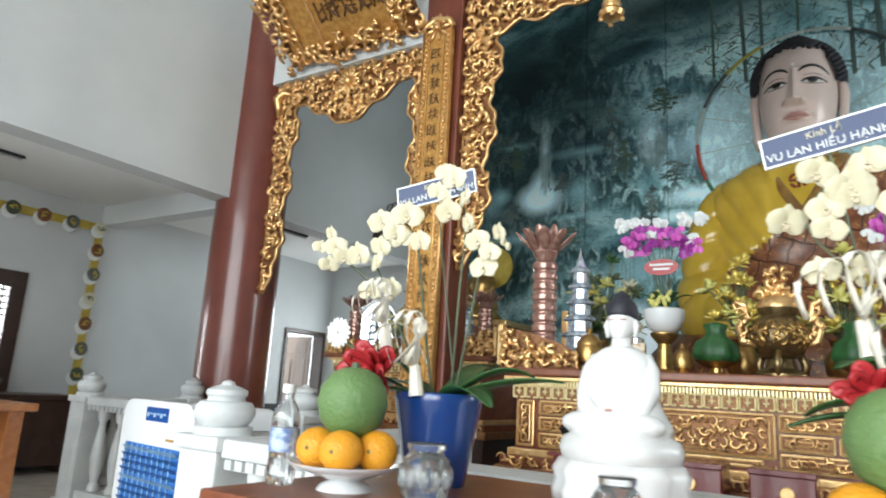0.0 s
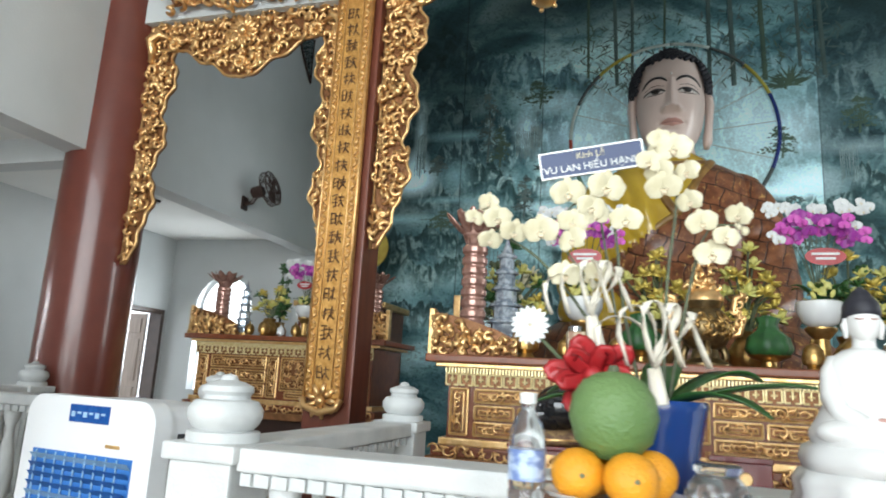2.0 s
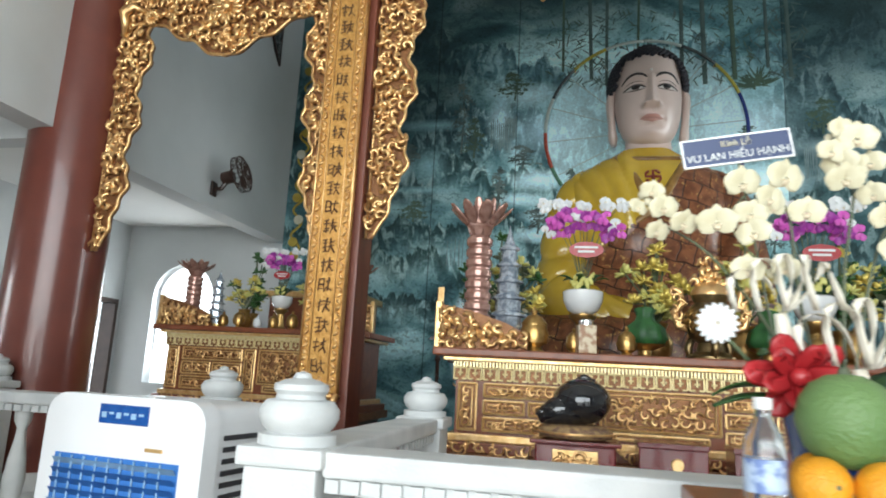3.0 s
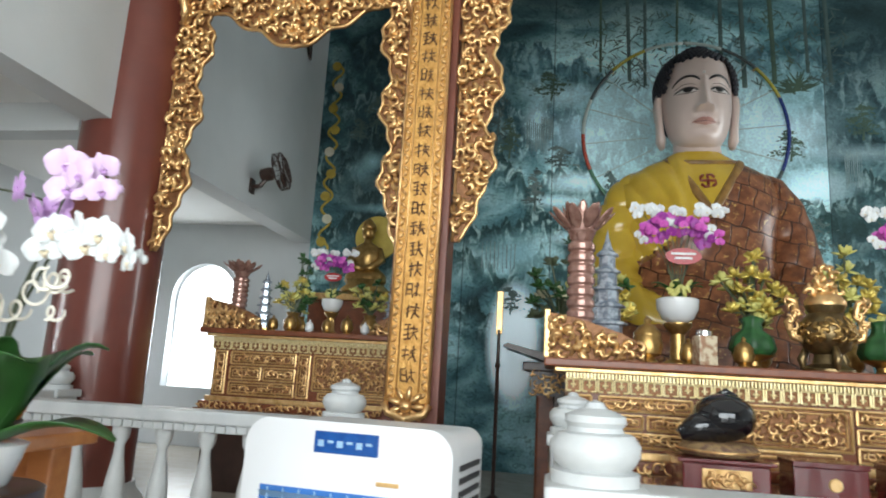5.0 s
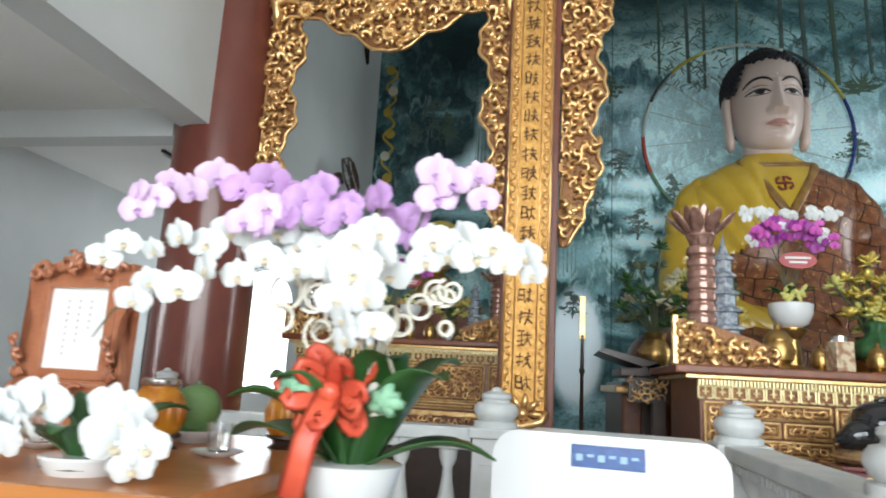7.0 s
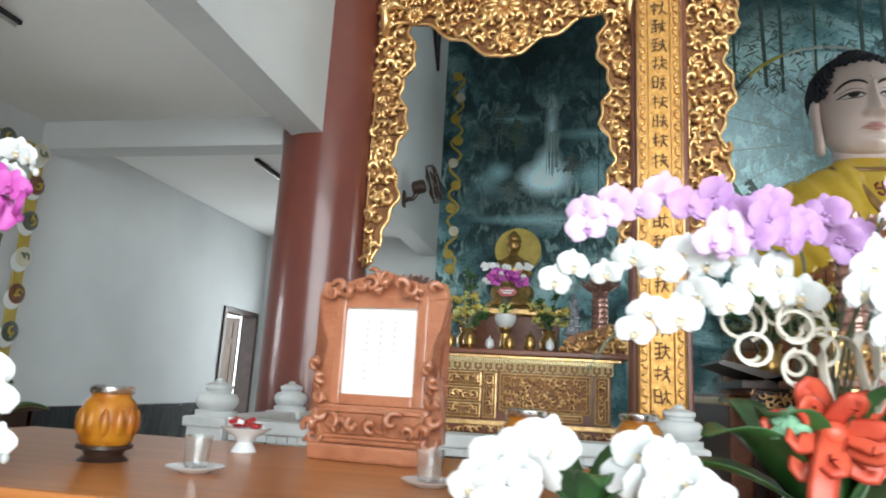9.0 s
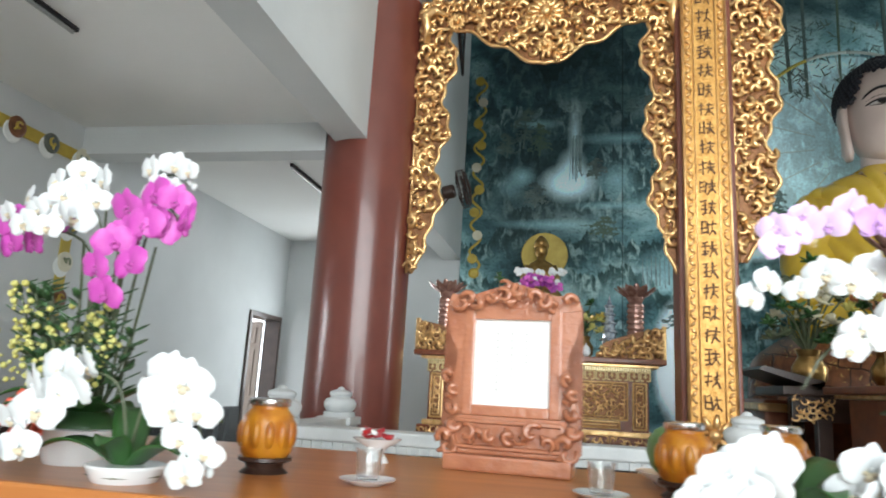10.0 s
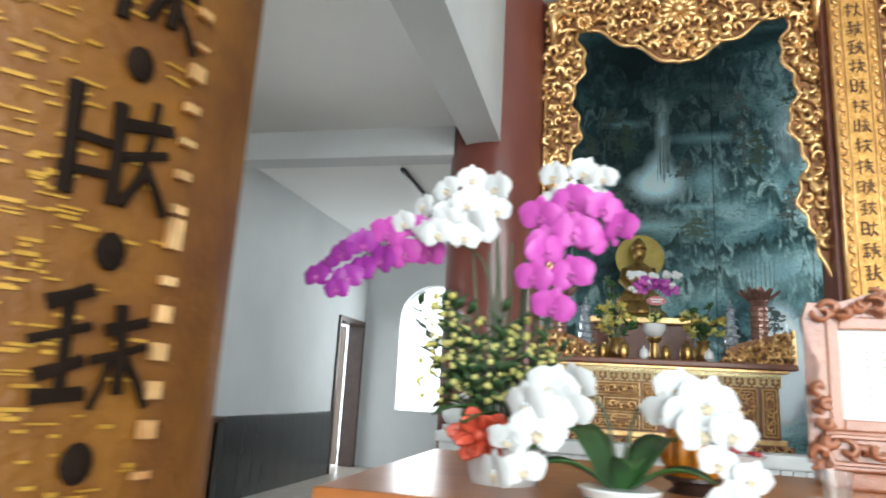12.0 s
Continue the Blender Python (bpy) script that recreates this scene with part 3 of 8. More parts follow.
    for cx, cz, sx, sz, colour, amount in (
            # darker patches over the niche and along the top
            (-4.6, 6.5, 2.2, 0.9, dark_teal, 0.9), (-4.7, 4.6, 2.0, 3.2, dark_teal, 0.85), (-5.2, 3.9, 1.0, 1.4, dark_teal, 0.5), (-3.6, 5.6, 0.9, 1.0, dark_teal, 0.6), (-2.6, 7.2, 3.0, 1.1, dark_teal, 0.9), (2.6, 6.9, 2.0, 1.6, dark_teal, 0.9), (-0.6, 7.3, 2.6, 0.9, dark_teal, 0.7), (0.95, 4.9, 0.9, 0.7, (0.50, 0.62, 0.64), 1.0), (1.0, 4.0, 0.8, 0.16, pale, 1.3), (-2.0, 4.9, 0.8, 0.5, (0.42, 0.56, 0.60), 0.8), (-1.9, 3.3, 0.6, 0.14, pale, 1.2),
            (-4.32, 5.05, 0.13, 0.75, pale, 0.8), (-4.40, 4.35, 0.5, 0.34, pale, 1.5), (-4.36, 4.6, 0.26, 0.34, pale, 1.0), (-5.1, 4.45, 0.22, 0.2, mist, 1.0), (-4.9, 5.3, 0.4, 0.1, mist, 0.9), (-3.7, 4.4, 0.35, 0.3, mist, 0.9), (-3.6, 5.05, 0.9, 0.12, mist, 0.8), (-5.3, 4.3, 0.3, 0.25, mist, 0.5), (-4.6, 3.7, 1.0, 0.10, mist, 0.8), (-3.7, 4.0, 0.8, 0.08, mist, 0.8),
            # first a strong whitish patch low down, left of the altar
            (-2.84, 1.75, 0.42, 0.95, (0.85, 0.93, 0.96), 3.0), (-2.85, 3.05, 0.7, 0.4, mist, 1.2), (-2.62, 5.1, 0.25, 0.4, pale, 0.9),
            (-2.0, 4.15, 0.55, 0.2, pale, 1.1), (-1.75, 3.6, 0.6, 0.16, pale, 1.1), (-2.3, 3.85, 0.5, 0.12, pale, 1.0), (1.3, 4.15, 0.7, 0.25, pale, 1.2), (1.0, 5.6, 0.7, 0.6, mist, 0.8), (-2.2, 5.5, 0.7, 0.25, pale, 0.7), (1.9, 4.6, 0.8, 0.16, pale, 0.9), (1.7, 3.6, 0.7, 0.3, (0.05, 0.11, 0.10), 0.8)):
        fac, c = soft_patch(cx, cz, sx, sz, colour, amount)
        col = blend(fac, col, c)
    # the pale round of the halo, and the darker outer panels with their seams
    fac, c = soft_patch(-0.5, 4.86, 1.4, 1.4, pale, 1.0)
    col = blend(sum_of("MULTIPLY", span(fac, 0.0, 0.02), 0.5), col, (0.60, 0.74, 0.75))
    col = blend(sum_of("MULTIPLY", span(xyz.outputs["X"], 1.42, 1.44), 0.5), col, (0.035, 0.06, 0.062))
    for x in (-2.36, 1.43, -3.62):
        col = blend(span(sum_of("ABSOLUTE", sum_of("SUBTRACT", xyz.outputs["X"], x), 0), 0.006, 0.012, 0.5, 0.0), col, (0.02, 0.03, 0.03))
    grain = ramp_of(noise_at(30, (1, 1, 1), 4), [(0.35, (0.8, 0.8, 0.8)), (0.65, (1.1, 1.1, 1.1))])
    col = blend(0.6, col, grain, "MULTIPLY")
    lift = N("ShaderNodeGamma")
    lift.inputs["Gamma"].default_value = 1.4
    hs = N("ShaderNodeHueSaturation")
    hs.inputs["Saturation"].default_value, hs.inputs["Value"].default_value = 0.95, 2.1
    L(col, lift.inputs["Color"])
    L(lift.outputs[0], hs.inputs["Color"])
    L(blend(1.0, hs.outputs[0], (0.92, 0.96, 1.0), "MULTIPLY"), b.inputs["Base Color"])
    return m


mural = structure("mural", B(-6.0, EAST - 0.1, 9.5, 9.595, 0, HIGH), mural_material(), "teal painted landscape mural of mountains, waterfalls and mist", "mural")
PAINT_DARK = material("dark_paint", (0.05, 0.095, 0.09), 0.5, second=(0.10, 0.16, 0.15), scale=4)
PAINT_GREEN = material("green_paint", (0.09, 0.15, 0.10), 0.5, second=(0.05, 0.10, 0.075), scale=6)
PAINT_PALE = material("pale_paint", (0.33, 0.45, 0.46), 0.5, second=(0.09, 0.17, 0.18), scale=5, stretch=(1, 1, 2))
PAINT_ROCK = material("rock_paint", (0.14, 0.20, 0.19), 0.5, second=(0.03, 0.06, 0.06), scale=4, mix=0.3)


rng = random.Random(77)
for k, (cx, cz, w, h) in enumerate(((-5.1, 5.3, 0.55, 0.5), (-4.85, 5.1, 0.4, 0.4), (-3.2, 5.3, 0.5, 0.9), (-5.35, 5.0, 0.35, 0.3), (-3.0, 4.9, 0.35, 0.5), (-2.0, 3.6, 0.5, 0.35), (1.2, 3.4, 0.7, 0.4), (1.9, 5.1, 0.6, 0.4), (-2.25, 4.55, 0.5, 0.3), (-1.5, 4.1, 0.35, 0.4), (0.95, 4.75, 0.5, 0.35), (-2.6, 4.1, 0.35, 0.5), (1.0, 3.75, 0.6, 0.35), (-3.9, 3.7, 0.6, 0.25), (-4.9, 4.2, 0.5, 0.3), (-2.9, 2.4, 0.4, 0.3), (-2.4, 5.7, 0.7, 0.35), (-4.0, 4.6, 0.4, 0.25))):
    bm = bmesh.new()          # painted trees: tiers of small brush dabs on a thin trunk
    for i in range(230):
        tier = rng.randrange(5)
        u = rng.gauss(0, 0.36)
        x = cx + w * (0.55 - 0.08 * tier) * u + 0.12 * w * math.sin(2.1 * tier + k)
        z = cz + h * (0.22 * tier - 0.45) + 0.05 * h * rng.gauss(0, 1) - 0.10 * h * abs(u)
        m = Matrix.Translation((x, 9.497 - 0.0004 * (i % 6), z)) @ Matrix.Rotation(rng.uniform(-0.6, 0.6), 4, "Y") @ Matrix.Diagonal((rng.uniform(0.014, 0.035), 0.001, rng.uniform(0.007, 0.014), 1))
        ico(bm, 1, 1, m)
    tube(bm, [(cx, 9.4985, cz - 0.8 * h), (cx + 0.05 * w, 9.4985, cz - 0.1 * h), (cx - 0.03 * w, 9.4985, cz + 0.5 * h)], [0.018, 0.012, 0.005], 5, 0.08)
    part("painted_foliage", bm, (PAINT_DARK, PAINT_GREEN, PAINT_ROCK)[k % 3], mural)
for k in range(9):              # painted bamboo behind the great statue
    x = -1.75 + 0.42 * k + rng.uniform(-0.12, 0.12)
    bm = bmesh.new()
    tube(bm, [(x, 9.497, 5.4 + rng.uniform(0, 0.5)), (x + rng.uniform(-0.05, 0.05), 9.497, 7.4)], rng.uniform(0.02, 0.04), 5, 0.1)
    for i in range(40):
        zc = rng.uniform(5.6, 6.8)
        m = Matrix.Translation((x + rng.uniform(-0.25, 0.25), 9.496, zc)) @ Matrix.Rotation(rng.uniform(0.2, 1.4) * rng.choice((-1, 1)), 4, "Y") @ Matrix.Diagonal((0.075, 0.001, 0.010, 1))
        ico(bm, 1, 1, m)
    part("painted_bamboo", bm, PAINT_DARK if k % 3 else PAINT_GREEN, mural)
bm = bmesh.new()                # painted bamboo tuft beside the halo
for i in range(34):
    a = rng.uniform(-0.3, 3.4)
    m = Matrix.Translation((1.05 + 0.25 * math.cos(a) * rng.random(), 9.4955, 5.55 + 0.2 * math.sin(a) * rng.random())) @ Matrix.Rotation(-a, 4, "Y") @ Matrix.Diagonal((0.16, 0.001, 0.016, 1))
    ico(bm, 1, 1, m)
part("painted_bamboo", bm, PAINT_GREEN, mural)
for k, (cx, cz, w, h) in enumerate(((-2.62, 4.85, 0.16, 0.5), (-2.45, 4.95, 0.1, 0.4), (-4.3, 4.75, 0.1, 0.75), (1.75, 4.35, 0.13, 0.5), (-3.1, 3.0, 0.3, 0.45))):
    bm = bmesh.new()          # painted waterfalls: thin falling strokes
    for i in range(9):
        x = cx + w * (i / 8 - 0.5) * 1.6
        tube(bm, [(x, 9.496, cz + h * rng.uniform(0.4, 0.55)), (x + rng.uniform(-0.01, 0.01), 9.496, cz - h * rng.uniform(0.3, 0.55))], rng.uniform(0.004, 0.010), 4, 0.2)
    part("painted_waterfall", bm, PAINT_PALE, mural)

# wavy yellow tassel with discs painted down the mural's edge
YELLOW = material("yellow_paint", (0.55, 0.42, 0.07), 0.5, second=(0.42, 0.30, 0.04), scale=8)
CREAM = material("cream_paint", (0.72, 0.70, 0.58), 0.5, second=(0.6, 0.57, 0.42), scale=8)
GREYGREEN = material("grey_green_paint", (0.20, 0.25, 0.16), 0.5, second=(0.14, 0.17, 0.1), scale=8)
tassel = thing("wall_garland", "wavy yellow garland with round discs on the mural", "garland", (-5.78, 9.47, 0))
part("ribbon", tube(bmesh.new(), [(0.08 * math.sin(2 * math.pi * i / 12), 0, 2.95 + i * 0.0345) for i in range(92)], 0.02, 6, 0.4), YELLOW, tassel, smooth="all")
for i in range(9):
    part("disc", lathe(bmesh.new(), [(0.075, -0.012), (0.075, 0.012)], 18, (-0.03 * (-1) ** i, -0.012, 3.15 + i * 0.36), tilt=Matrix.Rotation(radians(90), 4, "X")), CREAM if i % 3 == 1 else YELLOW, tassel)
part("disc", lathe(bmesh.new(), [(0.05, -0.012), (0.08, 0.0), (0.05, 0.012)], 14, (0, -0.01, 2.93), tilt=Matrix.Rotation(radians(90), 4, "X")), YELLOW, tassel)

# halo ring of coloured glass segments
HALO = {"pale": (0.50, 0.58, 0.55), "red": (0.42, 0.08, 0.05), "blue": (0.03, 0.05, 0.22), "green": (0.10, 0.22, 0.14), "yellow": (0.45, 0.40, 0.08), "dark": (0.08, 0.10, 0.10)}
halo = thing("halo_ring", "thin halo ring of coloured segments behind the statue", "halo", (-0.5, 9.44, 4.86))
for i, c in enumerate(("blue", "yellow", "dark", "pale", "pale", "yellow", "dark", "pale", "red", "green", "dark", "pale", "pale", "pale", "dark", "blue")):
    m = bpy.data.materials.get("halo_" + c) or material("halo_" + c, HALO[c], 0.25, second=tuple(0.8 * v for v in HALO[c]))
    pts = [(1.42 * math.cos(a), 0, 1.42 * math.sin(a)) for a in [2 * math.pi * (i + k / 8) / 16 for k in range(9)]]
    part("segment", tube(bmesh.new(), pts, 0.026, 8, 0.5), m, halo, smooth="all")
for i in range(16):
    a = 2 * math.pi * i / 16 + 0.1
    part("ray", tube(bmesh.new(), [(0.5 * math.cos(a), 0.02, 0.5 * math.sin(a)), (1.4 * math.cos(a), 0.02, 1.4 * math.sin(a))], 0.006, 5), bpy.data.materials["halo_pale"], halo)
for s in (-1, 1):
    part("bracket", tube(bmesh.new(), [(s * 1.0, 0.0, 1.0), (s * 1.0, 0.06, 1.0)], 0.02, 6), GOLD, halo)


# ---------------------------------------------------------------- the great seated statue
HAIR = material("dark_blue_hair", (0.012, 0.012, 0.018), 0.6, second=(0.02, 0.02, 0.03), scale=30)
LIP = material("lip_paint", (0.48, 0.26, 0.22), 0.3)
INK = material("black_paint", (0.012, 0.010, 0.010), 0.4)
BROCADE = material("brown_brocade", (0.27, 0.10, 0.04), 0.36, second=(0.14, 0.045, 0.018), scale=9, mix=0.3, coat=0.12)
_t = BROCADE.node_tree      # quilted patches with dark seams and gilt figures
_c, _s, _k, _x, _n, _w, _g, _r, _p = [_t.nodes.new("ShaderNode" + n) for n in ("TexCoord", "Mapping", "TexBrick", "Mix", "TexNoise", "Mix", "Mix", "ValToRGB", "Bump")]
_n.inputs["Scale"].default_value, _n.inputs["Detail"].default_value = 3.0, 2
_w.data_type, _w.blend_type = "RGBA", "LINEAR_LIGHT"
_w.inputs[0].default_value = 0.07
_s.inputs["Rotation"].default_value = (radians(90), 0, radians(-14))
_k.inputs["Scale"].default_value, _k.inputs["Mortar Size"].default_value, _k.inputs["Mortar Smooth"].default_value = 2.1, 0.022, 0.6
_k.inputs["Row Height"].default_value, _k.inputs["Brick Width"].default_value = 0.52, 0.40
_x.data_type = _g.data_type = "RGBA"
_x.inputs[7].default_value = (0.05, 0.016, 0.008, 1)
_g.inputs[7].default_value = (0.55, 0.32, 0.10, 1)
_f = _t.nodes.new("ShaderNodeTexNoise")
_f.inputs["Scale"].default_value, _f.inputs["Distortion"].default_value = 13, 1.5
_r.color_ramp.elements[0].position, _r.color_ramp.elements[1].position = 0.62, 0.70
_p.inputs["Strength"].default_value, _p.inputs["Distance"].default_value = 0.7, -0.02
for _a, _b in ((_c.outputs["Object"], _n.inputs["Vector"]), (_c.outputs["Object"], _w.inputs[6]), (_n.outputs["Color"], _w.inputs[7]), (_w.outputs[2], _s.inputs["Vector"]), (_s.outputs[0], _k.inputs["Vector"]),
               (_c.outputs["Object"], _f.inputs["Vector"]), (_f.outputs["Fac"], _r.inputs[0]), (_r.outputs[0], _g.inputs[0]), (_g.outputs[2], _x.inputs[6]), (_k.outputs["Fac"], _x.inputs[0]), (_k.outputs["Fac"], _p.inputs["Height"])):
    _t.links.new(_a, _b)
_d = _t.nodes["Principled BSDF"]
_t.links.new(_d.inputs["Base Color"].links[0].from_socket, _g.inputs[6])
_t.links.new(_x.outputs[2], _d.inputs["Base Color"])
_t.links.new(_p.outputs[0], _d.inputs["Normal"])
PIPING = material("brown_gold_piping", (0.34, 0.19, 0.05), 0.3, second=(0.18, 0.09, 0.03))


def loft(bm, rows, n=40, centre=(0, 0), mi=0, cap=True):
    """Elliptic sections (z, half width, half depth, y shift) joined into one skin."""
    rings = []
    for z, w, d, yy in rows:
        rings.append([bm.verts.new((centre[0] + w * math.cos(2 * math.pi * i / n), centre[1] + yy + d * math.sin(2 * math.pi * i / n), z)) for i in range(n)])
    fs = []
    for a, b in zip(rings, rings[1:]):
        for i in range(n):
            fs.append(bm.faces.new((a[i], a[(i + 1) % n], b[(i + 1) % n], b[i])))
    if cap:
        fs += [bm.faces.new(rings[0][::-1]), bm.faces.new(rings[-1])]
    for f in fs:
        f.material_index = mi
    return fs


def smooth_rows(rows, k=4):
    """Finer sections by a smooth curve through the given ones."""
    out = []
    for i in range(len(rows) - 1):
        p = [np.array(rows[max(0, min(len(rows) - 1, i + d))], float) for d in (-1, 0, 1, 2)]
        for j in range(k):
            t = j / k
            out.append(tuple(0.5 * (2 * p[1] + (p[2] - p[0]) * t + (2 * p[0] - 5 * p[1] + 4 * p[2] - p[3]) * t * t + (3 * p[1] - p[0] - 3 * p[2] + p[3]) * t ** 3)))
    return out + [rows[-1]]


def curve_at(p, t):
    """A point on the smooth path through the points p."""
    k = len(p) - 1
    i = min(k - 1, int(t * k))
    f = t * k - i
    q = [np.array(p[max(0, min(k, i + d))], float) for d in (-1, 0, 1, 2)]
    return Vector(0.5 * (2 * q[1] + (q[2] - q[0]) * f + (2 * q[0] - 5 * q[1] + 4 * q[2] - q[3]) * f * f + (3 * q[1] - q[0] - 3 * q[2] + q[3]) * f ** 3))


def mark(bm, start, mi):
    for f in list(bm.faces)[start:]:
        f.material_index = mi


DARKRED = material("dark_red_paint", (0.24, 0.035, 0.02), 0.4)
EYEWHITE = material("eye_white", (0.72, 0.68, 0.64), 0.3)


def great_statue():
    """Sculpted in one skin: torso with pleats, sleeves, and a head shaped by soft swellings."""
    bm = bmesh.new()
    # mats: 0 robe, 1 skin, 2 hair, 3 brocade, 4 piping, 5 lips, 6 ink, 7 emblem, 8 eye white
    rows = smooth_rows([(1.3, 1.75, 1.15, -0.2), (1.75, 1.68, 1.1, -0.2), (2.1, 1.25, 0.88, -0.08), (2.6, 0.95, 0.68, 0.0), (3.1, 0.96, 0.63, 0.0), (3.5, 1.0, 0.59, 0.0),
                        (3.75, 0.93, 0.53, 0.03), (3.92, 0.74, 0.45, 0.06), (4.05, 0.48, 0.36, 0.06), (4.14, 0.32, 0.3, 0.05)], 10)
    zs = [r[0] for r in rows]

    def section(z):
        return [float(np.interp(z, zs, [r[k] for r in rows])) for k in (1, 2, 3)]

    def chest(x, z, out=0.0):
        """The front of the torso at x, z."""
        w, d, yy = section(z)
        return yy - d * math.sqrt(max(0.02, 1 - (x / w) ** 2)) - out

    def brown(x, z):
        """Where the brown outer robe lies over the ochre one."""
        if z > 3.25:
            return x > 0.02 + 0.44 * (z - 3.25) / 0.75
        return z < 2.62 + 0.70 * (x + 0.9) - 0.05 * math.sin(3.4 * (x + 0.9)) or x > 0.05
    n = 180
    rings = []
    for z, w, d, yy in rows:
        ring = []
        for i in range(n):
            a = 2 * math.pi * i / n
            x, y = w * math.cos(a), yy + d * math.sin(a)
            if y < yy:
                if not brown(x, z):     # pleats that fall from the shoulder and gather at the belt
                    fan = math.atan2(x - 0.35, z - 1.6)
                    y -= 0.085 * abs(math.sin(fan * 30)) ** 0.5 * min(1, max(0, (-0.16 - x) / 0.15))
                else:                   # quilted folds of the outer robe
                    y -= 0.016 * math.sin(7 * x + 3.2 * z) + 0.012 * math.sin(11 * z - 4 * x)
            ring.append(bm.verts.new((x, y, z)))
        rings.append(ring)
    for a, b in zip(rings, rings[1:]):
        for i in range(n):
            f = bm.faces.new((a[i], a[(i + 1) % n], b[(i + 1) % n], b[i]))
            c = f.calc_center_median()
            f.material_index = 3 if brown(c.x, c.z) else 0
    for s in (-1, 1):       # sleeves down to the lap, with ridged folds
        path = [(s * 0.58, 0.05, 3.80), (s * 0.80, 0.0, 3.64), (s * 0.93, -0.05, 3.36), (s * 0.99, -0.1, 3.0), (s * 1.03, -0.2, 2.55), (s * 1.0, -0.42, 2.18), (s * 0.68, -0.78, 1.98), (s * 0.25, -0.94, 1.92)]
        size = [0.17, 0.25, 0.285, 0.30, 0.325, 0.33, 0.27, 0.18]
        k, steps, m = len(bm.faces), 110, 48
        last = None
        for i in range(steps + 1):
            t = i / steps
            c = Vector(np.array([np.interp(t * 7, range(8), [p[q] for p in path]) for q in range(3)]))
            e = Vector(np.array([np.interp(min(7, t * 7 + 0.4), range(8), [p[q] for p in path]) for q in range(3)]))
            f0 = Vector(np.array([np.interp(max(0, t * 7 - 0.4), range(8), [p[q] for p in path]) for q in range(3)]))
            d = (e - f0).normalized()
            side = d.cross(Vector((0, 1, 0.2))).normalized()
            up = side.cross(d)
            r = float(np.interp(t * 7, range(8), size))
            ring = []
            for j in range(m):
                a = 2 * math.pi * j / m
                q = r * (1 + (0.20 if s < 0 else 0.07) * (abs(math.sin(24 * t + 2.2 * math.sin(a) + a)) ** 0.5 - 0.6))
                ring.append(bm.verts.new(c + q * (math.cos(a) * side + math.sin(a) * up)))
            if last:
                for j in range(m):
                    bm.faces.new((last[j], last[(j + 1) % m], ring[(j + 1) % m], ring[j]))
            last = ring
        mark(bm, k, 3 if s > 0 else 0)
    k = len(bm.faces)       # borders of the robes
    for pts, r in (([(-0.40, 4.02), (-0.32, 3.85), (-0.2, 3.62), (-0.06, 3.38), (0.03, 3.25)], 0.05), ([(0.46, 4.0), (0.36, 3.82), (0.2, 3.55), (0.03, 3.25)], 0.05),
                   ([(0.03, 3.25), (-0.2, 3.09), (-0.45, 2.89), (-0.7, 2.72), (-0.92, 2.6)], 0.034)):
        tube(bm, [(x, chest(x, z, 0.012), z) for x, z in [curve_at([(p[0], 0, p[1]) for p in pts], i / 14).xz for i in range(15)]], r, 8, 0.45)
    tube(bm, [(0.40 * math.sin(a), chest(0.40 * math.sin(a), 3.985 - 0.05 * math.cos(a), 0.01), 3.985 - 0.05 * math.cos(a)) for a in [radians(-75 + 10 * i) for i in range(16)]], 0.03, 8, 0.6)
    mark(bm, k, 4)
    # head: sections widened and pushed forward by soft swellings
    hrows = smooth_rows([(4.17, 0.10, 0.12, -0.20), (4.20, 0.19, 0.22, -0.15), (4.27, 0.275, 0.32, -0.09), (4.40, 0.345, 0.40, -0.05), (4.58, 0.392, 0.45, -0.02), (4.80, 0.418, 0.49, 0.02), (5.0, 0.418, 0.505, 0.04), (5.2, 0.405, 0.49, 0.06), (5.36, 0.34, 0.42, 0.08), (5.48, 0.16, 0.22, 0.09)], 10)
    hz = [r[0] for r in hrows]

    def bell(x, z, cx, cz, sx, sz):
        return math.exp(-((x - cx) / sx) ** 2 - ((z - cz) / sz) ** 2)

    def push(x, z):
        """How far the face stands forward at x, z."""
        ax = abs(x)
        g = 0.0
        t = min(1.0, max(0.0, (5.0 - z) / 0.42))
        if z < 5.02:        # the bridge and tip of the nose
            below = 1.0 if z > 4.60 else math.exp(-((4.60 - z) / 0.035) ** 2)
            g += (0.034 + 0.150 * t ** 1.4) * math.exp(-(x / (0.032 + 0.034 * t)) ** 2) * below
        g += 0.095 * bell(ax, z, 0.082, 4.590, 0.034, 0.034)
        g += -0.050 * bell(ax, z, 0.165, 4.875, 0.10, 0.058) + 0.046 * bell(ax, z, 0.175, 4.862, 0.078, 0.040)
        g += 0.020 * bell(ax, z, 0.17, 5.0, 0.15, 0.045)
        g += 0.018 * bell(ax, z, 0.21, 4.62, 0.11, 0.12)
        g += 0.042 * bell(x, z, 0, 4.465, 0.105, 0.026) + 0.046 * bell(x, z, 0, 4.405, 0.085, 0.028) - 0.012 * bell(x, z, 0, 4.436, 0.14, 0.010)
        g += -0.018 * bell(ax, z, 0.145, 4.44, 0.03, 0.03) - 0.012 * bell(x, z, 0, 4.535, 0.022, 0.03)
        g += -0.014 * bell(x, z, 0, 4.345, 0.12, 0.025) + 0.040 * bell(x, z, 0, 4.272, 0.11, 0.055)
        return g

    def face(x, z, out=0.0):
        w, d, yy = [float(np.interp(z, hz, [r[k] for r in hrows])) for k in (1, 2, 3)]
        return yy - d * math.sqrt(max(0.02, 1 - (x / w) ** 2)) - push(x, z) - out
    k = len(bm.faces)
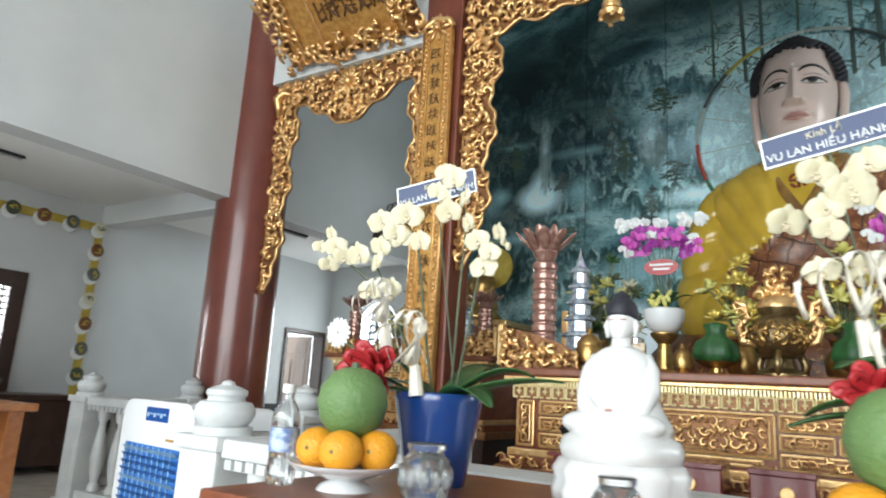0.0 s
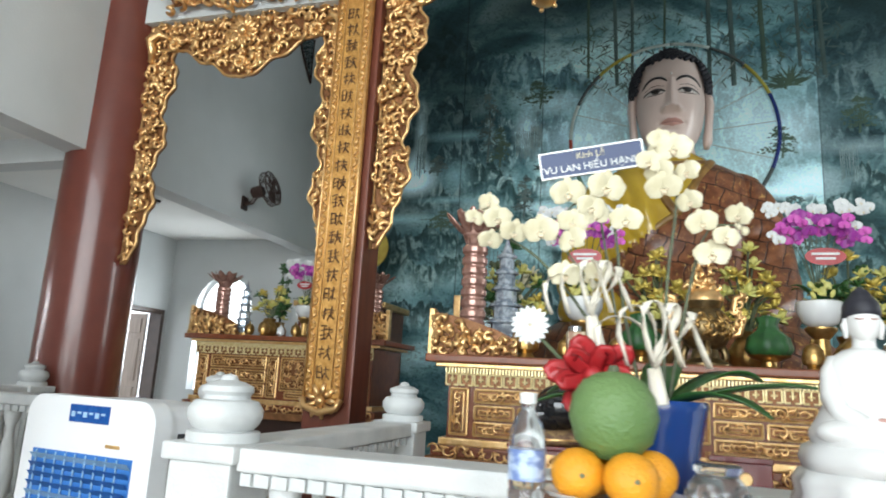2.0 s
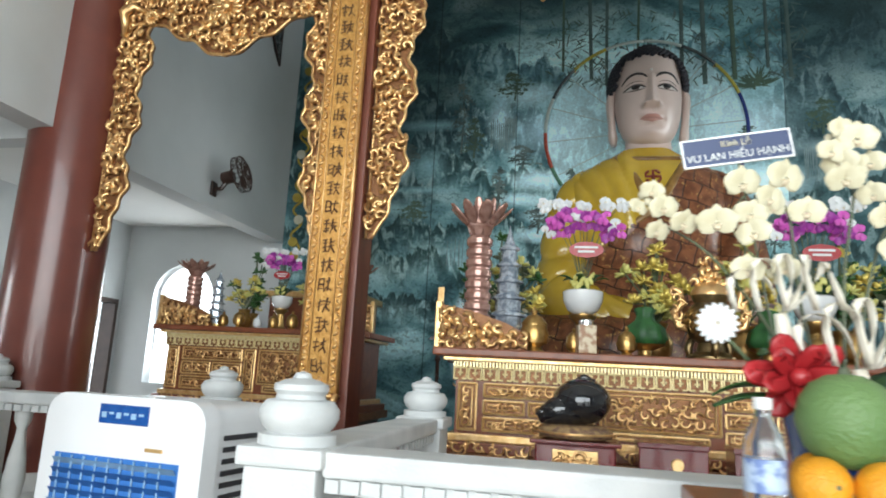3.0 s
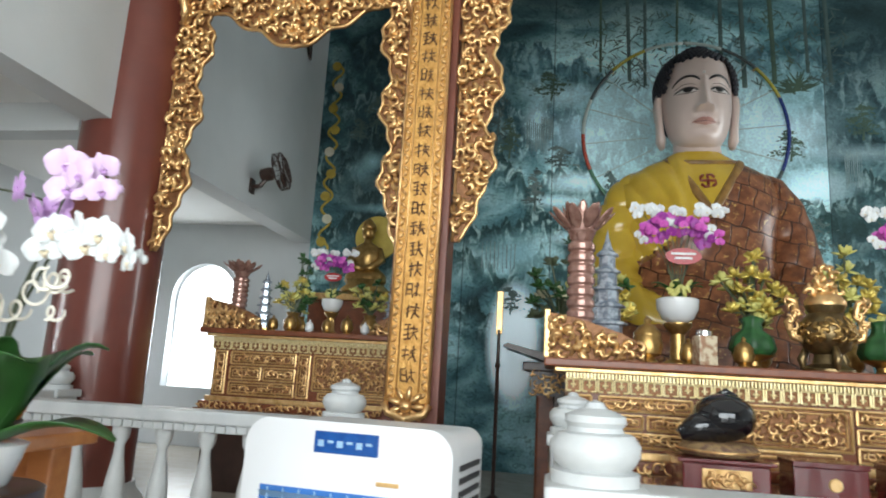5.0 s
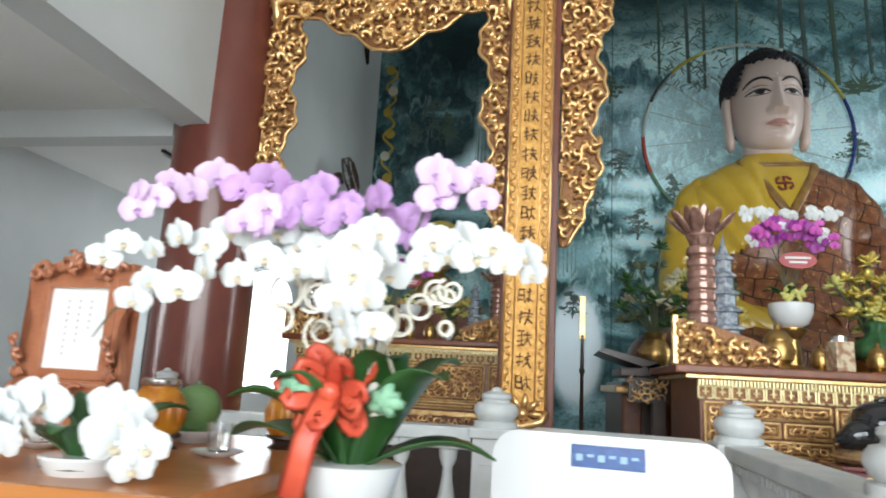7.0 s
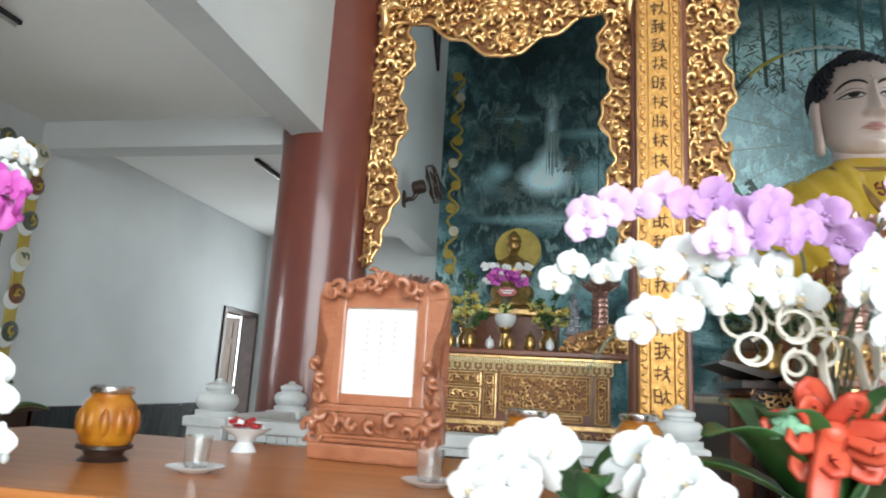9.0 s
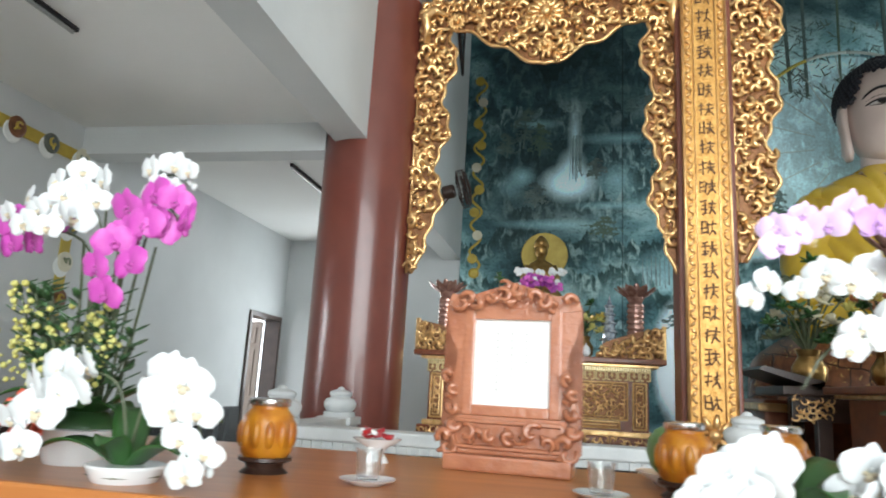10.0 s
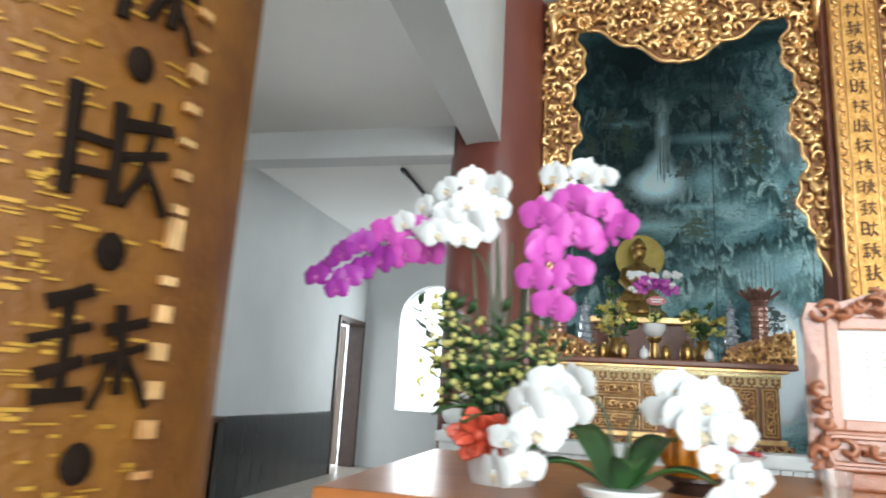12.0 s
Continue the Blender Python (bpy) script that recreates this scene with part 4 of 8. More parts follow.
    lathe(bm, [(0.36, 3.97), (0.295, 4.04), (0.305, 4.08), (0.288, 4.12), (0.298, 4.17), (0.285, 4.22), (0.29, 4.45)], 48, (0, 0.03, 0))
    m = 150
    last = None
    for i in range(150):
        z = hz[0] + (hz[-1] - hz[0]) * i / 149
        w, d, yy = [float(np.interp(z, hz, [r[q] for r in hrows])) for q in (1, 2, 3)]
        ring = []
        for j in range(m):
            u = j / m * 2 - 1
            a = math.pi * (0.62 * u + 0.38 * u ** 3)       # closer rows over the face
            x, y = w * math.sin(a), yy - d * math.cos(a)
            if math.cos(a) > 0:
                y -= push(x, z) * min(1, 3 * math.cos(a))
            ring.append(bm.verts.new((x, y, z)))
        if last:
            for j in range(m):
                bm.faces.new((last[j], last[(j + 1) % m], ring[(j + 1) % m], ring[j]))
        else:
            bm.faces.new(ring[::-1])
        last = ring
    for s in (-1, 1):       # long-lobed ears: rim, hollow, lobe
        tube(bm, [(s * 0.40, 0.06, 5.0), (s * 0.455, 0.05, 4.96), (s * 0.475, 0.04, 4.82), (s * 0.465, 0.02, 4.66), (s * 0.45, 0.02, 4.48), (s * 0.44, 0.02, 4.34), (s * 0.425, 0.02, 4.25)], [0.025, 0.05, 0.058, 0.05, 0.052, 0.062, 0.035], 14, 1.9)
        tube(bm, [(s * 0.46, -0.055, 4.93), (s * 0.50, -0.02, 4.90), (s * 0.515, 0.05, 4.80), (s * 0.50, 0.07, 4.62)], [0.012, 0.018, 0.018, 0.012], 8)
    mark(bm, k, 1)
    for f in bm.faces:      # the lips
        if f.material_index == 1:
            c = f.calc_center_median()
            if c.y < -0.3 and 4.38 < c.z < 4.49 and abs(c.x) < 0.15:
                u = abs(c.x) / 0.145
                top = 4.436 + 0.047 * (1 - u ** 1.7) - 0.012 * math.exp(-(c.x / 0.02) ** 2)
                low = 4.436 - 0.052 * (1 - u ** 2)
                if low < c.z < top:
                    f.material_index = 5

    def stroke(pts, r, mi, out=0.0, flat=0.5):
        k = len(bm.faces)
        smooth = [curve_at([(p[0], 0, p[1]) for p in pts], i / 12) for i in range(13)]
        rad = [max(0.1, math.sin(math.pi * (0.06 + 0.88 * i / 12)) ** 0.7) * r for i in range(13)]
        tube(bm, [(p.x, face(p.x, p.z, out), p.z) for p in smooth], rad, 6, flat)
        mark(bm, k, mi)
    for s in (-1, 1):
        stroke([(s * 0.05, 4.965), (s * 0.11, 5.01), (s * 0.20, 5.03), (s * 0.28, 5.005), (s * 0.345, 4.945)], 0.022, 6)
        stroke([(s * 0.07, 4.835), (s * 0.12, 4.868), (s * 0.19, 4.882), (s * 0.26, 4.872), (s * 0.33, 4.845)], 0.018, 6, 0.004)
        stroke([(s * 0.075, 4.838), (s * 0.15, 4.846), (s * 0.22, 4.850), (s * 0.30, 4.846)], 0.024, 8, 0.0, 0.3)
        stroke([(s * 0.135, 4.852), (s * 0.165, 4.854), (s * 0.20, 4.856), (s * 0.235, 4.856)], 0.034, 6, 0.004, 0.3)
        stroke([(s * 0.08, 4.822), (s * 0.15, 4.814), (s * 0.22, 4.816), (s * 0.30, 4.832)], 0.006, 6, 0.002)
        stroke([(s * 0.09, 4.915), (s * 0.17, 4.938), (s * 0.25, 4.932), (s * 0.325, 4.895)], 0.005, 6)
    stroke([(-0.125, 4.438), (-0.05, 4.434), (0.05, 4.434), (0.125, 4.438)], 0.005, 6)
    k = len(bm.faces)
    ball(bm, (0, face(0, 5.07), 5.07), 0.020, (1, 0.6, 1), u=10, v=8)
    mark(bm, k, 8)
    k = len(bm.faces)       # emblem on the chest: cross of bent bars in a ring of four arcs
    e = 0.085
    for q in range(4):
        turn_q = Matrix.Rotation(math.pi / 2 * q, 2)
        pts = [turn_q @ Vector(p) for p in ((0, 0), (0, e), (e * 0.5, e * 0.98), (e * 0.92, e * 0.55))]
        tube(bm, [(p.x, chest(p.x, 3.66 + p.y, 0.012), 3.66 + p.y) for p in pts], 0.017, 6, 0.6)
    mark(bm, k, 7)
    # hair: a cap with rows of snail curls and a low crown
    k = len(bm.faces)
    loft(bm, smooth_rows([(4.55, 0.36, 0.28, 0.24), (4.8, 0.425, 0.38, 0.17), (4.95, 0.43, 0.42, 0.13), (5.08, 0.465, 0.42, 0.14), (5.22, 0.465, 0.43, 0.13), (5.34, 0.43, 0.43, 0.12), (5.44, 0.34, 0.38, 0.11), (5.52, 0.24, 0.28, 0.1), (5.57, 0.05, 0.06, 0.1)]), 56)
    ball(bm, (0, 0.06, 5.47), 0.21, (1.05, 1.05, 0.72), 24, 14)
    gold = math.pi * (3 - math.sqrt(5))
    for i in range(900):
        u = 1 - 1.62 * i / 899
        a = i * gold
        x, y, z = 0.498 * math.sqrt(1 - u * u) * math.sin(a), 0.10 - 0.56 * math.sqrt(1 - u * u) * math.cos(a), 5.06 + 0.50 * u
        front = -math.copysign(1, y - 0.06)
        line = 5.29 - 3.2 * max(0, abs(x) - 0.32) if front > 0 else 4.58
        if front > 0 and abs(x) > 0.405:
            line = 4.93
        if z > line:
            ico(bm, 1, 0.034, Matrix.Translation((x, y, z)))
    for i in range(70):
        u, a = 1 - 0.9 * i / 69, i * gold
        ico(bm, 1, 0.032, Matrix.Translation((0.21 * math.sqrt(1 - u * u) * math.sin(a), 0.06 + 0.21 * math.sqrt(1 - u * u) * math.cos(a), 5.47 + 0.15 * u)))
    mark(bm, k, 2)
    bmesh.ops.translate(bm, verts=bm.verts, vec=(-0.55, 8.35, 0))
    bmesh.ops.recalc_face_normals(bm, faces=bm.faces)
    return tagged(finish("seated_statue", bm, [ROBE, SKIN, HAIR, BROCADE, PIPING, LIP, INK, DARKRED, EYEWHITE], None, "all"), "large seated statue in ochre and brown painted robes", "statue")


great_statue()
plinth = thing("statue_plinth", "dark wooden plinth below the large seated statue", "plinth", (-0.55, 8.2, 0))
part("body", box(bmesh.new(), -1.9, 1.9, -1.25, 1.0, 0, 1.3, 0.03), ALTARWOOD, plinth)
part("moulding", box(bmesh.new(), -1.97, 1.97, -1.3, 1.04, 1.18, 1.26, 0.02), GOLD, plinth)


# ---------------------------------------------------------------- altars
LACQUER = material("dark_red_lacquer", (0.16, 0.02, 0.02), 0.22, second=(0.11, 0.012, 0.014), scale=5, coat=0.4)
GOLDWOOD = material("gilt_wood_trim", (0.88, 0.62, 0.30), 0.3, 0.55, second=(0.62, 0.36, 0.12), scale=20)


PALEFRINGE = material("pale_gilt_fringe", (0.90, 0.78, 0.46), 0.35, 0.3, second=(0.74, 0.58, 0.26), scale=25)


def relief(x0, x1, z0, z1, y, seed, pitch=0.055):
    return carving(lambda x, z: True, x0, x1, z0, z1, y, seed, pitch, 0.006)


def panel(parent, x0, x1, z0, z1, y, seed):
    """A sunk panel with a double gilt frame and carved relief."""
    p = part("panel", box(bmesh.new(), x0, x1, y - 0.004, y + 0.01, z0, z1), BROWNGOLD, parent)
    for inset, r in ((0.006, 0.010), (0.034, 0.006)):
        bm = bmesh.new()
        a, b, c, d = x0 + inset, x1 - inset, z0 + inset, z1 - inset
        for q in (((a, c), (b, c)), ((b, c), (b, d)), ((b, d), (a, d)), ((a, d), (a, c))):
            tube(bm, [(q[0][0], y - 0.01, q[0][1]), (q[1][0], y - 0.01, q[1][1])], r, 5)
        part("frame", bm, GOLDWOOD, p)
    if x1 - x0 > 0.1 and z1 - z0 > 0.09:
        part("relief", relief(x0 + 0.045, x1 - 0.045, z0 + 0.04, z1 - 0.04, y - 0.004, seed), GOLD, p, smooth="all")
    return p


def altar(at, half, depth, top, seed, label, low):
    """A gilt carved altar table; its front faces -y."""
    a = thing("altar_table", label, "altar", at, group="altars")
    part("table_top", box(bmesh.new(), -half - 0.14, half + 0.14, -0.08, depth + 0.08, top - 0.055, top, 0.012), ALTARWOOD, a)
    part("top_moulding", box(bmesh.new(), -half - 0.07, half + 0.07, -0.04, depth + 0.04, top - 0.085, top - 0.057, 0.006), GOLDWOOD, a)
    n = int(half * 2 / 0.022)
    bm = bmesh.new()
    for i in range(n):      # fine gilt teeth
        x = -half + (i + 0.5) * 2 * half / n
        box(bm, x - 0.006, x + 0.006, -0.045, -0.02, top - 0.125, top - 0.088)
    tagged(part("teeth", bm, PALEFRINGE, a), kind="stuff")
    n = int(half * 2 / 0.10)
    part("apron_board", box(bmesh.new(), -half, half, -0.012, 0.02, top - 0.215, top - 0.087), BROWNGOLD, a)
    for i in range(n):      # pierced fringe pieces
        x = -half + (i + 0.5) * 2 * half / n
        bm = bmesh.new()
        w = 0.043
        for q in (((-w, 0), (w, 0)), ((-w, 0), (-w, -0.075)), ((w, 0), (w, -0.075)), ((-w, -0.075), (-0.012, -0.075)), ((w, -0.075), (0.012, -0.075)), ((-0.018, -0.035), (0.018, -0.035)), ((0, 0), (0, -0.055))):
            tube(bm, [(x + q[0][0], -0.022, top - 0.13 + q[0][1]), (x + q[1][0], -0.022, top - 0.13 + q[1][1])], 0.0075, 5)
        part("fringe", bm, PALEFRINGE, a)
    part("body", box(bmesh.new(), -half + 0.02, half - 0.02, 0.0, depth, low, top - 0.09), ALTARWOOD, a)
    z0, z1 = low + 0.02, top - 0.225
    # panels: end stiles, then bays of three stacked panels with a tall one between
    panel(a, -half + 0.04, -half + 0.17, z0, z1, -0.006, seed)
    panel(a, half - 0.17, half - 0.04, z0, z1, -0.006, seed + 1)
    bays = max(2, round((2 * half - 0.4) / 0.85))
    wide = (2 * half - 0.4) / bays
    for b in range(bays):
        x0, x1 = -half + 0.2 + b * wide, -half + 0.2 + (b + 1) * wide
        h = (z1 - z0) / 3
        if b % 2 == 0:
            panel(a, x0 + 0.01, x1 - 0.17, z1 - h + 0.01, z1, -0.006, seed + 10 + b)
            panel(a, x0 + 0.01, (x0 + x1) / 2 - 0.09, z0 + h + 0.005, z1 - h - 0.005, -0.006, seed + 20 + b)
            panel(a, (x0 + x1) / 2 - 0.07, x1 - 0.17, z0 + h + 0.005, z1 - h - 0.005, -0.006, seed + 30 + b)
            panel(a, x0 + 0.01, x1 - 0.17, z0, z0 + h - 0.01, -0.006, seed + 40 + b)
            panel(a, x1 - 0.15, x1 - 0.02, z0, z1, -0.006, seed + 50 + b)
        else:
            panel(a, x0 + 0.01, x1 - 0.01, z0 + h * 0.55, z1, -0.006, seed + 60 + b)
            panel(a, x0 + 0.08, x1 - 0.08, z0, z0 + h * 0.55 - 0.01, -0.006, seed + 70 + b)
    for i, (zz, out) in enumerate(((low - 0.05, 0.03), (low - 0.12, 0.07), (low - 0.2, 0.10))):
        part("base_step", box(bmesh.new(), -half - out, half + out, -out, depth + out, zz, zz + (0.05 if i == 0 else 0.07 if i == 1 else 0.08), 0.01), (GOLDWOOD, ALTARWOOD, BROWNGOLD)[i], a)
    part("base_relief", relief(-half - 0.05, half + 0.05, low - 0.11, low - 0.06, -0.075, seed + 90, 0.06), GOLD, a, smooth="all")
    part("foot", box(bmesh.new(), -half - 0.02, half + 0.02, 0.0, depth, 0, low - 0.2), DARKWOOD, a)
    for s in (-1, 1):       # scrolled gilt ends standing on the top
        wing = part("end_wing", slab(bmesh.new(), [(s * (half + 0.12), top), (s * (half + 0.13), top + 0.30), (s * (half + 0.05), top + 0.29), (s * (half - 0.1), top + 0.26), (s * (half - 0.35), top + 0.18), (s * (half - 0.45), top + 0.13), (s * (half - 0.5), top)][::s], 0.0, 0.03), BROWNGOLD, a)
        hull = lambda x, z, s=s: z < top + 0.29 * max(0.2, (s * x - half + 0.5) / 0.62) ** 0.55 - 0.01
        part("wing_carving", carving(hull, min(s * (half - 0.5), s * (half + 0.12)), max(s * (half - 0.5), s * (half + 0.12)), top + 0.01, top + 0.32, -0.005, seed + 95, 0.055, 0.012), GOLD, wing, smooth="all")
        part("wing_post", box(bmesh.new(), s * (half + 0.125) - 0.02, s * (half + 0.125) + 0.02, -0.02, 0.05, top, top + 0.32, 0.006), GOLDWOOD, wing)
    return a


altar((-0.5, 4.45, 0), 1.72, 1.1, 1.40, 100, "gilded carved red-brown main altar table", 0.84)
altar((-4.66, 6.42, 0), 1.08, 0.8, 1.60, 300, "gilded carved side altar table in the niche", 0.92)
# plain rear table with upturned ends beside the main altar
rear = thing("rear_table", "dark wooden table with gilt upturned ends", "table", (-0.5, 5.95, 0))
part("table_top", box(bmesh.new(), -2.06, 2.06, 0, 0.9, 1.33, 1.41, 0.015), DARKWOOD, rear)
for s in (-1, 1):
    part("upturned_end", slab(bmesh.new(), [(s * 1.92, 1.40), (s * 1.728, 1.38), (s * 2.25, 1.54), (s * 2.20, 1.57), (s * 1.727, 1.46)][::s], 0.0, 0.9), DARKWOOD, rear)
    part("end_fret", relief(min(s * 1.68, s * 1.98), max(s * 1.68, s * 1.98), 1.14, 1.32, 0.03, 7, 0.06), GOLD, rear, smooth="all")
    for y in (0.08, 0.78):
        part("leg", box(bmesh.new(), s * 1.72 - 0.06, s * 1.72 + 0.06, y, y + 0.1, 0, 1.33, 0.01), DARKWOOD, rear)
part("apron", box(bmesh.new(), -1.98, 1.98, 0.04, 0.08, 1.12, 1.33), DARKWOOD, rear)


# ---------------------------------------------------------------- balustrade
FIN = [(0.115, 0.0), (0.115, 0.03), (0.09, 0.035), (0.105, 0.05), (0.118, 0.075), (0.118, 0.10), (0.10, 0.125), (0.075, 0.13), (0.072, 0.142), (0.082, 0.155), (0.08, 0.172), (0.05, 0.185), (0.03, 0.19), (0.022, 0.205), (0.0, 0.212)]


def post(at, big=1.0):
    p = thing("balustrade_post", "white stone balustrade post with a turned stepped finial", "post", at, group="balustrade posts")
    part("shaft", box(bmesh.new(), -0.11, 0.11, -0.11, 0.11, 0.12, 0.93, 0.01), STONE, p)
    part("base", box(bmesh.new(), -0.14, 0.14, -0.14, 0.14, 0, 0.12, 0.015), STONE, p)
    part("sunk_panel", box(bmesh.new(), -0.07, 0.07, -0.116, 0.116, 0.25, 0.80, 0.004), STONE, p)
    part("cap", box(bmesh.new(), -0.13, 0.13, -0.13, 0.13, 0.93, 0.985, 0.012), STONE, p)
    part("finial", lathe(bmesh.new(), [(r * big, z * big) for r, z in FIN], 28, (0, 0, 0.985)), STONE, p, smooth=True)
    return p


BALUSTER = [(0.05, 0), (0.05, 0.04), (0.03, 0.07), (0.05, 0.16), (0.062, 0.26), (0.05, 0.38), (0.03, 0.5), (0.026, 0.56), (0.045, 0.6), (0.05, 0.64), (0.05, 0.66)]


def railing(x0, y0, x1, y1):
    d = math.hypot(x1 - x0, y1 - y0)
    r = thing("balustrade", "white stone balustrade with turned vase balusters", "balustrade", (x0, y0, 0), math.degrees(math.atan2(y1 - y0, x1 - x0)), "balustrades")
    a, b = 0.12, d - 0.12
    part("coping", box(bmesh.new(), a, b, -0.1, 0.1, 0.91, 0.98, 0.012), STONE, r)
    part("under_rail", box(bmesh.new(), a, b, -0.07, 0.07, 0.865, 0.91, 0.006), STONE, r)
    part("bottom_rail", box(bmesh.new(), a, b, -0.09, 0.09, 0, 0.2, 0.01), STONE, r)
    me = None
    n = max(2, int((b - a) / 0.24))
    for i in range(n):
        x = a + (i + 0.5) * (b - a) / n
        if me is None:
            ob = part("baluster", lathe(bmesh.new(), BALUSTER, 18), STONE, r, smooth=True)
            me = ob.data
        else:
            ob = new("baluster", me)
            ob.parent = r
        ob.location = (x, 0, 0.203)
    me = None
    for i in range(int((b - a) / 0.06)):     # dentils below the coping
        for s in (-1, 1):
            if me is None:
                ob = part("dentil", box(bmesh.new(), -0.018, 0.018, -0.008, 0.008, 0.87, 0.905), STONE, r)
                me = ob.data
            else:
                ob = new("dentil", me)
                ob.parent = r
            ob.location = (a + 0.03 + i * 0.06, s * 0.078, 0)
    return r


POSTS = {"a": (-2.2, 1.84), "b": (-2.2, 3.54), "c": (-3.42, 3.55), "e": (-5.98, 4.55), "f": (-5.95, 3.45), "g": (1.2, 1.84)}
for k, (x, y) in POSTS.items():
    post((x, y, 0), 1.0)
for p, q in (("a", "b"), ("a", "g"), ("f", "c"), ("f", "e")):
    railing(*POSTS[p], *POSTS[q])

# ---------------------------------------------------------------- air cooler
BLUE = material("blue_plastic", (0.05, 0.20, 0.55), 0.4, second=(0.04, 0.15, 0.42), scale=5)
SCREEN = material("dark_blue_display", (0.012, 0.06, 0.24), 0.2, second=(0.02, 0.10, 0.34), scale=40)
PALEBLUE = material("pale_blue_print", (0.35, 0.55, 0.75), 0.4)
GREYSLOT = material("dark_slot", (0.03, 0.03, 0.035), 0.6)
cooler = thing("air_cooler", "tall white evaporative air cooler with blue display and louvres", "air cooler", (-3.30, 2.14, 0), -8)


def rounded(bm, x0, x1, z0, z1, y0, y1, r, k=7):
    out = []
    for cx, cz, a0 in ((x1 - r, z1 - r, 0), (x0 + r, z1 - r, 90)):
        for i in range(k + 1):
            a = radians(a0 + 90 * i / k)
            out.append((cx + r * math.cos(a), cz + r * math.sin(a)))
    return slab(bm, out + [(x0, z0), (x1, z0)], y0, y1)


W = 0.71
part("body", rounded(bmesh.new(), 0.02, W - 0.02, 0.09, 1.06, 0.05, 0.42, 0.06), PLASTIC, cooler, smooth=True)
bm = rounded(bmesh.new(), 0, W, 0.08, 1.075, -0.03, 0.05, 0.085)
part("front_shell", bm, PLASTIC, cooler, smooth=True)
part("display", box(bmesh.new(), 0.25, 0.47, -0.034, -0.025, 0.978, 1.045, 0.003), SCREEN, cooler, "dark blue display strip")
for i in range(6):
    part("display_mark", box(bmesh.new(), 0.265 + i * 0.033, 0.285 + i * 0.033, -0.037, -0.034, 0.998 + 0.012 * (i % 2), 1.018), PALEBLUE, cooler)
part("badge", box(bmesh.new(), 0.47, 0.545, -0.034, -0.029, 0.895, 0.908, 0.002), GOLDWOOD, cooler)
part("grille_recess", box(bmesh.new(), 0.07, W - 0.09, -0.033, -0.028, 0.40, 0.865), BLUE, cooler, "blue air outlet")
for i in range(13):
    bm = bmesh.new()
    z = 0.415 + i * 0.0345
    vs = [(0.075, z), (W - 0.095, z), (W - 0.095, z + 0.022), (0.075, z + 0.022)]
    q = [bm.verts.new((x, -0.033, zz)) for x, zz in vs[:2]] + [bm.verts.new((x, -0.05, zz)) for x, zz in vs[2:]]
    bm.faces.new(q)
    bmesh.ops.solidify(bm, geom=bm.faces[:], thickness=0.004)
    part("louvre", bm, BLUE if i % 4 else PALEBLUE, cooler)
for i in range(9):
    part("vertical_vane", box(bmesh.new(), 0.1 + i * 0.056, 0.104 + i * 0.056, -0.042, -0.036, 0.41, 0.86), PALEBLUE, cooler)
for i in range(12):
    part("side_slot", box(bmesh.new(), W - 0.022, W - 0.015, 0.10, 0.38, 0.5 + i * 0.04, 0.518 + i * 0.04), GREYSLOT, cooler)
for x in (0.08, W - 0.08):
    for y in (0.05, 0.36):
        part("caster", lathe(bmesh.new(), [(0.04, -0.015), (0.04, 0.015)], 16, (x, y, 0.04), tilt=Matrix.Rotation(radians(90), 4, "Y")), GREYSLOT, cooler)
part("base_tray", box(bmesh.new(), 0.02, W - 0.02, 0.0, 0.42, 0.07, 0.095), GREYSLOT, cooler)


# ---------------------------------------------------------------- tables
def offering_table(at, x1, depth, top, mat, label):
    t = thing("offering_table", label, "table", at, group="offering tables")
    part("table_top", box(bmesh.new(), 0, x1, 0, depth, top - 0.04, top, 0.008), mat, t)
    part("front_apron", box(bmesh.new(), 0.06, x1 - 0.06, 0.04, 0.07, top - 0.2, top - 0.04), mat, t)
    part("back_apron", box(bmesh.new(), 0.06, x1 - 0.06, depth - 0.07, depth - 0.04, top - 0.2, top - 0.04), mat, t)
    for x in (0.05, x1 - 0.13):
        for y in (0.04, depth - 0.12):
            part("leg", box(bmesh.new(), x, x + 0.08, y, y + 0.08, 0, top - 0.04, 0.008), mat, t)
    return t


TOP_W, TOP_E = 1.02, 0.985
offering_table((-5.72, 0.88, 0), 2.06, 0.98, TOP_W, TABLEWOOD, "polished orange-brown wooden offering table")
offering_table((-1.15, 0.92, 0), 1.70, 0.72, TOP_E, ALTARWOOD, "dark red-brown wooden offering table")

# carved tablet frame with a white sheet
CARVED = material("carved_rosewood", (0.46, 0.185, 0.095), 0.28, second=(0.34, 0.115, 0.055), scale=14, bump=0.3, bump_scale=60, coat=0.6)
PAPER = material("white_paper", (0.86, 0.86, 0.84), 0.6, second=(0.82, 0.82, 0.79), scale=3)
tablet = thing("tablet_stand", "carved rosewood tablet stand holding a white sheet", "tablet", (-4.475, 1.63, TOP_W), -6)
part("foot_board", box(bmesh.new(), -0.17, 0.17, -0.06, 0.06, 0.0, 0.045, 0.008), CARVED, tablet)
part("base_panel", box(bmesh.new(), -0.155, 0.155, -0.035, 0.035, 0.045, 0.15, 0.006), CARVED, tablet)
part("base_rim", tube(bmesh.new(), [(x, -0.04, z) for x, z in ((-0.14, 0.065), (0.14, 0.065), (0.15, 0.1), (0.14, 0.135), (-0.14, 0.135), (-0.15, 0.1), (-0.14, 0.065))], 0.007, 6), CARVED, tablet)
part("base_carving", carving(lambda x, z: True, -0.125, 0.125, 0.075, 0.125, -0.038, 61, 0.035, 0.006), CARVED, tablet, smooth="all")
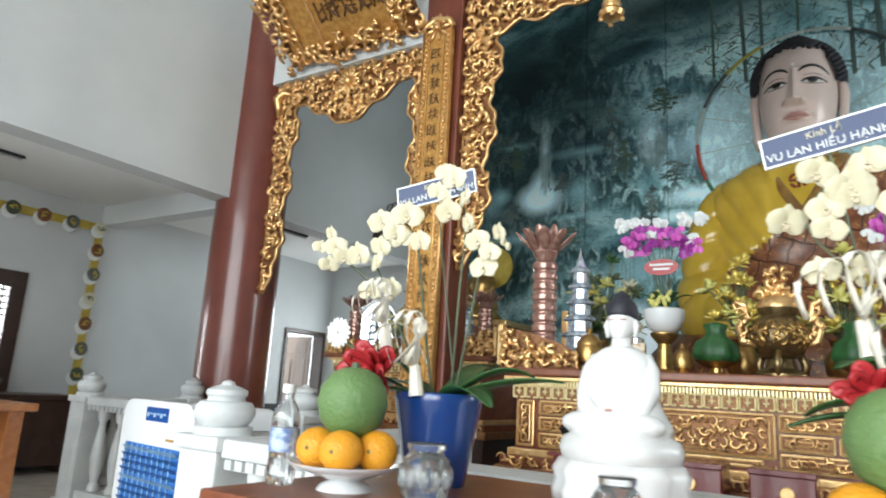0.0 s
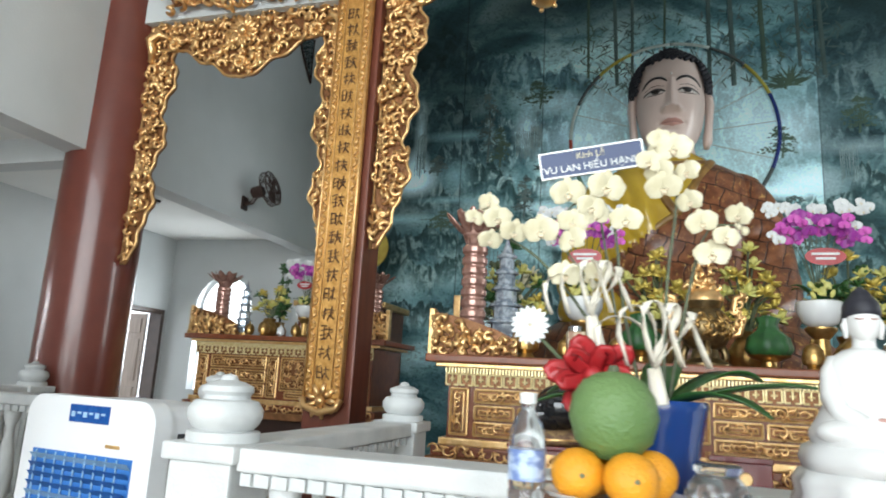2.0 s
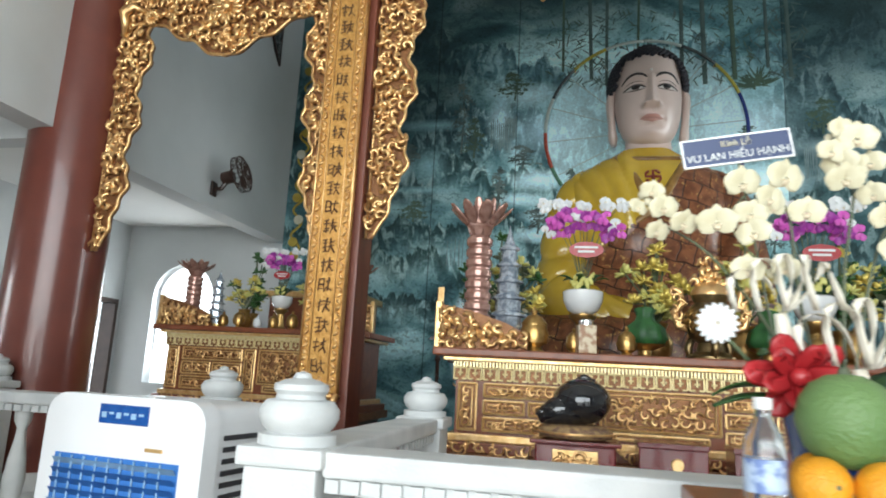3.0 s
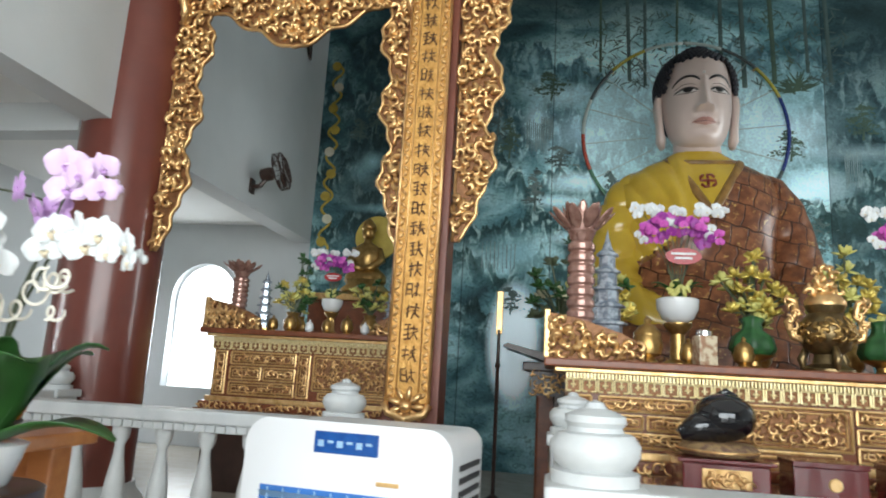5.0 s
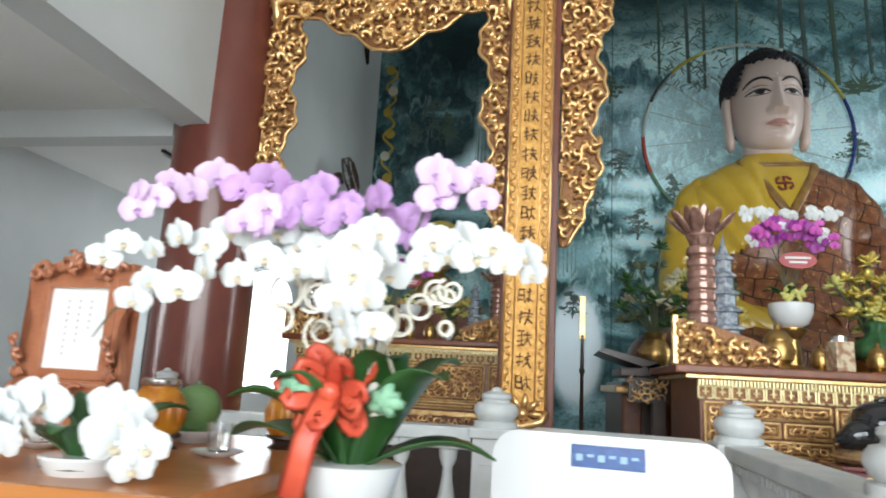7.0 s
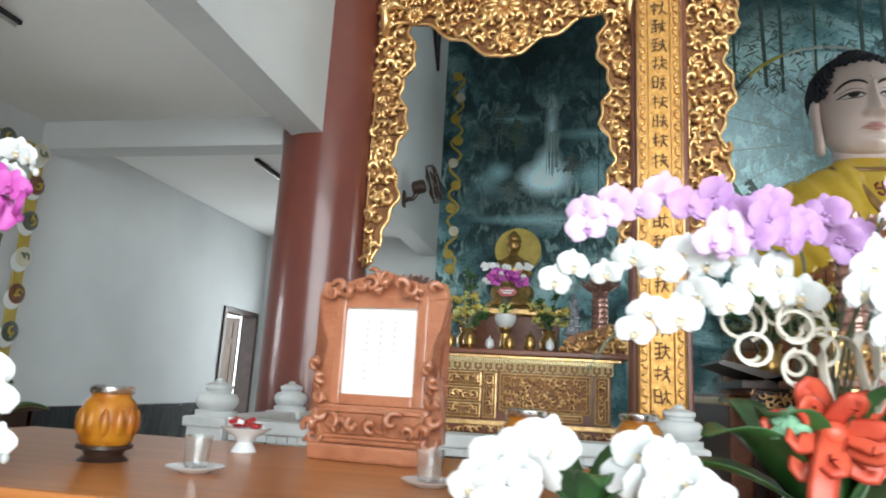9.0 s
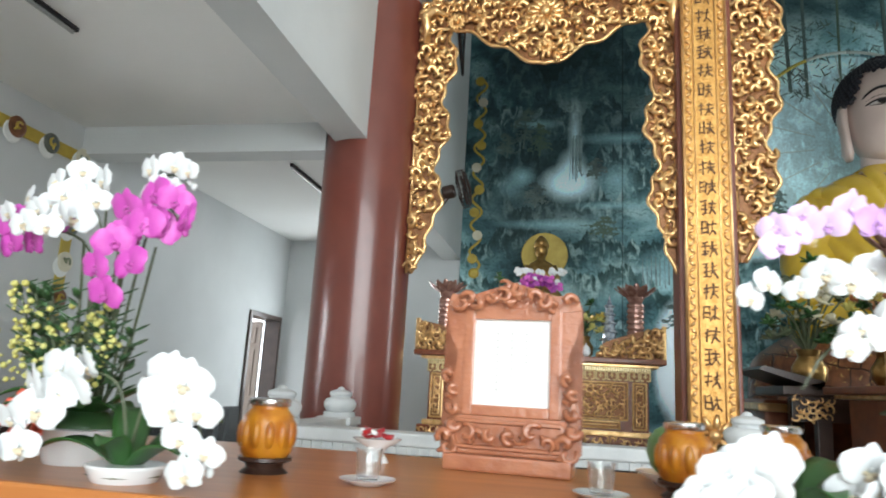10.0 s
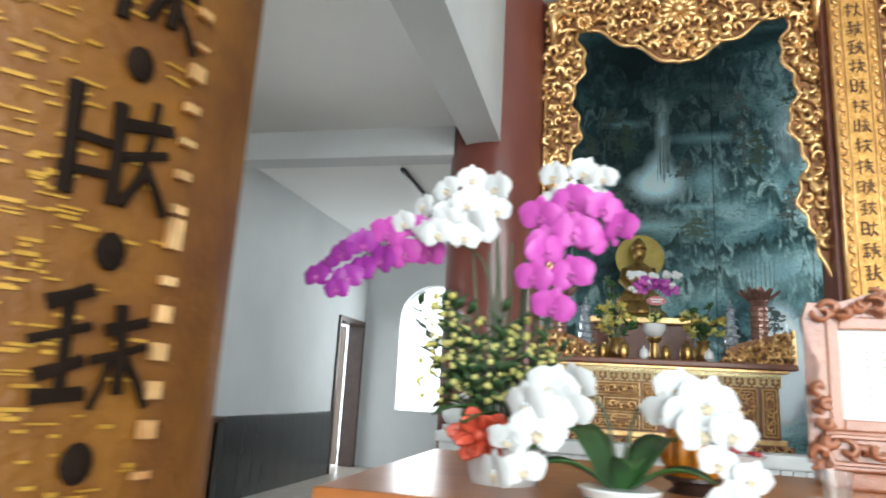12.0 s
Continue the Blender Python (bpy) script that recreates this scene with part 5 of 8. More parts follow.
for x0, x1, z0, z1 in ((-0.135, -0.105, 0.15, 0.46), (0.105, 0.135, 0.15, 0.46), (-0.105, 0.105, 0.15, 0.18), (-0.105, 0.105, 0.425, 0.46)):
    part("frame_rail", box(bmesh.new(), x0, x1, -0.022, 0.02, z0, z1, 0.004), CARVED, tablet)
part("sheet", box(bmesh.new(), -0.108, 0.108, -0.006, 0.012, 0.177, 0.43), PAPER, tablet, "plain white paper sheet with faint writing")
FAINT = material("faint_ink", (0.62, 0.62, 0.60), 0.6)
for i in range(3):
    for j in range(9 - 2 * i):
        part("faint_stroke", box(bmesh.new(), -0.045 + i * 0.04, -0.037 + i * 0.04, -0.0075, -0.005, 0.38 - j * 0.02, 0.39 - j * 0.02), FAINT, tablet)
part("crest", slab(bmesh.new(), [(-0.19, 0.455), (-0.175, 0.50), (-0.12, 0.495), (-0.06, 0.515), (0, 0.535), (0.06, 0.515), (0.12, 0.495), (0.175, 0.50), (0.19, 0.455), (0.15, 0.45), (-0.15, 0.45)][::-1], -0.02, 0.02), CARVED, tablet)
part("crest_carving", carving(lambda x, z: z < 0.525 - abs(x) * 0.22, -0.17, 0.17, 0.46, 0.53, -0.024, 62, 0.034, 0.006), CARVED, tablet, smooth="all")
for s in (-1, 1):
    part("side_wing", slab(bmesh.new(), [(s * 0.135, 0.46), (s * 0.19, 0.455), (s * 0.175, 0.38), (s * 0.15, 0.32), (s * 0.165, 0.25), (s * 0.18, 0.17), (s * 0.19, 0.06), (s * 0.15, 0.045), (s * 0.135, 0.15)][::-s], -0.015, 0.015), CARVED, tablet)
    part("wing_carving", carving(lambda x, z: True, min(s * 0.14, s * 0.18), max(s * 0.14, s * 0.18), 0.05, 0.28, -0.02, 63, 0.034, 0.007), CARVED, tablet, smooth="all")

tablet.scale = (1, 1, 0.95)

# small white seated figure on a draped base
small = bmesh.new()
lathe(small, [(0.17, 0.0), (0.175, 0.03), (0.165, 0.05), (0.172, 0.075), (0.155, 0.1)], 36, lobes=9, depth=0.05)
lathe(small, [(0.15, 0.10), (0.158, 0.125), (0.15, 0.15), (0.12, 0.165)], 36, lobes=7, depth=0.03)
loft(small, smooth_rows([(0.155, 0.13, 0.115, -0.015), (0.18, 0.138, 0.12, -0.015), (0.215, 0.115, 0.10, -0.005), (0.25, 0.098, 0.08, 0.0), (0.30, 0.096, 0.07, 0.0), (0.34, 0.086, 0.06, 0.0), (0.365, 0.052, 0.045, 0.0), (0.375, 0.028, 0.028, 0.0), (0.40, 0.026, 0.028, 0.0)]), 36)
for s in (-1, 1):
    tube(small, [(s * 0.066, 0, 0.345), (s * 0.08, -0.01, 0.31), (s * 0.086, -0.03, 0.26), (s * 0.074, -0.065, 0.225), (s * 0.03, -0.09, 0.208)], [0.02, 0.026, 0.027, 0.024, 0.016], 12)
    ball(small, (s * 0.078, -0.07, 0.185), 0.05, (1.2, 0.9, 0.55), 16, 10)
    tube(small, [(s * 0.037, 0, 0.44), (s * 0.041, 0, 0.425), (s * 0.038, 0, 0.395)], [0.006, 0.009, 0.006], 8)
loft(small, smooth_rows([(0.388, 0.014, 0.018, -0.012), (0.40, 0.028, 0.033, -0.005), (0.425, 0.037, 0.042, 0.0), (0.45, 0.037, 0.042, 0.003), (0.47, 0.03, 0.035, 0.004), (0.478, 0.01, 0.012, 0.004)]), 24)
k = len(small.faces)
loft(small, smooth_rows([(0.425, 0.038, 0.030, 0.018), (0.44, 0.042, 0.038, 0.012), (0.452, 0.043, 0.047, 0.005), (0.475, 0.040, 0.044, 0.005), (0.492, 0.027, 0.03, 0.005), (0.505, 0.018, 0.018, 0.005), (0.515, 0.004, 0.004, 0.005)]), 24)
mark(small, k, 1)
k = len(small.faces)
ball(small, (0, -0.10, 0.216), 0.010, (1.3, 0.7, 0.6), 10, 8)
for s in (-1, 1):
    tube(small, [(s * 0.006, -0.040, 0.438), (s * 0.016, -0.041, 0.436), (s * 0.026, -0.034, 0.438)], 0.0016, 5)
mark(small, k, 2)
small_statue = finish("seated_figurine", small, [MARBLE, HAIR, LIP], None, "all")
small_statue.location = (-0.475, 1.48, TOP_E - 0.045)
small_statue.scale = (0.82, 0.85, 1.0)
small_statue.location.z = TOP_E
small_statue.scale.z = 0.9
tagged(small_statue, "white marble seated figurine with black hair on draped base", "figurine")


# ---------------------------------------------------------------- west wall: door, lattice window, garland, side table
door = tagged(thing("door_1", "brown panelled wooden door standing open in a dark frame", "door", (WEST, 0, 0)), kind="structure")
for y0, y1, z0, z1 in ((8.46, 8.53, 0, 2.16), (9.42, 9.49, 0, 2.16), (8.53, 9.42, 2.09, 2.16)):
    part("door_frame", box(bmesh.new(), -0.22, 0.03, y0, y1, z0, z1, 0.006), DARKWOOD, door)
DOORWOOD = material("grey_brown_door", (0.30, 0.24, 0.20), 0.4, second=(0.22, 0.17, 0.14), scale=6, stretch=(4, 4, 0.4))
leaf = part("door_leaf", box(bmesh.new(), -1.1, -0.24, 9.38, 9.42, 0.02, 2.08, 0.004), DOORWOOD, door)
for x0, x1, z0, z1 in ((-1.02, -0.70, 0.15, 0.85), (-0.64, -0.32, 0.15, 0.85), (-1.02, -0.70, 0.95, 1.65), (-0.64, -0.32, 0.95, 1.65), (-1.02, -0.32, 1.75, 2.0)):
    part("door_panel", box(bmesh.new(), x0, x1, 9.365, 9.385, z0, z1, 0.008), DOORWOOD, leaf)
part("door_handle", tube(bmesh.new(), [(-0.98, 9.38, 0.9), (-0.98, 9.33, 0.9), (-0.90, 9.33, 0.9)], 0.012, 8), GOLD, leaf)

window = tagged(thing("window_1", "dark wooden lattice window with daylight behind", "window", (WEST, 0, 0)), kind="structure")
for y0, y1, z0, z1 in ((2.9, 3.08, 0.9, 2.35), (3.87, 4.05, 0.9, 2.35), (3.08, 3.87, 2.15, 2.35), (3.08, 3.87, 0.9, 1.08)):
    part("window_frame", box(bmesh.new(), -0.12, 0.03, y0, y1, z0, z1, 0.006), DARKWOOD, window)
rng = random.Random(9)
for i in range(9):
    part("lattice_bar", box(bmesh.new(), -0.08, -0.05, 3.08 + 0.79 * (i + 0.5) / 9 - 0.012, 3.08 + 0.79 * (i + 0.5) / 9 + 0.012, 1.08, 2.15), DARKWOOD, window)
for i in range(14):
    z = 1.08 + 1.07 * (i + 0.5) / 14
    part("lattice_bar", box(bmesh.new(), -0.085, -0.055, 3.08, 3.87, z - 0.012, z + 0.012), DARKWOOD, window)
for i in range(38):
    bm = bmesh.new()
    y, z = rng.uniform(3.12, 3.83), rng.uniform(1.1, 1.85)
    scroll(bm, 0, 0, 0, rng.uniform(0.03, 0.06), rng.uniform(0, 6), 1, 0.013)
    bmesh.ops.transform(bm, matrix=Matrix.Translation((-0.05, y, z)) @ Matrix.Rotation(radians(90), 4, "Z"), verts=bm.verts)
    part("lattice_scroll", bm, DARKWOOD, window, smooth="all")

garland = thing("wall_border", "yellow border with round medallions framing the aisle wall", "border", (WEST + 0.004, 0, 0))
for y0, y1, z0, z1 in ((1.2, 4.9, 3.06, 3.17), (4.79, 4.9, 0.88, 3.06), (1.2, 1.31, 0.88, 3.06)):
    part("band", box(bmesh.new(), 0, 0.02, y0, y1, z0, z1, 0.004), YELLOW, garland)
spots = [(1.5 + 0.37 * i, 3.11) for i in range(9)] + [(4.845, 3.11)] + [(4.845, 2.80 - 0.33 * i) for i in range(6)]
MEDAL = [material("medallion_" + n, c, 0.45, second=tuple(0.7 * v for v in c), scale=18, mix=0.3) for n, c in (("green", (0.08, 0.10, 0.06)), ("rust", (0.22, 0.09, 0.04)), ("grey", (0.13, 0.15, 0.13)))]
CLEAR = material("clear_plastic", (0.85, 0.87, 0.86), 0.25, second=(0.8, 0.83, 0.82))
flat_disc = Matrix.Rotation(radians(90), 4, "Y")
for i, (y, z) in enumerate(spots):
    d = part("medallion", lathe(bmesh.new(), [(0.085, 0), (0.09, 0.02), (0.07, 0.03)], 20, (0.02, y, z), tilt=flat_disc), CREAM if i in (2, 9, 12) else MEDAL[i % 3], garland)
    part("medallion_rim", lathe(bmesh.new(), [(0.085, 0), (0.095, 0.012), (0.085, 0.02)], 20, (0.018, y - 0.03, z - 0.05), tilt=flat_disc), CLEAR, d, "pale scalloped rim")
    bm = bmesh.new()
    scroll(bm, 0, 0, 0, 0.045, i, 1, 0.008)
    bmesh.ops.transform(bm, matrix=Matrix.Translation((0.05, y, z)) @ Matrix.Rotation(radians(90), 4, "Z"), verts=bm.verts)
    part("swirl", bm, GREYGREEN if i in (2, 9, 12) else YELLOW, d, smooth="all")

side_table = thing("side_table", "long dark wooden table against the aisle wall", "table", (-8.75, 2.2, 0))
part("table_top", box(bmesh.new(), 0, 0.62, 0, 2.45, 0.85, 0.9, 0.01), DARKWOOD, side_table)
part("front_panel", box(bmesh.new(), 0.55, 0.58, 0.06, 2.39, 0.1, 0.85), DARKWOOD, side_table)
for y in (0.02, 2.35):
    part("end_panel", box(bmesh.new(), 0.04, 0.58, y, y + 0.06, 0, 0.85), DARKWOOD, side_table)


def figurine(at, h, mat, label, disc=False):
    """A small plain seated figure."""
    bm = bmesh.new()
    lathe(bm, [(0.30 * h, 0), (0.32 * h, 0.05 * h), (0.24 * h, 0.12 * h), (0.26 * h, 0.18 * h)], 24, lobes=8, depth=0.05)
    loft(bm, smooth_rows([(0.16 * h, 0.27 * h, 0.2 * h, 0), (0.26 * h, 0.26 * h, 0.18 * h, 0), (0.36 * h, 0.16 * h, 0.13 * h, 0), (0.52 * h, 0.18 * h, 0.12 * h, 0), (0.62 * h, 0.15 * h, 0.09 * h, 0), (0.68 * h, 0.06 * h, 0.06 * h, 0), (0.73 * h, 0.05 * h, 0.05 * h, 0)]), 24)
    ball(bm, (0, 0, 0.81 * h), 0.095 * h, (0.9, 0.95, 1.15), 16, 12)
    lathe(bm, [(0.1 * h, 0.85 * h), (0.085 * h, 0.92 * h), (0.05 * h, 0.97 * h), (0.02 * h, 1.0 * h)], 16)
    for s in (-1, 1):
        tube(bm, [(s * 0.15 * h, 0, 0.6 * h), (s * 0.2 * h, -0.03 * h, 0.45 * h), (s * 0.1 * h, -0.15 * h, 0.33 * h), (0, -0.17 * h, 0.32 * h)], [0.05 * h, 0.055 * h, 0.045 * h, 0.03 * h], 10)
    ob = finish("figurine", bm, mat, None, "all")
    ob.location = at
    return tagged(ob, label, "figurine")


BRONZE = material("gilt_bronze", (0.55, 0.36, 0.13), 0.3, 0.9, second=(0.32, 0.18, 0.06), scale=18)
PALEGOLD = material("pale_gilt", (0.62, 0.52, 0.28), 0.35, 0.5, second=(0.5, 0.4, 0.2), scale=10)
ped = thing("lotus_pedestal", "dark carved lotus pedestal on the side table", "pedestal", (-8.45, 3.5, 0.9))
part("base", lathe(bmesh.new(), [(0.28, 0), (0.3, 0.03), (0.24, 0.06), (0.22, 0.09)], 28), DARKWOOD, ped, smooth=True)
for i in range(14):
    a = 2 * math.pi * i / 14
    bm = ball(bmesh.new(), (0, 0, 0), 1, (0.07, 0.03, 0.075), 10, 8)
    bmesh.ops.transform(bm, matrix=Matrix.Rotation(a, 4, "Z") @ Matrix.Translation((0, -0.25, 0.1)) @ Matrix.Rotation(radians(30), 4, "X"), verts=bm.verts)
    part("petal", bm, DARKWOOD, ped, smooth="all")
part("top", lathe(bmesh.new(), [(0.22, 0.09), (0.25, 0.15), (0.25, 0.17)], 28), DARKWOOD, ped, smooth=True)
figurine((-8.45, 3.5, 1.07), 0.65, PALEGOLD, "small pale gilt seated figurine on a dark table")
figurine((-4.73, 8.3, 2.22), 1.02, BRONZE, "gilt bronze crowned seated figurine before a yellow disc")
disc = thing("halo_disc", "flat yellow halo disc behind the gilt figurine", "halo", (-4.70, 8.62, 3.05))
part("plate", lathe(bmesh.new(), [(0.3, -0.01), (0.31, 0.0), (0.3, 0.01)], 40, tilt=Matrix.Rotation(radians(90), 4, "X")), YELLOW, disc)
part("rod", tube(bmesh.new(), [(0, 0.02, 0.1), (0, 0.03, -0.82)], 0.015, 8), BRONZE, disc)
stand = thing("statue_stand", "carved dark wooden stand behind the side altar", "stand", (-4.73, 8.3, 0))
part("body", box(bmesh.new(), -0.6, 0.6, -0.4, 0.45, 0, 2.1, 0.02), ALTARWOOD, stand)
part("top", box(bmesh.new(), -0.66, 0.66, -0.46, 0.5, 2.1, 2.18, 0.015), GOLDWOOD, stand)
part("cushion", lathe(bmesh.new(), [(0.36, 0), (0.38, 0.02), (0.36, 0.04)], 24, (0, 0, 2.18)), BRONZE, stand)
# tall gilt-topped staff beside the column
staff = thing("ritual_staff", "slender dark staff with a gilt carved head", "staff", (-2.85, 6.9, 0))
part("shaft", lathe(bmesh.new(), [(0.02, 0.1), (0.02, 1.35), (0.035, 1.38), (0.02, 1.42), (0.018, 1.75)], 12), DARKWOOD, staff, smooth=True)
part("head", box(bmesh.new(), -0.035, 0.035, -0.012, 0.012, 1.7, 2.15, 0.008), GOLD, staff)
part("base", lathe(bmesh.new(), [(0.14, 0), (0.14, 0.04), (0.05, 0.1), (0.02, 0.12)], 20), DARKWOOD, staff, smooth=True)

# wall fan
fan = thing("wall_fan", "black wall-mounted fan with a round wire guard", "fan", (-6.0, 7.35, 3.55), 6)
part("wall_plate", box(bmesh.new(), 0.0, 0.03, -0.07, 0.07, -0.24, -0.06, 0.006), DARKWOOD, fan)
part("arm", tube(bmesh.new(), [(0.02, 0, -0.16), (0.12, 0, -0.14), (0.2, 0, -0.02)], 0.03, 8), DARKWOOD, fan)
part("motor", lathe(bmesh.new(), [(0.05, -0.14), (0.08, -0.12), (0.085, 0.0), (0.06, 0.03)], 18, (0.24, 0, 0.02), tilt=Matrix.Rotation(radians(75), 4, "Y")), DARKWOOD, fan, smooth=True)
tl = Matrix.Translation((0.32, 0, 0.04)) @ Matrix.Rotation(radians(75), 4, "Y")
for r, z in ((0.23, 0), (0.23, 0.08), (0.17, 0.11), (0.1, 0.12), (0.05, 0.125)):
    part("guard_ring", tube(bmesh.new(), [tl @ Vector((r * math.cos(a), r * math.sin(a), z)) for a in [2 * math.pi * i / 28 for i in range(29)]], 0.008, 5), DARKWOOD, fan)
for i in range(24):
    a = 2 * math.pi * i / 24
    part("guard_wire", tube(bmesh.new(), [tl @ Vector((r * math.cos(a), r * math.sin(a), z)) for r, z in ((0.05, 0.125), (0.17, 0.11), (0.23, 0.08), (0.23, 0.0), (0.1, -0.03))], 0.004, 4), DARKWOOD, fan)
for i in range(3):
    bm = bmesh.new()
    ball(bm, (0.11, 0, 0), 1, (0.1, 0.065, 0.008), 12, 6)
    bmesh.ops.transform(bm, matrix=tl @ Matrix.Translation((0, 0, 0.05)) @ Matrix.Rotation(2.1 * i, 4, "Z") @ Matrix.Rotation(0.35, 4, "X"), verts=bm.verts)
    part("blade", bm, DARKWOOD, fan, smooth="all")

# tube lamp holders on the aisle ceiling
for y, x in ((1.95, -7.56), (5.9, -7.2)):
    lamp = thing("tube_lamp", "unlit grey tube lamp fixed to the ceiling", "lamp", (x, y, LOW), group="tube lamps")
    part("housing", box(bmesh.new(), -0.02, 0.02, 0, 1.28, -0.03, -0.0, 0.004), GREYSLOT, lamp)
    part("tube", tube(bmesh.new(), [(0, 0.03, -0.045), (0, 1.25, -0.045)], 0.014, 8), material("lamp_glass", (0.4, 0.42, 0.42), 0.3), lamp)

# glittering triangular pennant high in the niche
SILVER = material("silver_sequins", (0.6, 0.62, 0.62), 0.25, 0.7, second=(0.05, 0.05, 0.05), scale=26, mix=0.1)
pennant = thing("pennant", "black and silver triangular hanging pennant", "pennant", (-5.97, 8.5, 5.9))
bm = slab(bmesh.new(), [(-0.42, 0.62), (0.22, 0.62), (0.22, -0.12)][::-1], 0, 0.012)
bmesh.ops.transform(bm, matrix=Matrix.Rotation(radians(90), 4, "Z"), verts=bm.verts)
part("cloth", bm, SILVER, pennant)
part("edge", tube(bmesh.new(), [(0.0, -0.42, 0.62), (0.0, 0.22, -0.12), (0.0, 0.22, 0.62)], 0.02, 6), DARKWOOD, pennant)


# ---------------------------------------------------------------- orchids
LEAF = material("orchid_leaf", (0.035, 0.11, 0.025), 0.35, second=(0.02, 0.07, 0.015), scale=8, sss=0.0)
STEM = material("orchid_stem", (0.10, 0.13, 0.06), 0.5, second=(0.07, 0.08, 0.05))
WHITEP = material("white_petal", (0.74, 0.76, 0.76), 0.5, second=(0.66, 0.68, 0.68), scale=30)
CREAMP = material("cream_petal", (0.66, 0.62, 0.46), 0.5, second=(0.56, 0.50, 0.32), scale=30)
LILACP = material("lilac_petal", (0.46, 0.23, 0.54), 0.5, second=(0.58, 0.37, 0.64), scale=40, mix=0.8)
PINKP = material("pale_pink_petal", (0.74, 0.58, 0.75), 0.5, second=(0.66, 0.45, 0.70), scale=40, mix=0.8)
MAGENTAP = material("magenta_petal", (0.66, 0.13, 0.52), 0.45, second=(0.50, 0.05, 0.38), scale=40, mix=0.8)
PURPLEP = material("purple_petal", (0.36, 0.04, 0.34), 0.45, second=(0.24, 0.02, 0.24), scale=40, mix=0.8)
LIPY = material("orchid_lip", (0.74, 0.68, 0.50), 0.5, second=(0.64, 0.52, 0.36), scale=60)
LIPM = material("orchid_lip_dark", (0.50, 0.08, 0.38), 0.5)


def petal(bm, angle, length, width, cup, mi=0, base=0.004):
    """A rounded petal in the x-z plane, pointing along angle, bowed towards -y."""
    ca, sa = math.cos(angle), math.sin(angle)
    grid = []
    for i in range(6):
        u = i / 5
        w = width * 0.5 * max(0.10, math.sin(math.pi * min(1, 0.08 + 0.86 * u ** 0.85)) ** 0.7)
        row = []
        for j in range(5):
            v = j / 2 - 1
            l, s = base + length * (u - 0.06 * v * v * u), w * v
            row.append(bm.verts.new((l * ca - s * sa, -cup * (u * (1 - u) * 2.2 - 0.35 * v * v * u) - 0.001 * mi, l * sa + s * ca)))
        grid.append(row)
    for a, b in zip(grid, grid[1:]):
        for j in range(4):
            f = bm.faces.new((a[j], a[j + 1], b[j + 1], b[j]))
            f.material_index = mi


FLOWERS = {}


def flower_mesh(name, mat, lip, size=0.048):
    bm = bmesh.new()
    for a, l, w in ((90, 0.95, 0.78), (212, 0.92, 0.74), (328, 0.92, 0.74)):
        petal(bm, radians(a), l * size, w * size, 0.006)
    k = len(bm.verts)
    for a in (12, 168):
        petal(bm, radians(a), 1.06 * size, 1.4 * size, 0.010)
    for v in list(bm.verts)[k:]:
        v.co.y -= 0.004
    petal(bm, radians(270), 0.42 * size, 0.34 * size, 0.02, 1)
    for a in (215, 325):
        petal(bm, radians(a), 0.26 * size, 0.2 * size, 0.02, 1)
    ball(bm, (0, -0.008, 0.002), 0.005, u=8, v=6)
    me = bpy.data.meshes.new(name)
    bm.to_mesh(me)
    bm.free()
    me.materials.append(mat)
    me.materials.append(lip)
    me.shade_smooth()
    return me


for key, mat, lip in (("white", WHITEP, LIPY), ("cream", CREAMP, LIPY), ("lilac", LILACP, LILACP), ("pink", PINKP, LILACP), ("magenta", MAGENTAP, LIPM), ("purple", PURPLEP, LIPM)):
    FLOWERS[key] = flower_mesh(key + "_flower", mat, lip)


def spray(plant, path, kinds, count, start, rng, size=1.0, face=0.0, gap=0.028):
    """An arching stem with flowers along its outer part; kinds from root to tip."""
    stem = part("stem", tube(bmesh.new(), [curve_at(path, i / 16) for i in range(17)], [0.004 - 0.0022 * i / 16 for i in range(17)], 6), STEM, plant, smooth="all")
    for i in range(count):
        t = start + (1 - start) * i / max(1, count - 1)
        c = curve_at(path, t)
        d = (curve_at(path, min(1, t + 0.02)) - curve_at(path, max(0, t - 0.02))).normalized()
        s = 1 if i % 2 else -1
        side = d.cross(Vector((0, 1, 0)))
        side = side.normalized() if side.length > 0.05 else Vector((1, 0, 0))
        k = size * rng.uniform(0.85, 1.1) * (1.0 if t < 0.85 else 0.82)
        ob = new("flower", FLOWERS[kinds[min(len(kinds) - 1, int(i / count * len(kinds)))]])
        ob.parent = stem
        at = c + side * s * gap * size + Vector((0, -0.018 - 0.012 * rng.random(), -0.008))
        ob.matrix_local = Matrix.Translation(at) @ Matrix.Rotation(radians(face + rng.uniform(-38, 38)), 4, "Z") @ Matrix.Rotation(radians(rng.uniform(-8, 28)), 4, "X") @ Matrix.Rotation(radians(rng.uniform(-18, 18)), 4, "Y") @ Matrix.Scale(k, 4)
    for i in range(2):
        c = curve_at(path, 1.0 - 0.0 * i) + Vector((0.012 * i, 0, -0.012 * i))
        part("bud", ball(bmesh.new(), c, 0.008, (1, 0.9, 1.3), 8, 6), bpy.data.materials[{"white": "white_petal", "cream": "cream_petal", "lilac": "lilac_petal", "pink": "pale_pink_petal", "magenta": "magenta_petal", "purple": "purple_petal"}[kinds[-1]]], stem, smooth="all")
    return stem


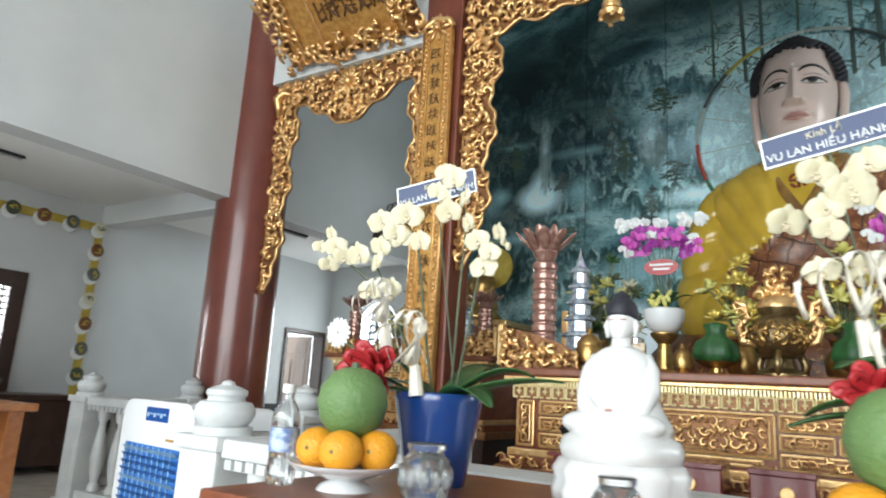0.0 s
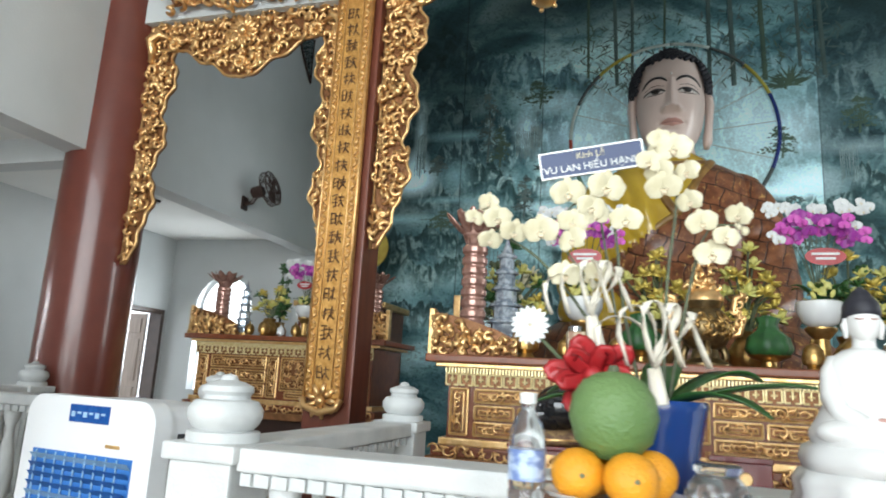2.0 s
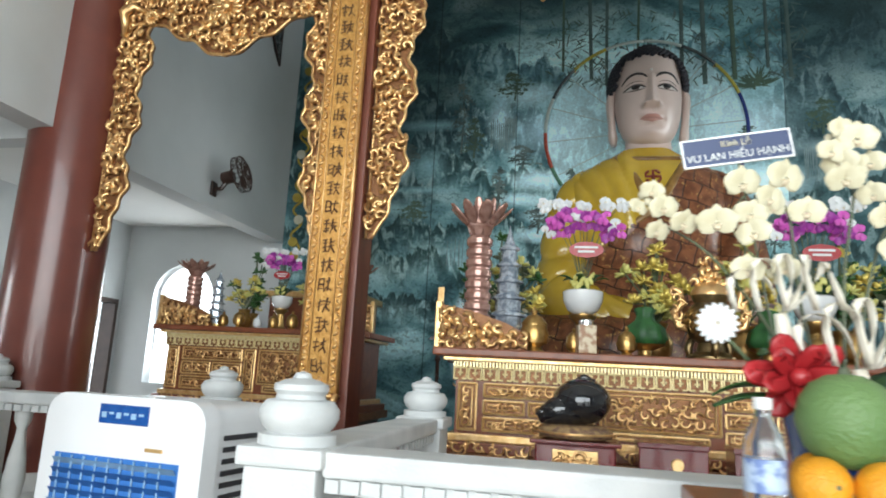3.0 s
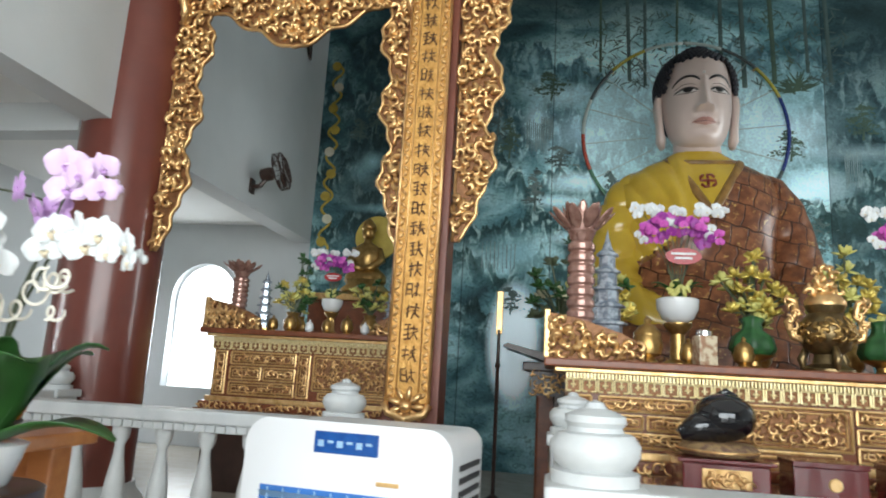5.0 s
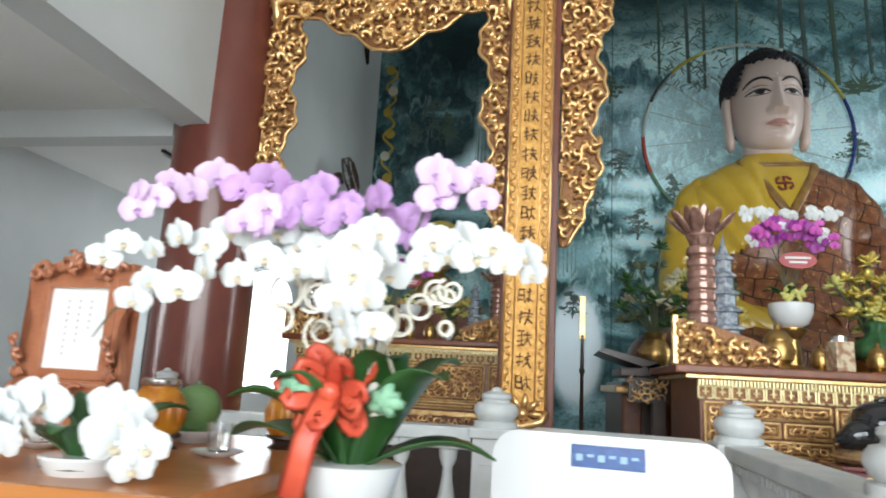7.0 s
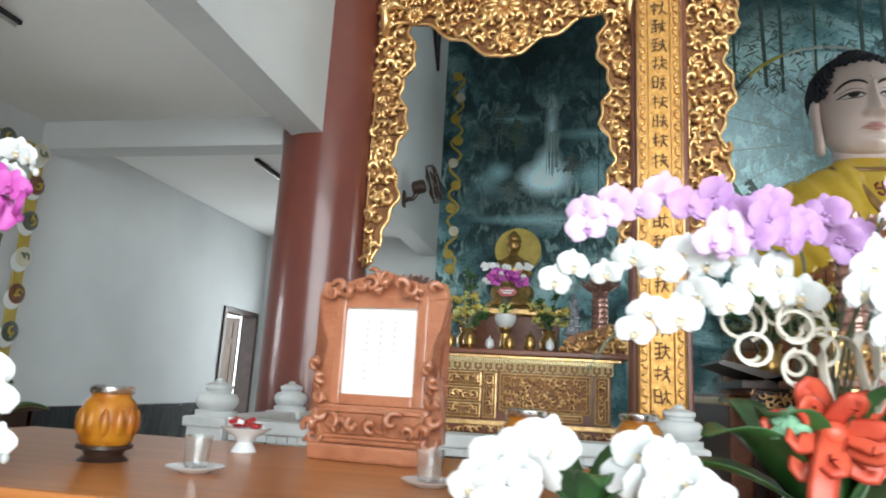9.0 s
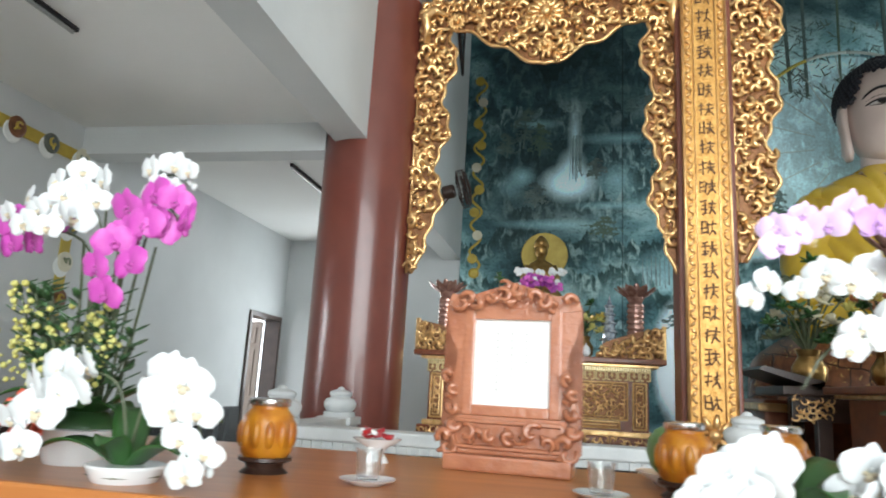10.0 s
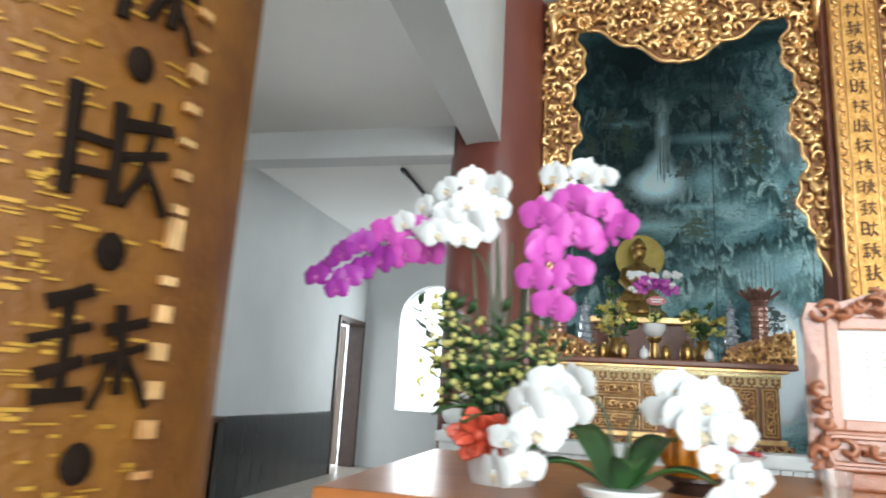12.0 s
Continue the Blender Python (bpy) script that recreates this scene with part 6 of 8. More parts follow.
def strap_leaf(plant, root, angle, length, width, rise, droop, mat=None):
    """A broad arching leaf with a keel and thickness."""
    bm = bmesh.new()
    d = Vector((math.cos(angle), math.sin(angle), 0))
    s = Vector((-d.y, d.x, 0))
    top, low = [], []
    for i in range(10):
        u = i / 9
        w = width * 0.5 * (math.sin(math.pi * (0.12 + 0.86 * u)) ** 0.6)
        c = Vector(root) + d * length * u + Vector((0, 0, rise * math.sin(math.pi * 0.55 * u) - droop * u * u))
        top.append([bm.verts.new(c + s * w * v + Vector((0, 0, 0.22 * w * v * v))) for v in (-1, -0.5, 0, 0.5, 1)])
        low.append([bm.verts.new(c + s * w * v * 0.98 + Vector((0, 0, 0.22 * w * v * v - 0.003))) for v in (-1, -0.5, 0, 0.5, 1)])
    for rows, flip in ((top, False), (low, True)):
        for a, b in zip(rows, rows[1:]):
            for j in range(4):
                q = (a[j], b[j], b[j + 1], a[j + 1])
                bm.faces.new(q[::-1] if not flip else q)
    for i in range(9):
        bm.faces.new((top[i][0], top[i + 1][0], low[i + 1][0], low[i][0]))
        bm.faces.new((top[i + 1][4], top[i][4], low[i][4], low[i + 1][4]))
    return part("leaf", bm, mat or LEAF, plant, smooth="all")


RED = material("red_satin", (0.42, 0.025, 0.03), 0.35, second=(0.30, 0.012, 0.016), scale=20)
ORANGERED = material("coral_satin", (0.70, 0.12, 0.06), 0.35, second=(0.58, 0.07, 0.04), scale=20)
IVORY = material("ivory_ribbon", (0.82, 0.78, 0.68), 0.45, second=(0.76, 0.70, 0.58), scale=20)
POTBLUE = material("blue_glaze", (0.012, 0.055, 0.20), 0.18, second=(0.012, 0.045, 0.2), scale=6, coat=0.5)
POTWHITE = material("white_glaze", (0.74, 0.75, 0.75), 0.2, second=(0.76, 0.77, 0.77), scale=6, coat=0.4)
MOSS = material("moss", (0.10, 0.11, 0.04), 0.8, second=(0.06, 0.06, 0.03), scale=40, bump=0.6)
MINT = material("mint_paper", (0.30, 0.55, 0.36), 0.5, second=(0.22, 0.45, 0.28), scale=20)


def ribbon(bm, pts, width, up):
    """A flat band with thickness along pts."""
    tube(bm, pts, width * 0.5, 6, 0.10, Vector(up))


def bow(plant, at, size, mat, tails=1, name="bow"):
    b = None
    for i in range(11):
        a = 2 * math.pi * i / 11 + 0.2 * (i % 2)
        ring, depth = (1.0, 0.25) if i % 2 else (0.72, 0.6)
        bm = bmesh.new()
        pts = []
        for k in range(11):
            t = k / 10
            r = ring * size * math.sin(math.pi * t) ** 0.8
            b2 = a + 0.75 * (t - 0.5)
            pts.append((at[0] + r * math.cos(b2), at[1] - 0.02 - size * depth * math.sin(math.pi * t) * (0.6 + 0.8 * t), at[2] + 0.8 * r * math.sin(b2)))
        ribbon(bm, pts, size * 0.36, (0.35 * math.cos(a), 1.0, 0.35 * math.sin(a)))
        ob = part(name if b is None else "loop", bm, mat, plant if b is None else b, smooth="all")
        b = b or ob
    part("knot", ball(bmesh.new(), (at[0], at[1] - 0.05, at[2]), size * 0.22, (1, 0.8, 0.9), 12, 8), mat, b, smooth="all")
    for s in (-1, 1)[:tails]:
        bm = bmesh.new()
        ribbon(bm, [(at[0], at[1] - 0.05, at[2]), (at[0] + s * size * 0.3, at[1] - 0.08, at[2] - size * 0.9), (at[0] + s * size * 0.45, at[1] - 0.09, at[2] - size * 1.9)], size * 0.5, (0, 1, 0.2))
        part("tail", bm, mat, b, smooth="all")
    return b


def ribbon_loops(plant, at, size, n, rng, name="ribbon_loop"):
    """Standing looped paper ribbons tied at the foot."""
    for i in range(n):
        a = (i - (n - 1) / 2) * 0.33
        bm = bmesh.new()
        pts = [(at[0] + size * (math.sin(a) * math.sin(math.pi * t * 0.5) * 1.2 + 0.16 * math.sin(2 * math.pi * t)), at[1] - 0.02 * i + 0.02 * math.sin(6 * t), at[2] + size * math.cos(a) * math.sin(math.pi * t)) for t in [k / 12 for k in range(13)]]
        ribbon(bm, pts, size * 0.14, (0.3, 0.2, 1))
        part(name, bm, IVORY, plant, smooth="all")
    part("ribbon_tie", tube(bmesh.new(), [at, (at[0] + 0.01, at[1], at[2] - size * 0.55)], [0.012, 0.018], 8), IVORY, plant)


def curls(plant, at, size, n, rng):
    for i in range(n):
        bm = bmesh.new()
        c = (at[0] + rng.uniform(-1, 1) * size, at[1] + rng.uniform(-0.3, 0.3) * size, at[2] + rng.uniform(-0.6, 0.8) * size)
        r0 = size * rng.uniform(0.25, 0.5)
        ribbon(bm, [(c[0] + r0 * (1 - 0.35 * t) * math.cos(9 * t + i), c[1] + 0.05 * t, c[2] + r0 * (1 - 0.35 * t) * math.sin(9 * t + i)) for t in [k / 20 for k in range(21)]], 0.008, (0, 1, 0))
        part("curled_ribbon", bm, IVORY, plant, smooth="all")


def pot(plant, profile, mat, lobes=0):
    part("pot", lathe(bmesh.new(), profile, 36, lobes=lobes, depth=0.02), mat, plant, smooth=True)
    top = profile[-1]
    part("moss", lathe(bmesh.new(), [(top[0] * 0.93, top[1] - 0.02), (top[0] * 0.6, top[1] - 0.005), (0.0, top[1])], 20, lobes=5, depth=0.06), MOSS, plant, smooth="all")


# cream orchid in a blue pot, with a dedication banner
def banner(at, turn):
    b = thing("dedication_banner", "dark blue dedication banner with white lettering on a stick", "banner", at, turn)
    NAVY = bpy.data.materials.get("navy_card") or material("navy_card", (0.03, 0.05, 0.13), 0.4, second=(0.025, 0.04, 0.11))
    lean_b = pose(0, 0, 0, 0, -9, 0)

    def put(name, bm, mat, label=""):
        bmesh.ops.transform(bm, matrix=lean_b, verts=bm.verts)
        return part(name, bm, mat, b, label)
    put("card", box(bmesh.new(), -0.125, 0.125, -0.002, 0.002, -0.032, 0.032), NAVY)
    for x0, x1, z0, z1 in ((-0.127, 0.127, 0.031, 0.035), (-0.127, 0.127, -0.035, -0.031), (-0.127, -0.123, -0.031, 0.031), (0.123, 0.127, -0.031, 0.031)):
        put("border", box(bmesh.new(), x0, x1, -0.004, 0.004, z0, z1), POTWHITE)
    for text, z, s in (("Kính Lễ", 0.008, 0.022), ("VU LAN HIẾU HẠNH", -0.022, 0.0255)):
        cu = bpy.data.curves.new("lettering", "FONT")
        cu.body, cu.size, cu.align_x, cu.extrude = text, s, "CENTER", 0.0006
        tmp = new("lettering", cu)
        me = bpy.data.meshes.new_from_object(tmp.evaluated_get(bpy.context.evaluated_depsgraph_get()))
        bpy.data.objects.remove(tmp)
        me.transform(lean_b @ Matrix.Translation((0, -0.004, z)) @ Matrix.Rotation(radians(90), 4, "X"))
        me.materials.clear()
        me.materials.append(CREAMP if s < 0.024 else WHITEP)
        ob = new("lettering", me)
        ob.parent = b
    put("stick", tube(bmesh.new(), [(0.0, 0.004, -0.03), (0.0, 0.006, -0.66)], 0.003, 6), STEM)
    return b


def cream_orchid(at, seed, m=1, side_spray=True):
    rng = random.Random(seed)
    p = thing("potted_orchid", "cream moth orchid in a blue glazed pot with red bow", "plant", at, group="orchids")
    pot(p, [(0.07, 0), (0.075, 0.02), (0.092, 0.12), (0.105, 0.19), (0.108, 0.2), (0.104, 0.21)], POTBLUE)
    z = 0.2
    spray(p, [(m * -0.02, 0.0, z), (m * -0.06, 0.0, z + 0.2), (m * -0.08, -0.02, z + 0.38), (m * -0.13, -0.03, z + 0.44), (m * -0.2, -0.04, z + 0.36), (m * -0.13, -0.06, z + 0.25)], ["cream"], 10, 0.40, rng, 0.74, 0, 0.038)
    if side_spray:
        spray(p, [(m * -0.04, 0.0, z), (m * -0.14, 0.0, z + 0.18), (m * -0.24, -0.02, z + 0.3), (m * -0.33, -0.03, z + 0.36), (m * -0.37, -0.03, z + 0.42)], ["cream"], 5, 0.66, rng, 0.62, 0, 0.036)
    spray(p, [(m * 0.02, 0.02, z), (m * 0.03, 0.02, z + 0.25), (m * 0.05, 0.0, z + 0.42), (m * 0.04, -0.02, z + 0.50), (m * 0.0, -0.03, z + 0.54)], ["cream"], 7, 0.52, rng, 0.68, 0, 0.038)
    spray(p, [(m * 0.03, 0.02, z), (m * 0.07, 0.02, z + 0.22), (m * 0.11, 0.0, z + 0.36), (m * 0.17, -0.02, z + 0.37)], ["cream"], 4, 0.55, rng, 0.64, 0, 0.038)
    for a, l, w, r, d in ((0.1, 0.28, 0.07, 0.05, 0.0), (0.35, 0.2, 0.075, 0.09, 0.03), (2.9, 0.2, 0.07, 0.06, 0.05), (-2.6, 0.16, 0.07, 0.12, 0.03), (-0.5, 0.2, 0.065, 0.05, 0.06), (1.4, 0.2, 0.07, 0.1, 0.02), (3.4, 0.22, 0.06, 0.03, 0.04)):
        strap_leaf(p, (0.03 * math.cos(a), 0.03 * math.sin(a), z), a if m > 0 else math.pi - a, l, w * 1.2, r, d)
    bow(p, (m * -0.11, -0.10, z + 0.05), 0.084 if side_spray else 0.055, RED, 0)
    ribbon_loops(p, (m * -0.12, -0.08, z + 0.17), 0.11, 5, rng)
    ribbon_loops(p, (0.0, -0.11, z + 0.07), 0.125, 5, rng)
    if side_spray:
        mum = part("chrysanthemum", ball(bmesh.new(), (m * -0.24, -0.1, z + 0.145), 0.014, (1, 0.6, 1), 10, 6), LIPY, p, smooth="all")
        for i in range(18):
            bm = bmesh.new()
            petal(bm, 2 * math.pi * i / 18, 0.036, 0.018, 0.004 + 0.004 * (i % 2))
            bmesh.ops.translate(bm, verts=bm.verts, vec=(m * -0.24, -0.11 - 0.002 * (i % 3), z + 0.145))
            part("petal", bm, WHITEP, mum)
        part("flower_stalk", tube(bmesh.new(), [(m * -0.24, -0.1, z + 0.14), (m * -0.15, -0.06, z + 0.05), (-0.05, 0, z)], 0.004, 6), STEM, p)
    return p


cream_orchid((-0.89, 1.38, TOP_E), 3)
cream_orchid((0.11, 1.38, TOP_E), 4, 1, False)
banner((-1.03, 1.52, 1.765), 6)
banner((-0.055, 1.55, 1.775), -4)

# lilac and white orchid with a coral bow
rng = random.Random(21)
stool = thing("plant_stand", "dark wooden plant stand", "stand", (-3.5, 1.24, 0))
part("top", lathe(bmesh.new(), [(0.13, 0.92), (0.14, 0.93), (0.14, 0.955), (0.13, 0.96)], 28), DARKWOOD, stool, smooth=True)
part("column", lathe(bmesh.new(), [(0.12, 0.0), (0.12, 0.03), (0.05, 0.08), (0.04, 0.5), (0.05, 0.86), (0.1, 0.92)], 24), DARKWOOD, stool, smooth=True)
lilac = thing("potted_orchid", "large lilac and white moth orchid with a coral bow", "plant", (-3.51, 1.24, 0.96), group="orchids")
pot(lilac, [(0.075, 0), (0.08, 0.01), (0.10, 0.075), (0.105, 0.085), (0.10, 0.087)], POTWHITE)
z = 0.16
root = (0.0, 0.0, z)
for path, kinds, n, st, gap in (
        ([root, (0.05, 0.03, 0.42), (0.10, 0.05, 0.56), (0.05, 0.02, 0.615), (-0.10, -0.04, 0.635), (-0.25, -0.09, 0.64), (-0.38, -0.13, 0.62), (-0.44, -0.15, 0.58)], ["lilac", "lilac", "lilac", "pink", "pink"], 16, 0.27, 0.017),
        ([(-0.02, 0, z), (-0.02, -0.02, 0.45), (-0.04, -0.05, 0.57), (-0.10, -0.08, 0.59), (-0.17, -0.10, 0.57), (-0.2, -0.12, 0.54)], ["lilac", "pink"], 7, 0.42, 0.02),
        ([(0.02, 0, z), (0.06, 0, 0.40), (0.10, 0.0, 0.55), (0.14, -0.01, 0.65), (0.19, -0.02, 0.68), (0.26, -0.03, 0.64)], ["pink"], 5, 0.58, 0.022),
        ([(-0.02, 0, z), (-0.05, -0.02, 0.40), (-0.10, -0.04, 0.52), (-0.22, -0.08, 0.53), (-0.35, -0.12, 0.51), (-0.49, -0.15, 0.48)], ["white"], 10, 0.38, 0.014),
        ([(-0.02, 0, z), (-0.04, -0.05, 0.36), (-0.08, -0.10, 0.47), (-0.18, -0.15, 0.455), (-0.28, -0.20, 0.42), (-0.36, -0.23, 0.39)], ["white"], 8, 0.36, 0.016),
        ([root, (0.03, -0.05, 0.38), (0.07, -0.10, 0.50), (0.05, -0.15, 0.49), (0.02, -0.20, 0.44), (0.06, -0.22, 0.38), (0.07, -0.22, 0.33)], ["white"], 13, 0.27, 0.03),
        ([(0.02, 0, z), (0.06, -0.02, 0.36), (0.12, -0.03, 0.50), (0.20, -0.03, 0.525), (0.28, -0.05, 0.51), (0.36, -0.06, 0.485)], ["white"], 9, 0.42, 0.018)):
    spray(lilac, path, kinds, n, st, rng, 0.82, 0, gap)
part("bare_tip", tube(bmesh.new(), [(-0.36, -0.23, 0.39), (-0.40, -0.245, 0.35), (-0.43, -0.25, 0.30)], [0.003, 0.0025, 0.0015], 6), STEM, lilac)
for a, l, w, r, d in ((0.2, 0.26, 0.09, 0.06, 0.08), (2.9, 0.27, 0.10, 0.07, 0.08), (-0.5, 0.20, 0.10, 0.15, 0.03), (3.6, 0.22, 0.10, 0.12, 0.05), (1.2, 0.2, 0.08, 0.15, 0.0), (2.2, 0.2, 0.08, 0.14, 0.0), (-0.9, 0.14, 0.09, 0.17, 0.02), (4.0, 0.16, 0.09, 0.14, 0.03), (0.6, 0.2, 0.09, 0.17, 0.02)):
    strap_leaf(lilac, (0.03 * math.cos(a), 0.03 * math.sin(a), 0.08), a, l, w * 1.4, r * 1.35, d * 0.7)
bow(lilac, (-0.02, -0.06, z + 0.065), 0.10, ORANGERED)
ribbon_loops(lilac, (0.05, -0.07, z + 0.10), 0.14, 3, rng)
curls(lilac, (-0.09, -0.10, z + 0.21), 0.085, 9, rng)
curls(lilac, (0.15, -0.08, z + 0.22), 0.06, 6, rng)
for at in ((-0.09, -0.12, z + 0.07), (0.09, -0.12, z + 0.055)):
    bm = bmesh.new()
    for i in range(14):
        a = i * 2.4
        m = Matrix.Translation((at[0] + 0.022 * math.cos(a) * (i / 14), at[1], at[2] + 0.022 * math.sin(a) * (i / 14))) @ Matrix.Rotation(-a, 4, "Y") @ Matrix.Rotation(0.5, 4, "Z") @ Matrix.Diagonal((0.024, 0.006, 0.014, 1))
        ico(bm, 1, 1, m)
    part("paper_rosette", bm, MINT, lilac, "mint green paper rosette", smooth="all")

# magenta and white orchid over bushy foliage
rng = random.Random(33)
mag = thing("potted_orchid", "magenta and white moth orchids in white pot with red bow", "plant", (-5.40, 1.16, TOP_W), group="orchids")
pot(mag, [(0.07, 0), (0.075, 0.01), (0.085, 0.06), (0.09, 0.075), (0.085, 0.078)], POTWHITE, 14)
z = 0.11
for path, kinds, n, st, sc in (
        ([(-0.02, 0, z), (-0.04, 0, z + 0.3), (-0.1, 0, z + 0.41), (-0.24, -0.02, z + 0.42), (-0.36, -0.04, z + 0.37), (-0.42, -0.05, z + 0.31)], ["magenta", "purple", "purple"], 13, 0.48, 0.95),
        ([(0.02, 0, z), (0.03, 0, z + 0.3), (0.05, -0.02, z + 0.42), (0.11, -0.06, z + 0.44), (0.12, -0.09, z + 0.36), (0.08, -0.11, z + 0.28)], ["magenta"], 8, 0.42, 1.08),
        ([(0.04, 0, z), (0.07, 0, z + 0.3), (0.11, -0.02, z + 0.45), (0.17, -0.05, z + 0.47), (0.22, -0.07, z + 0.42)], ["magenta"], 6, 0.55, 1.08),
        ([(-0.02, 0, z), (-0.03, 0, z + 0.35), (-0.04, 0, z + 0.50), (-0.08, -0.01, z + 0.55), (-0.15, -0.03, z + 0.51), (-0.22, -0.05, z + 0.44)], ["white"], 9, 0.5, 0.9),
        ([(-0.01, 0, z), (-0.02, 0, z + 0.3), (-0.04, -0.02, z + 0.46), (-0.09, -0.06, z + 0.47), (-0.12, -0.09, z + 0.41)], ["white"], 7, 0.55, 0.95),
        ([(0.03, 0, z), (0.04, 0, z + 0.38), (0.06, 0, z + 0.51), (0.13, -0.02, z + 0.56), (0.2, -0.03, z + 0.54)], ["white"], 6, 0.6, 0.85)):
    spray(mag, path, kinds, n, st, rng, sc * 0.9, 0, 0.034)
for x, y in ((-0.05, 0.0), (0.0, 0.02), (0.05, -0.01), (0.1, 0.02), (-0.09, 0.01)):
    part("stake", tube(bmesh.new(), [(x * 0.5, y, z), (x, y, z + rng.uniform(0.36, 0.5))], 0.0035, 6), STEM, mag)
TWIG = material("bush_leaf", (0.055, 0.13, 0.04), 0.4, second=(0.025, 0.065, 0.025), scale=12)
part("moss_mound", lathe(bmesh.new(), [(0.083, 0.07), (0.075, 0.09), (0.05, 0.112), (0.0, 0.12)], 20, lobes=7, depth=0.08), TWIG, mag, smooth="all")
YELLOWF = material("yellow_floret", (0.62, 0.60, 0.22), 0.5, second=(0.5, 0.46, 0.1))
for k in range(24):
    a, r = rng.uniform(0, 6.28), rng.uniform(0.03, 0.16)
    x, y, h = r * math.cos(a) * 1.15 - 0.04, 0.6 * r * math.sin(a) - 0.02, rng.uniform(0.12, 0.30)
    tw = part("twig", tube(bmesh.new(), [(x * 0.3, y * 0.3, z), (x * 0.8, y * 0.8, z + h * 0.6), (x, y, z + h)], 0.003, 5), STEM, mag)
    bm = bmesh.new()
    for i in range(12):
        t, b2 = 0.3 + 0.7 * i / 11, i * 2.4
        c = Vector((x * (0.55 + 0.45 * t), y, z + h * t))
        m = Matrix.Translation(c) @ Matrix.Rotation(b2, 4, "Z") @ Matrix.Rotation(-0.5, 4, "Y") @ Matrix.Translation((0.022, 0, 0)) @ Matrix.Diagonal((0.026, 0.010, 0.002, 1))
        ico(bm, 1, 1, m)
    tagged(part("foliage", bm, TWIG, tw, smooth="all"), kind="stuff")
    if k % 2 == 0:
        bm = bmesh.new()
        for i in range(16):
            ico(bm, 1, rng.uniform(0.004, 0.009), Matrix.Translation((x + rng.uniform(-0.03, 0.03), y - 0.03 + rng.uniform(-0.02, 0.02), z + h * rng.uniform(0.3, 1.0))))
        tagged(part("floret", bm, YELLOWF, tw, smooth="all"), kind="stuff")
for a, l, w, r, d in ((2.8, 0.16, 0.07, 0.08, 0.04), (-0.5, 0.17, 0.075, 0.05, 0.05), (-1.9, 0.15, 0.07, 0.06, 0.04), (0.3, 0.15, 0.07, 0.08, 0.03), (-1.0, 0.13, 0.07, 0.06, 0.04), (3.9, 0.15, 0.07, 0.07, 0.04)):
    strap_leaf(mag, (0.03 * math.cos(a), 0.03 * math.sin(a), z), a, l, w, r, d)
bow(mag, (-0.03, -0.105, z - 0.005), 0.06, ORANGERED, 0)


# low white orchids
def low_white(at, seed, spread, tall=1.0):
    rng = random.Random(seed)
    p = thing("potted_orchid", "low white moth orchid with drooping sprays in white pot", "plant", at, group="orchids")
    pot(p, [(0.06, 0), (0.065, 0.008), (0.075, 0.028), (0.073, 0.032)], POTWHITE)
    for s in (-1, 1):
        spray(p, [(0, 0, 0.03), (s * 0.03, -0.01, 0.17 * tall), (s * 0.08 * spread, -0.03, 0.2 * tall), (s * 0.14 * spread, -0.05, 0.16 * tall), (s * 0.18 * spread, -0.06, 0.05)], ["white"], 9, 0.46, rng, 0.95, s * 10, 0.022)
    for a, l, w, r, d in ((0.9, 0.16, 0.075, 0.08, 0.02), (2.2, 0.15, 0.075, 0.09, 0.02), (-0.3, 0.15, 0.07, 0.05, 0.04), (3.4, 0.15, 0.07, 0.05, 0.04), (-1.4, 0.1, 0.06, 0.06, 0.03)):
        strap_leaf(p, (0.02 * math.cos(a), 0.02 * math.sin(a), 0.03), a, l, w, r * 1.3, d)
    return p


low_white((-5.16, 0.99, TOP_W), 51, 1.1)
low_white((-3.94, 1.02, TOP_W), 52, 0.9, 0.55)

# ---------------------------------------------------------------- things on the offering tables
ORANGE = material("orange_peel", (0.80, 0.36, 0.02), 0.4, second=(0.72, 0.29, 0.015), scale=12, bump=0.5, bump_scale=160)
POMELO = material("pomelo_peel", (0.105, 0.20, 0.06), 0.5, second=(0.14, 0.23, 0.08), scale=7, bump=0.5, bump_scale=120)
GLASS = material("clear_glass", (0.95, 0.97, 0.97), 0.05, second=(0.92, 0.95, 0.95), transmission=0.95)
AMBER = material("amber_filling", (0.50, 0.20, 0.015), 0.3, second=(0.34, 0.10, 0.008), scale=25, mix=0.3)
CHROME = material("steel", (0.75, 0.75, 0.74), 0.2, 1.0, second=(0.7, 0.7, 0.7))


def pomelo(at, r):
    p = thing("pomelo", "round green pomelo fruit as an offering", "fruit", at, group="pomelos")
    part("fruit", lathe(bmesh.new(), [(0.01, 0), (0.5 * r, 0.07 * r), (0.85 * r, 0.42 * r), (r, 0.95 * r), (0.92 * r, 1.4 * r), (0.68 * r, 1.75 * r), (0.35 * r, 1.93 * r), (0.06 * r, 1.96 * r), (0.0, 1.94 * r)], 36), POMELO, p, smooth="all")
    part("stalk", lathe(bmesh.new(), [(0.012, 0), (0.008, 0.012)], 8, (0, 0, 1.94 * r)), STEM, p)


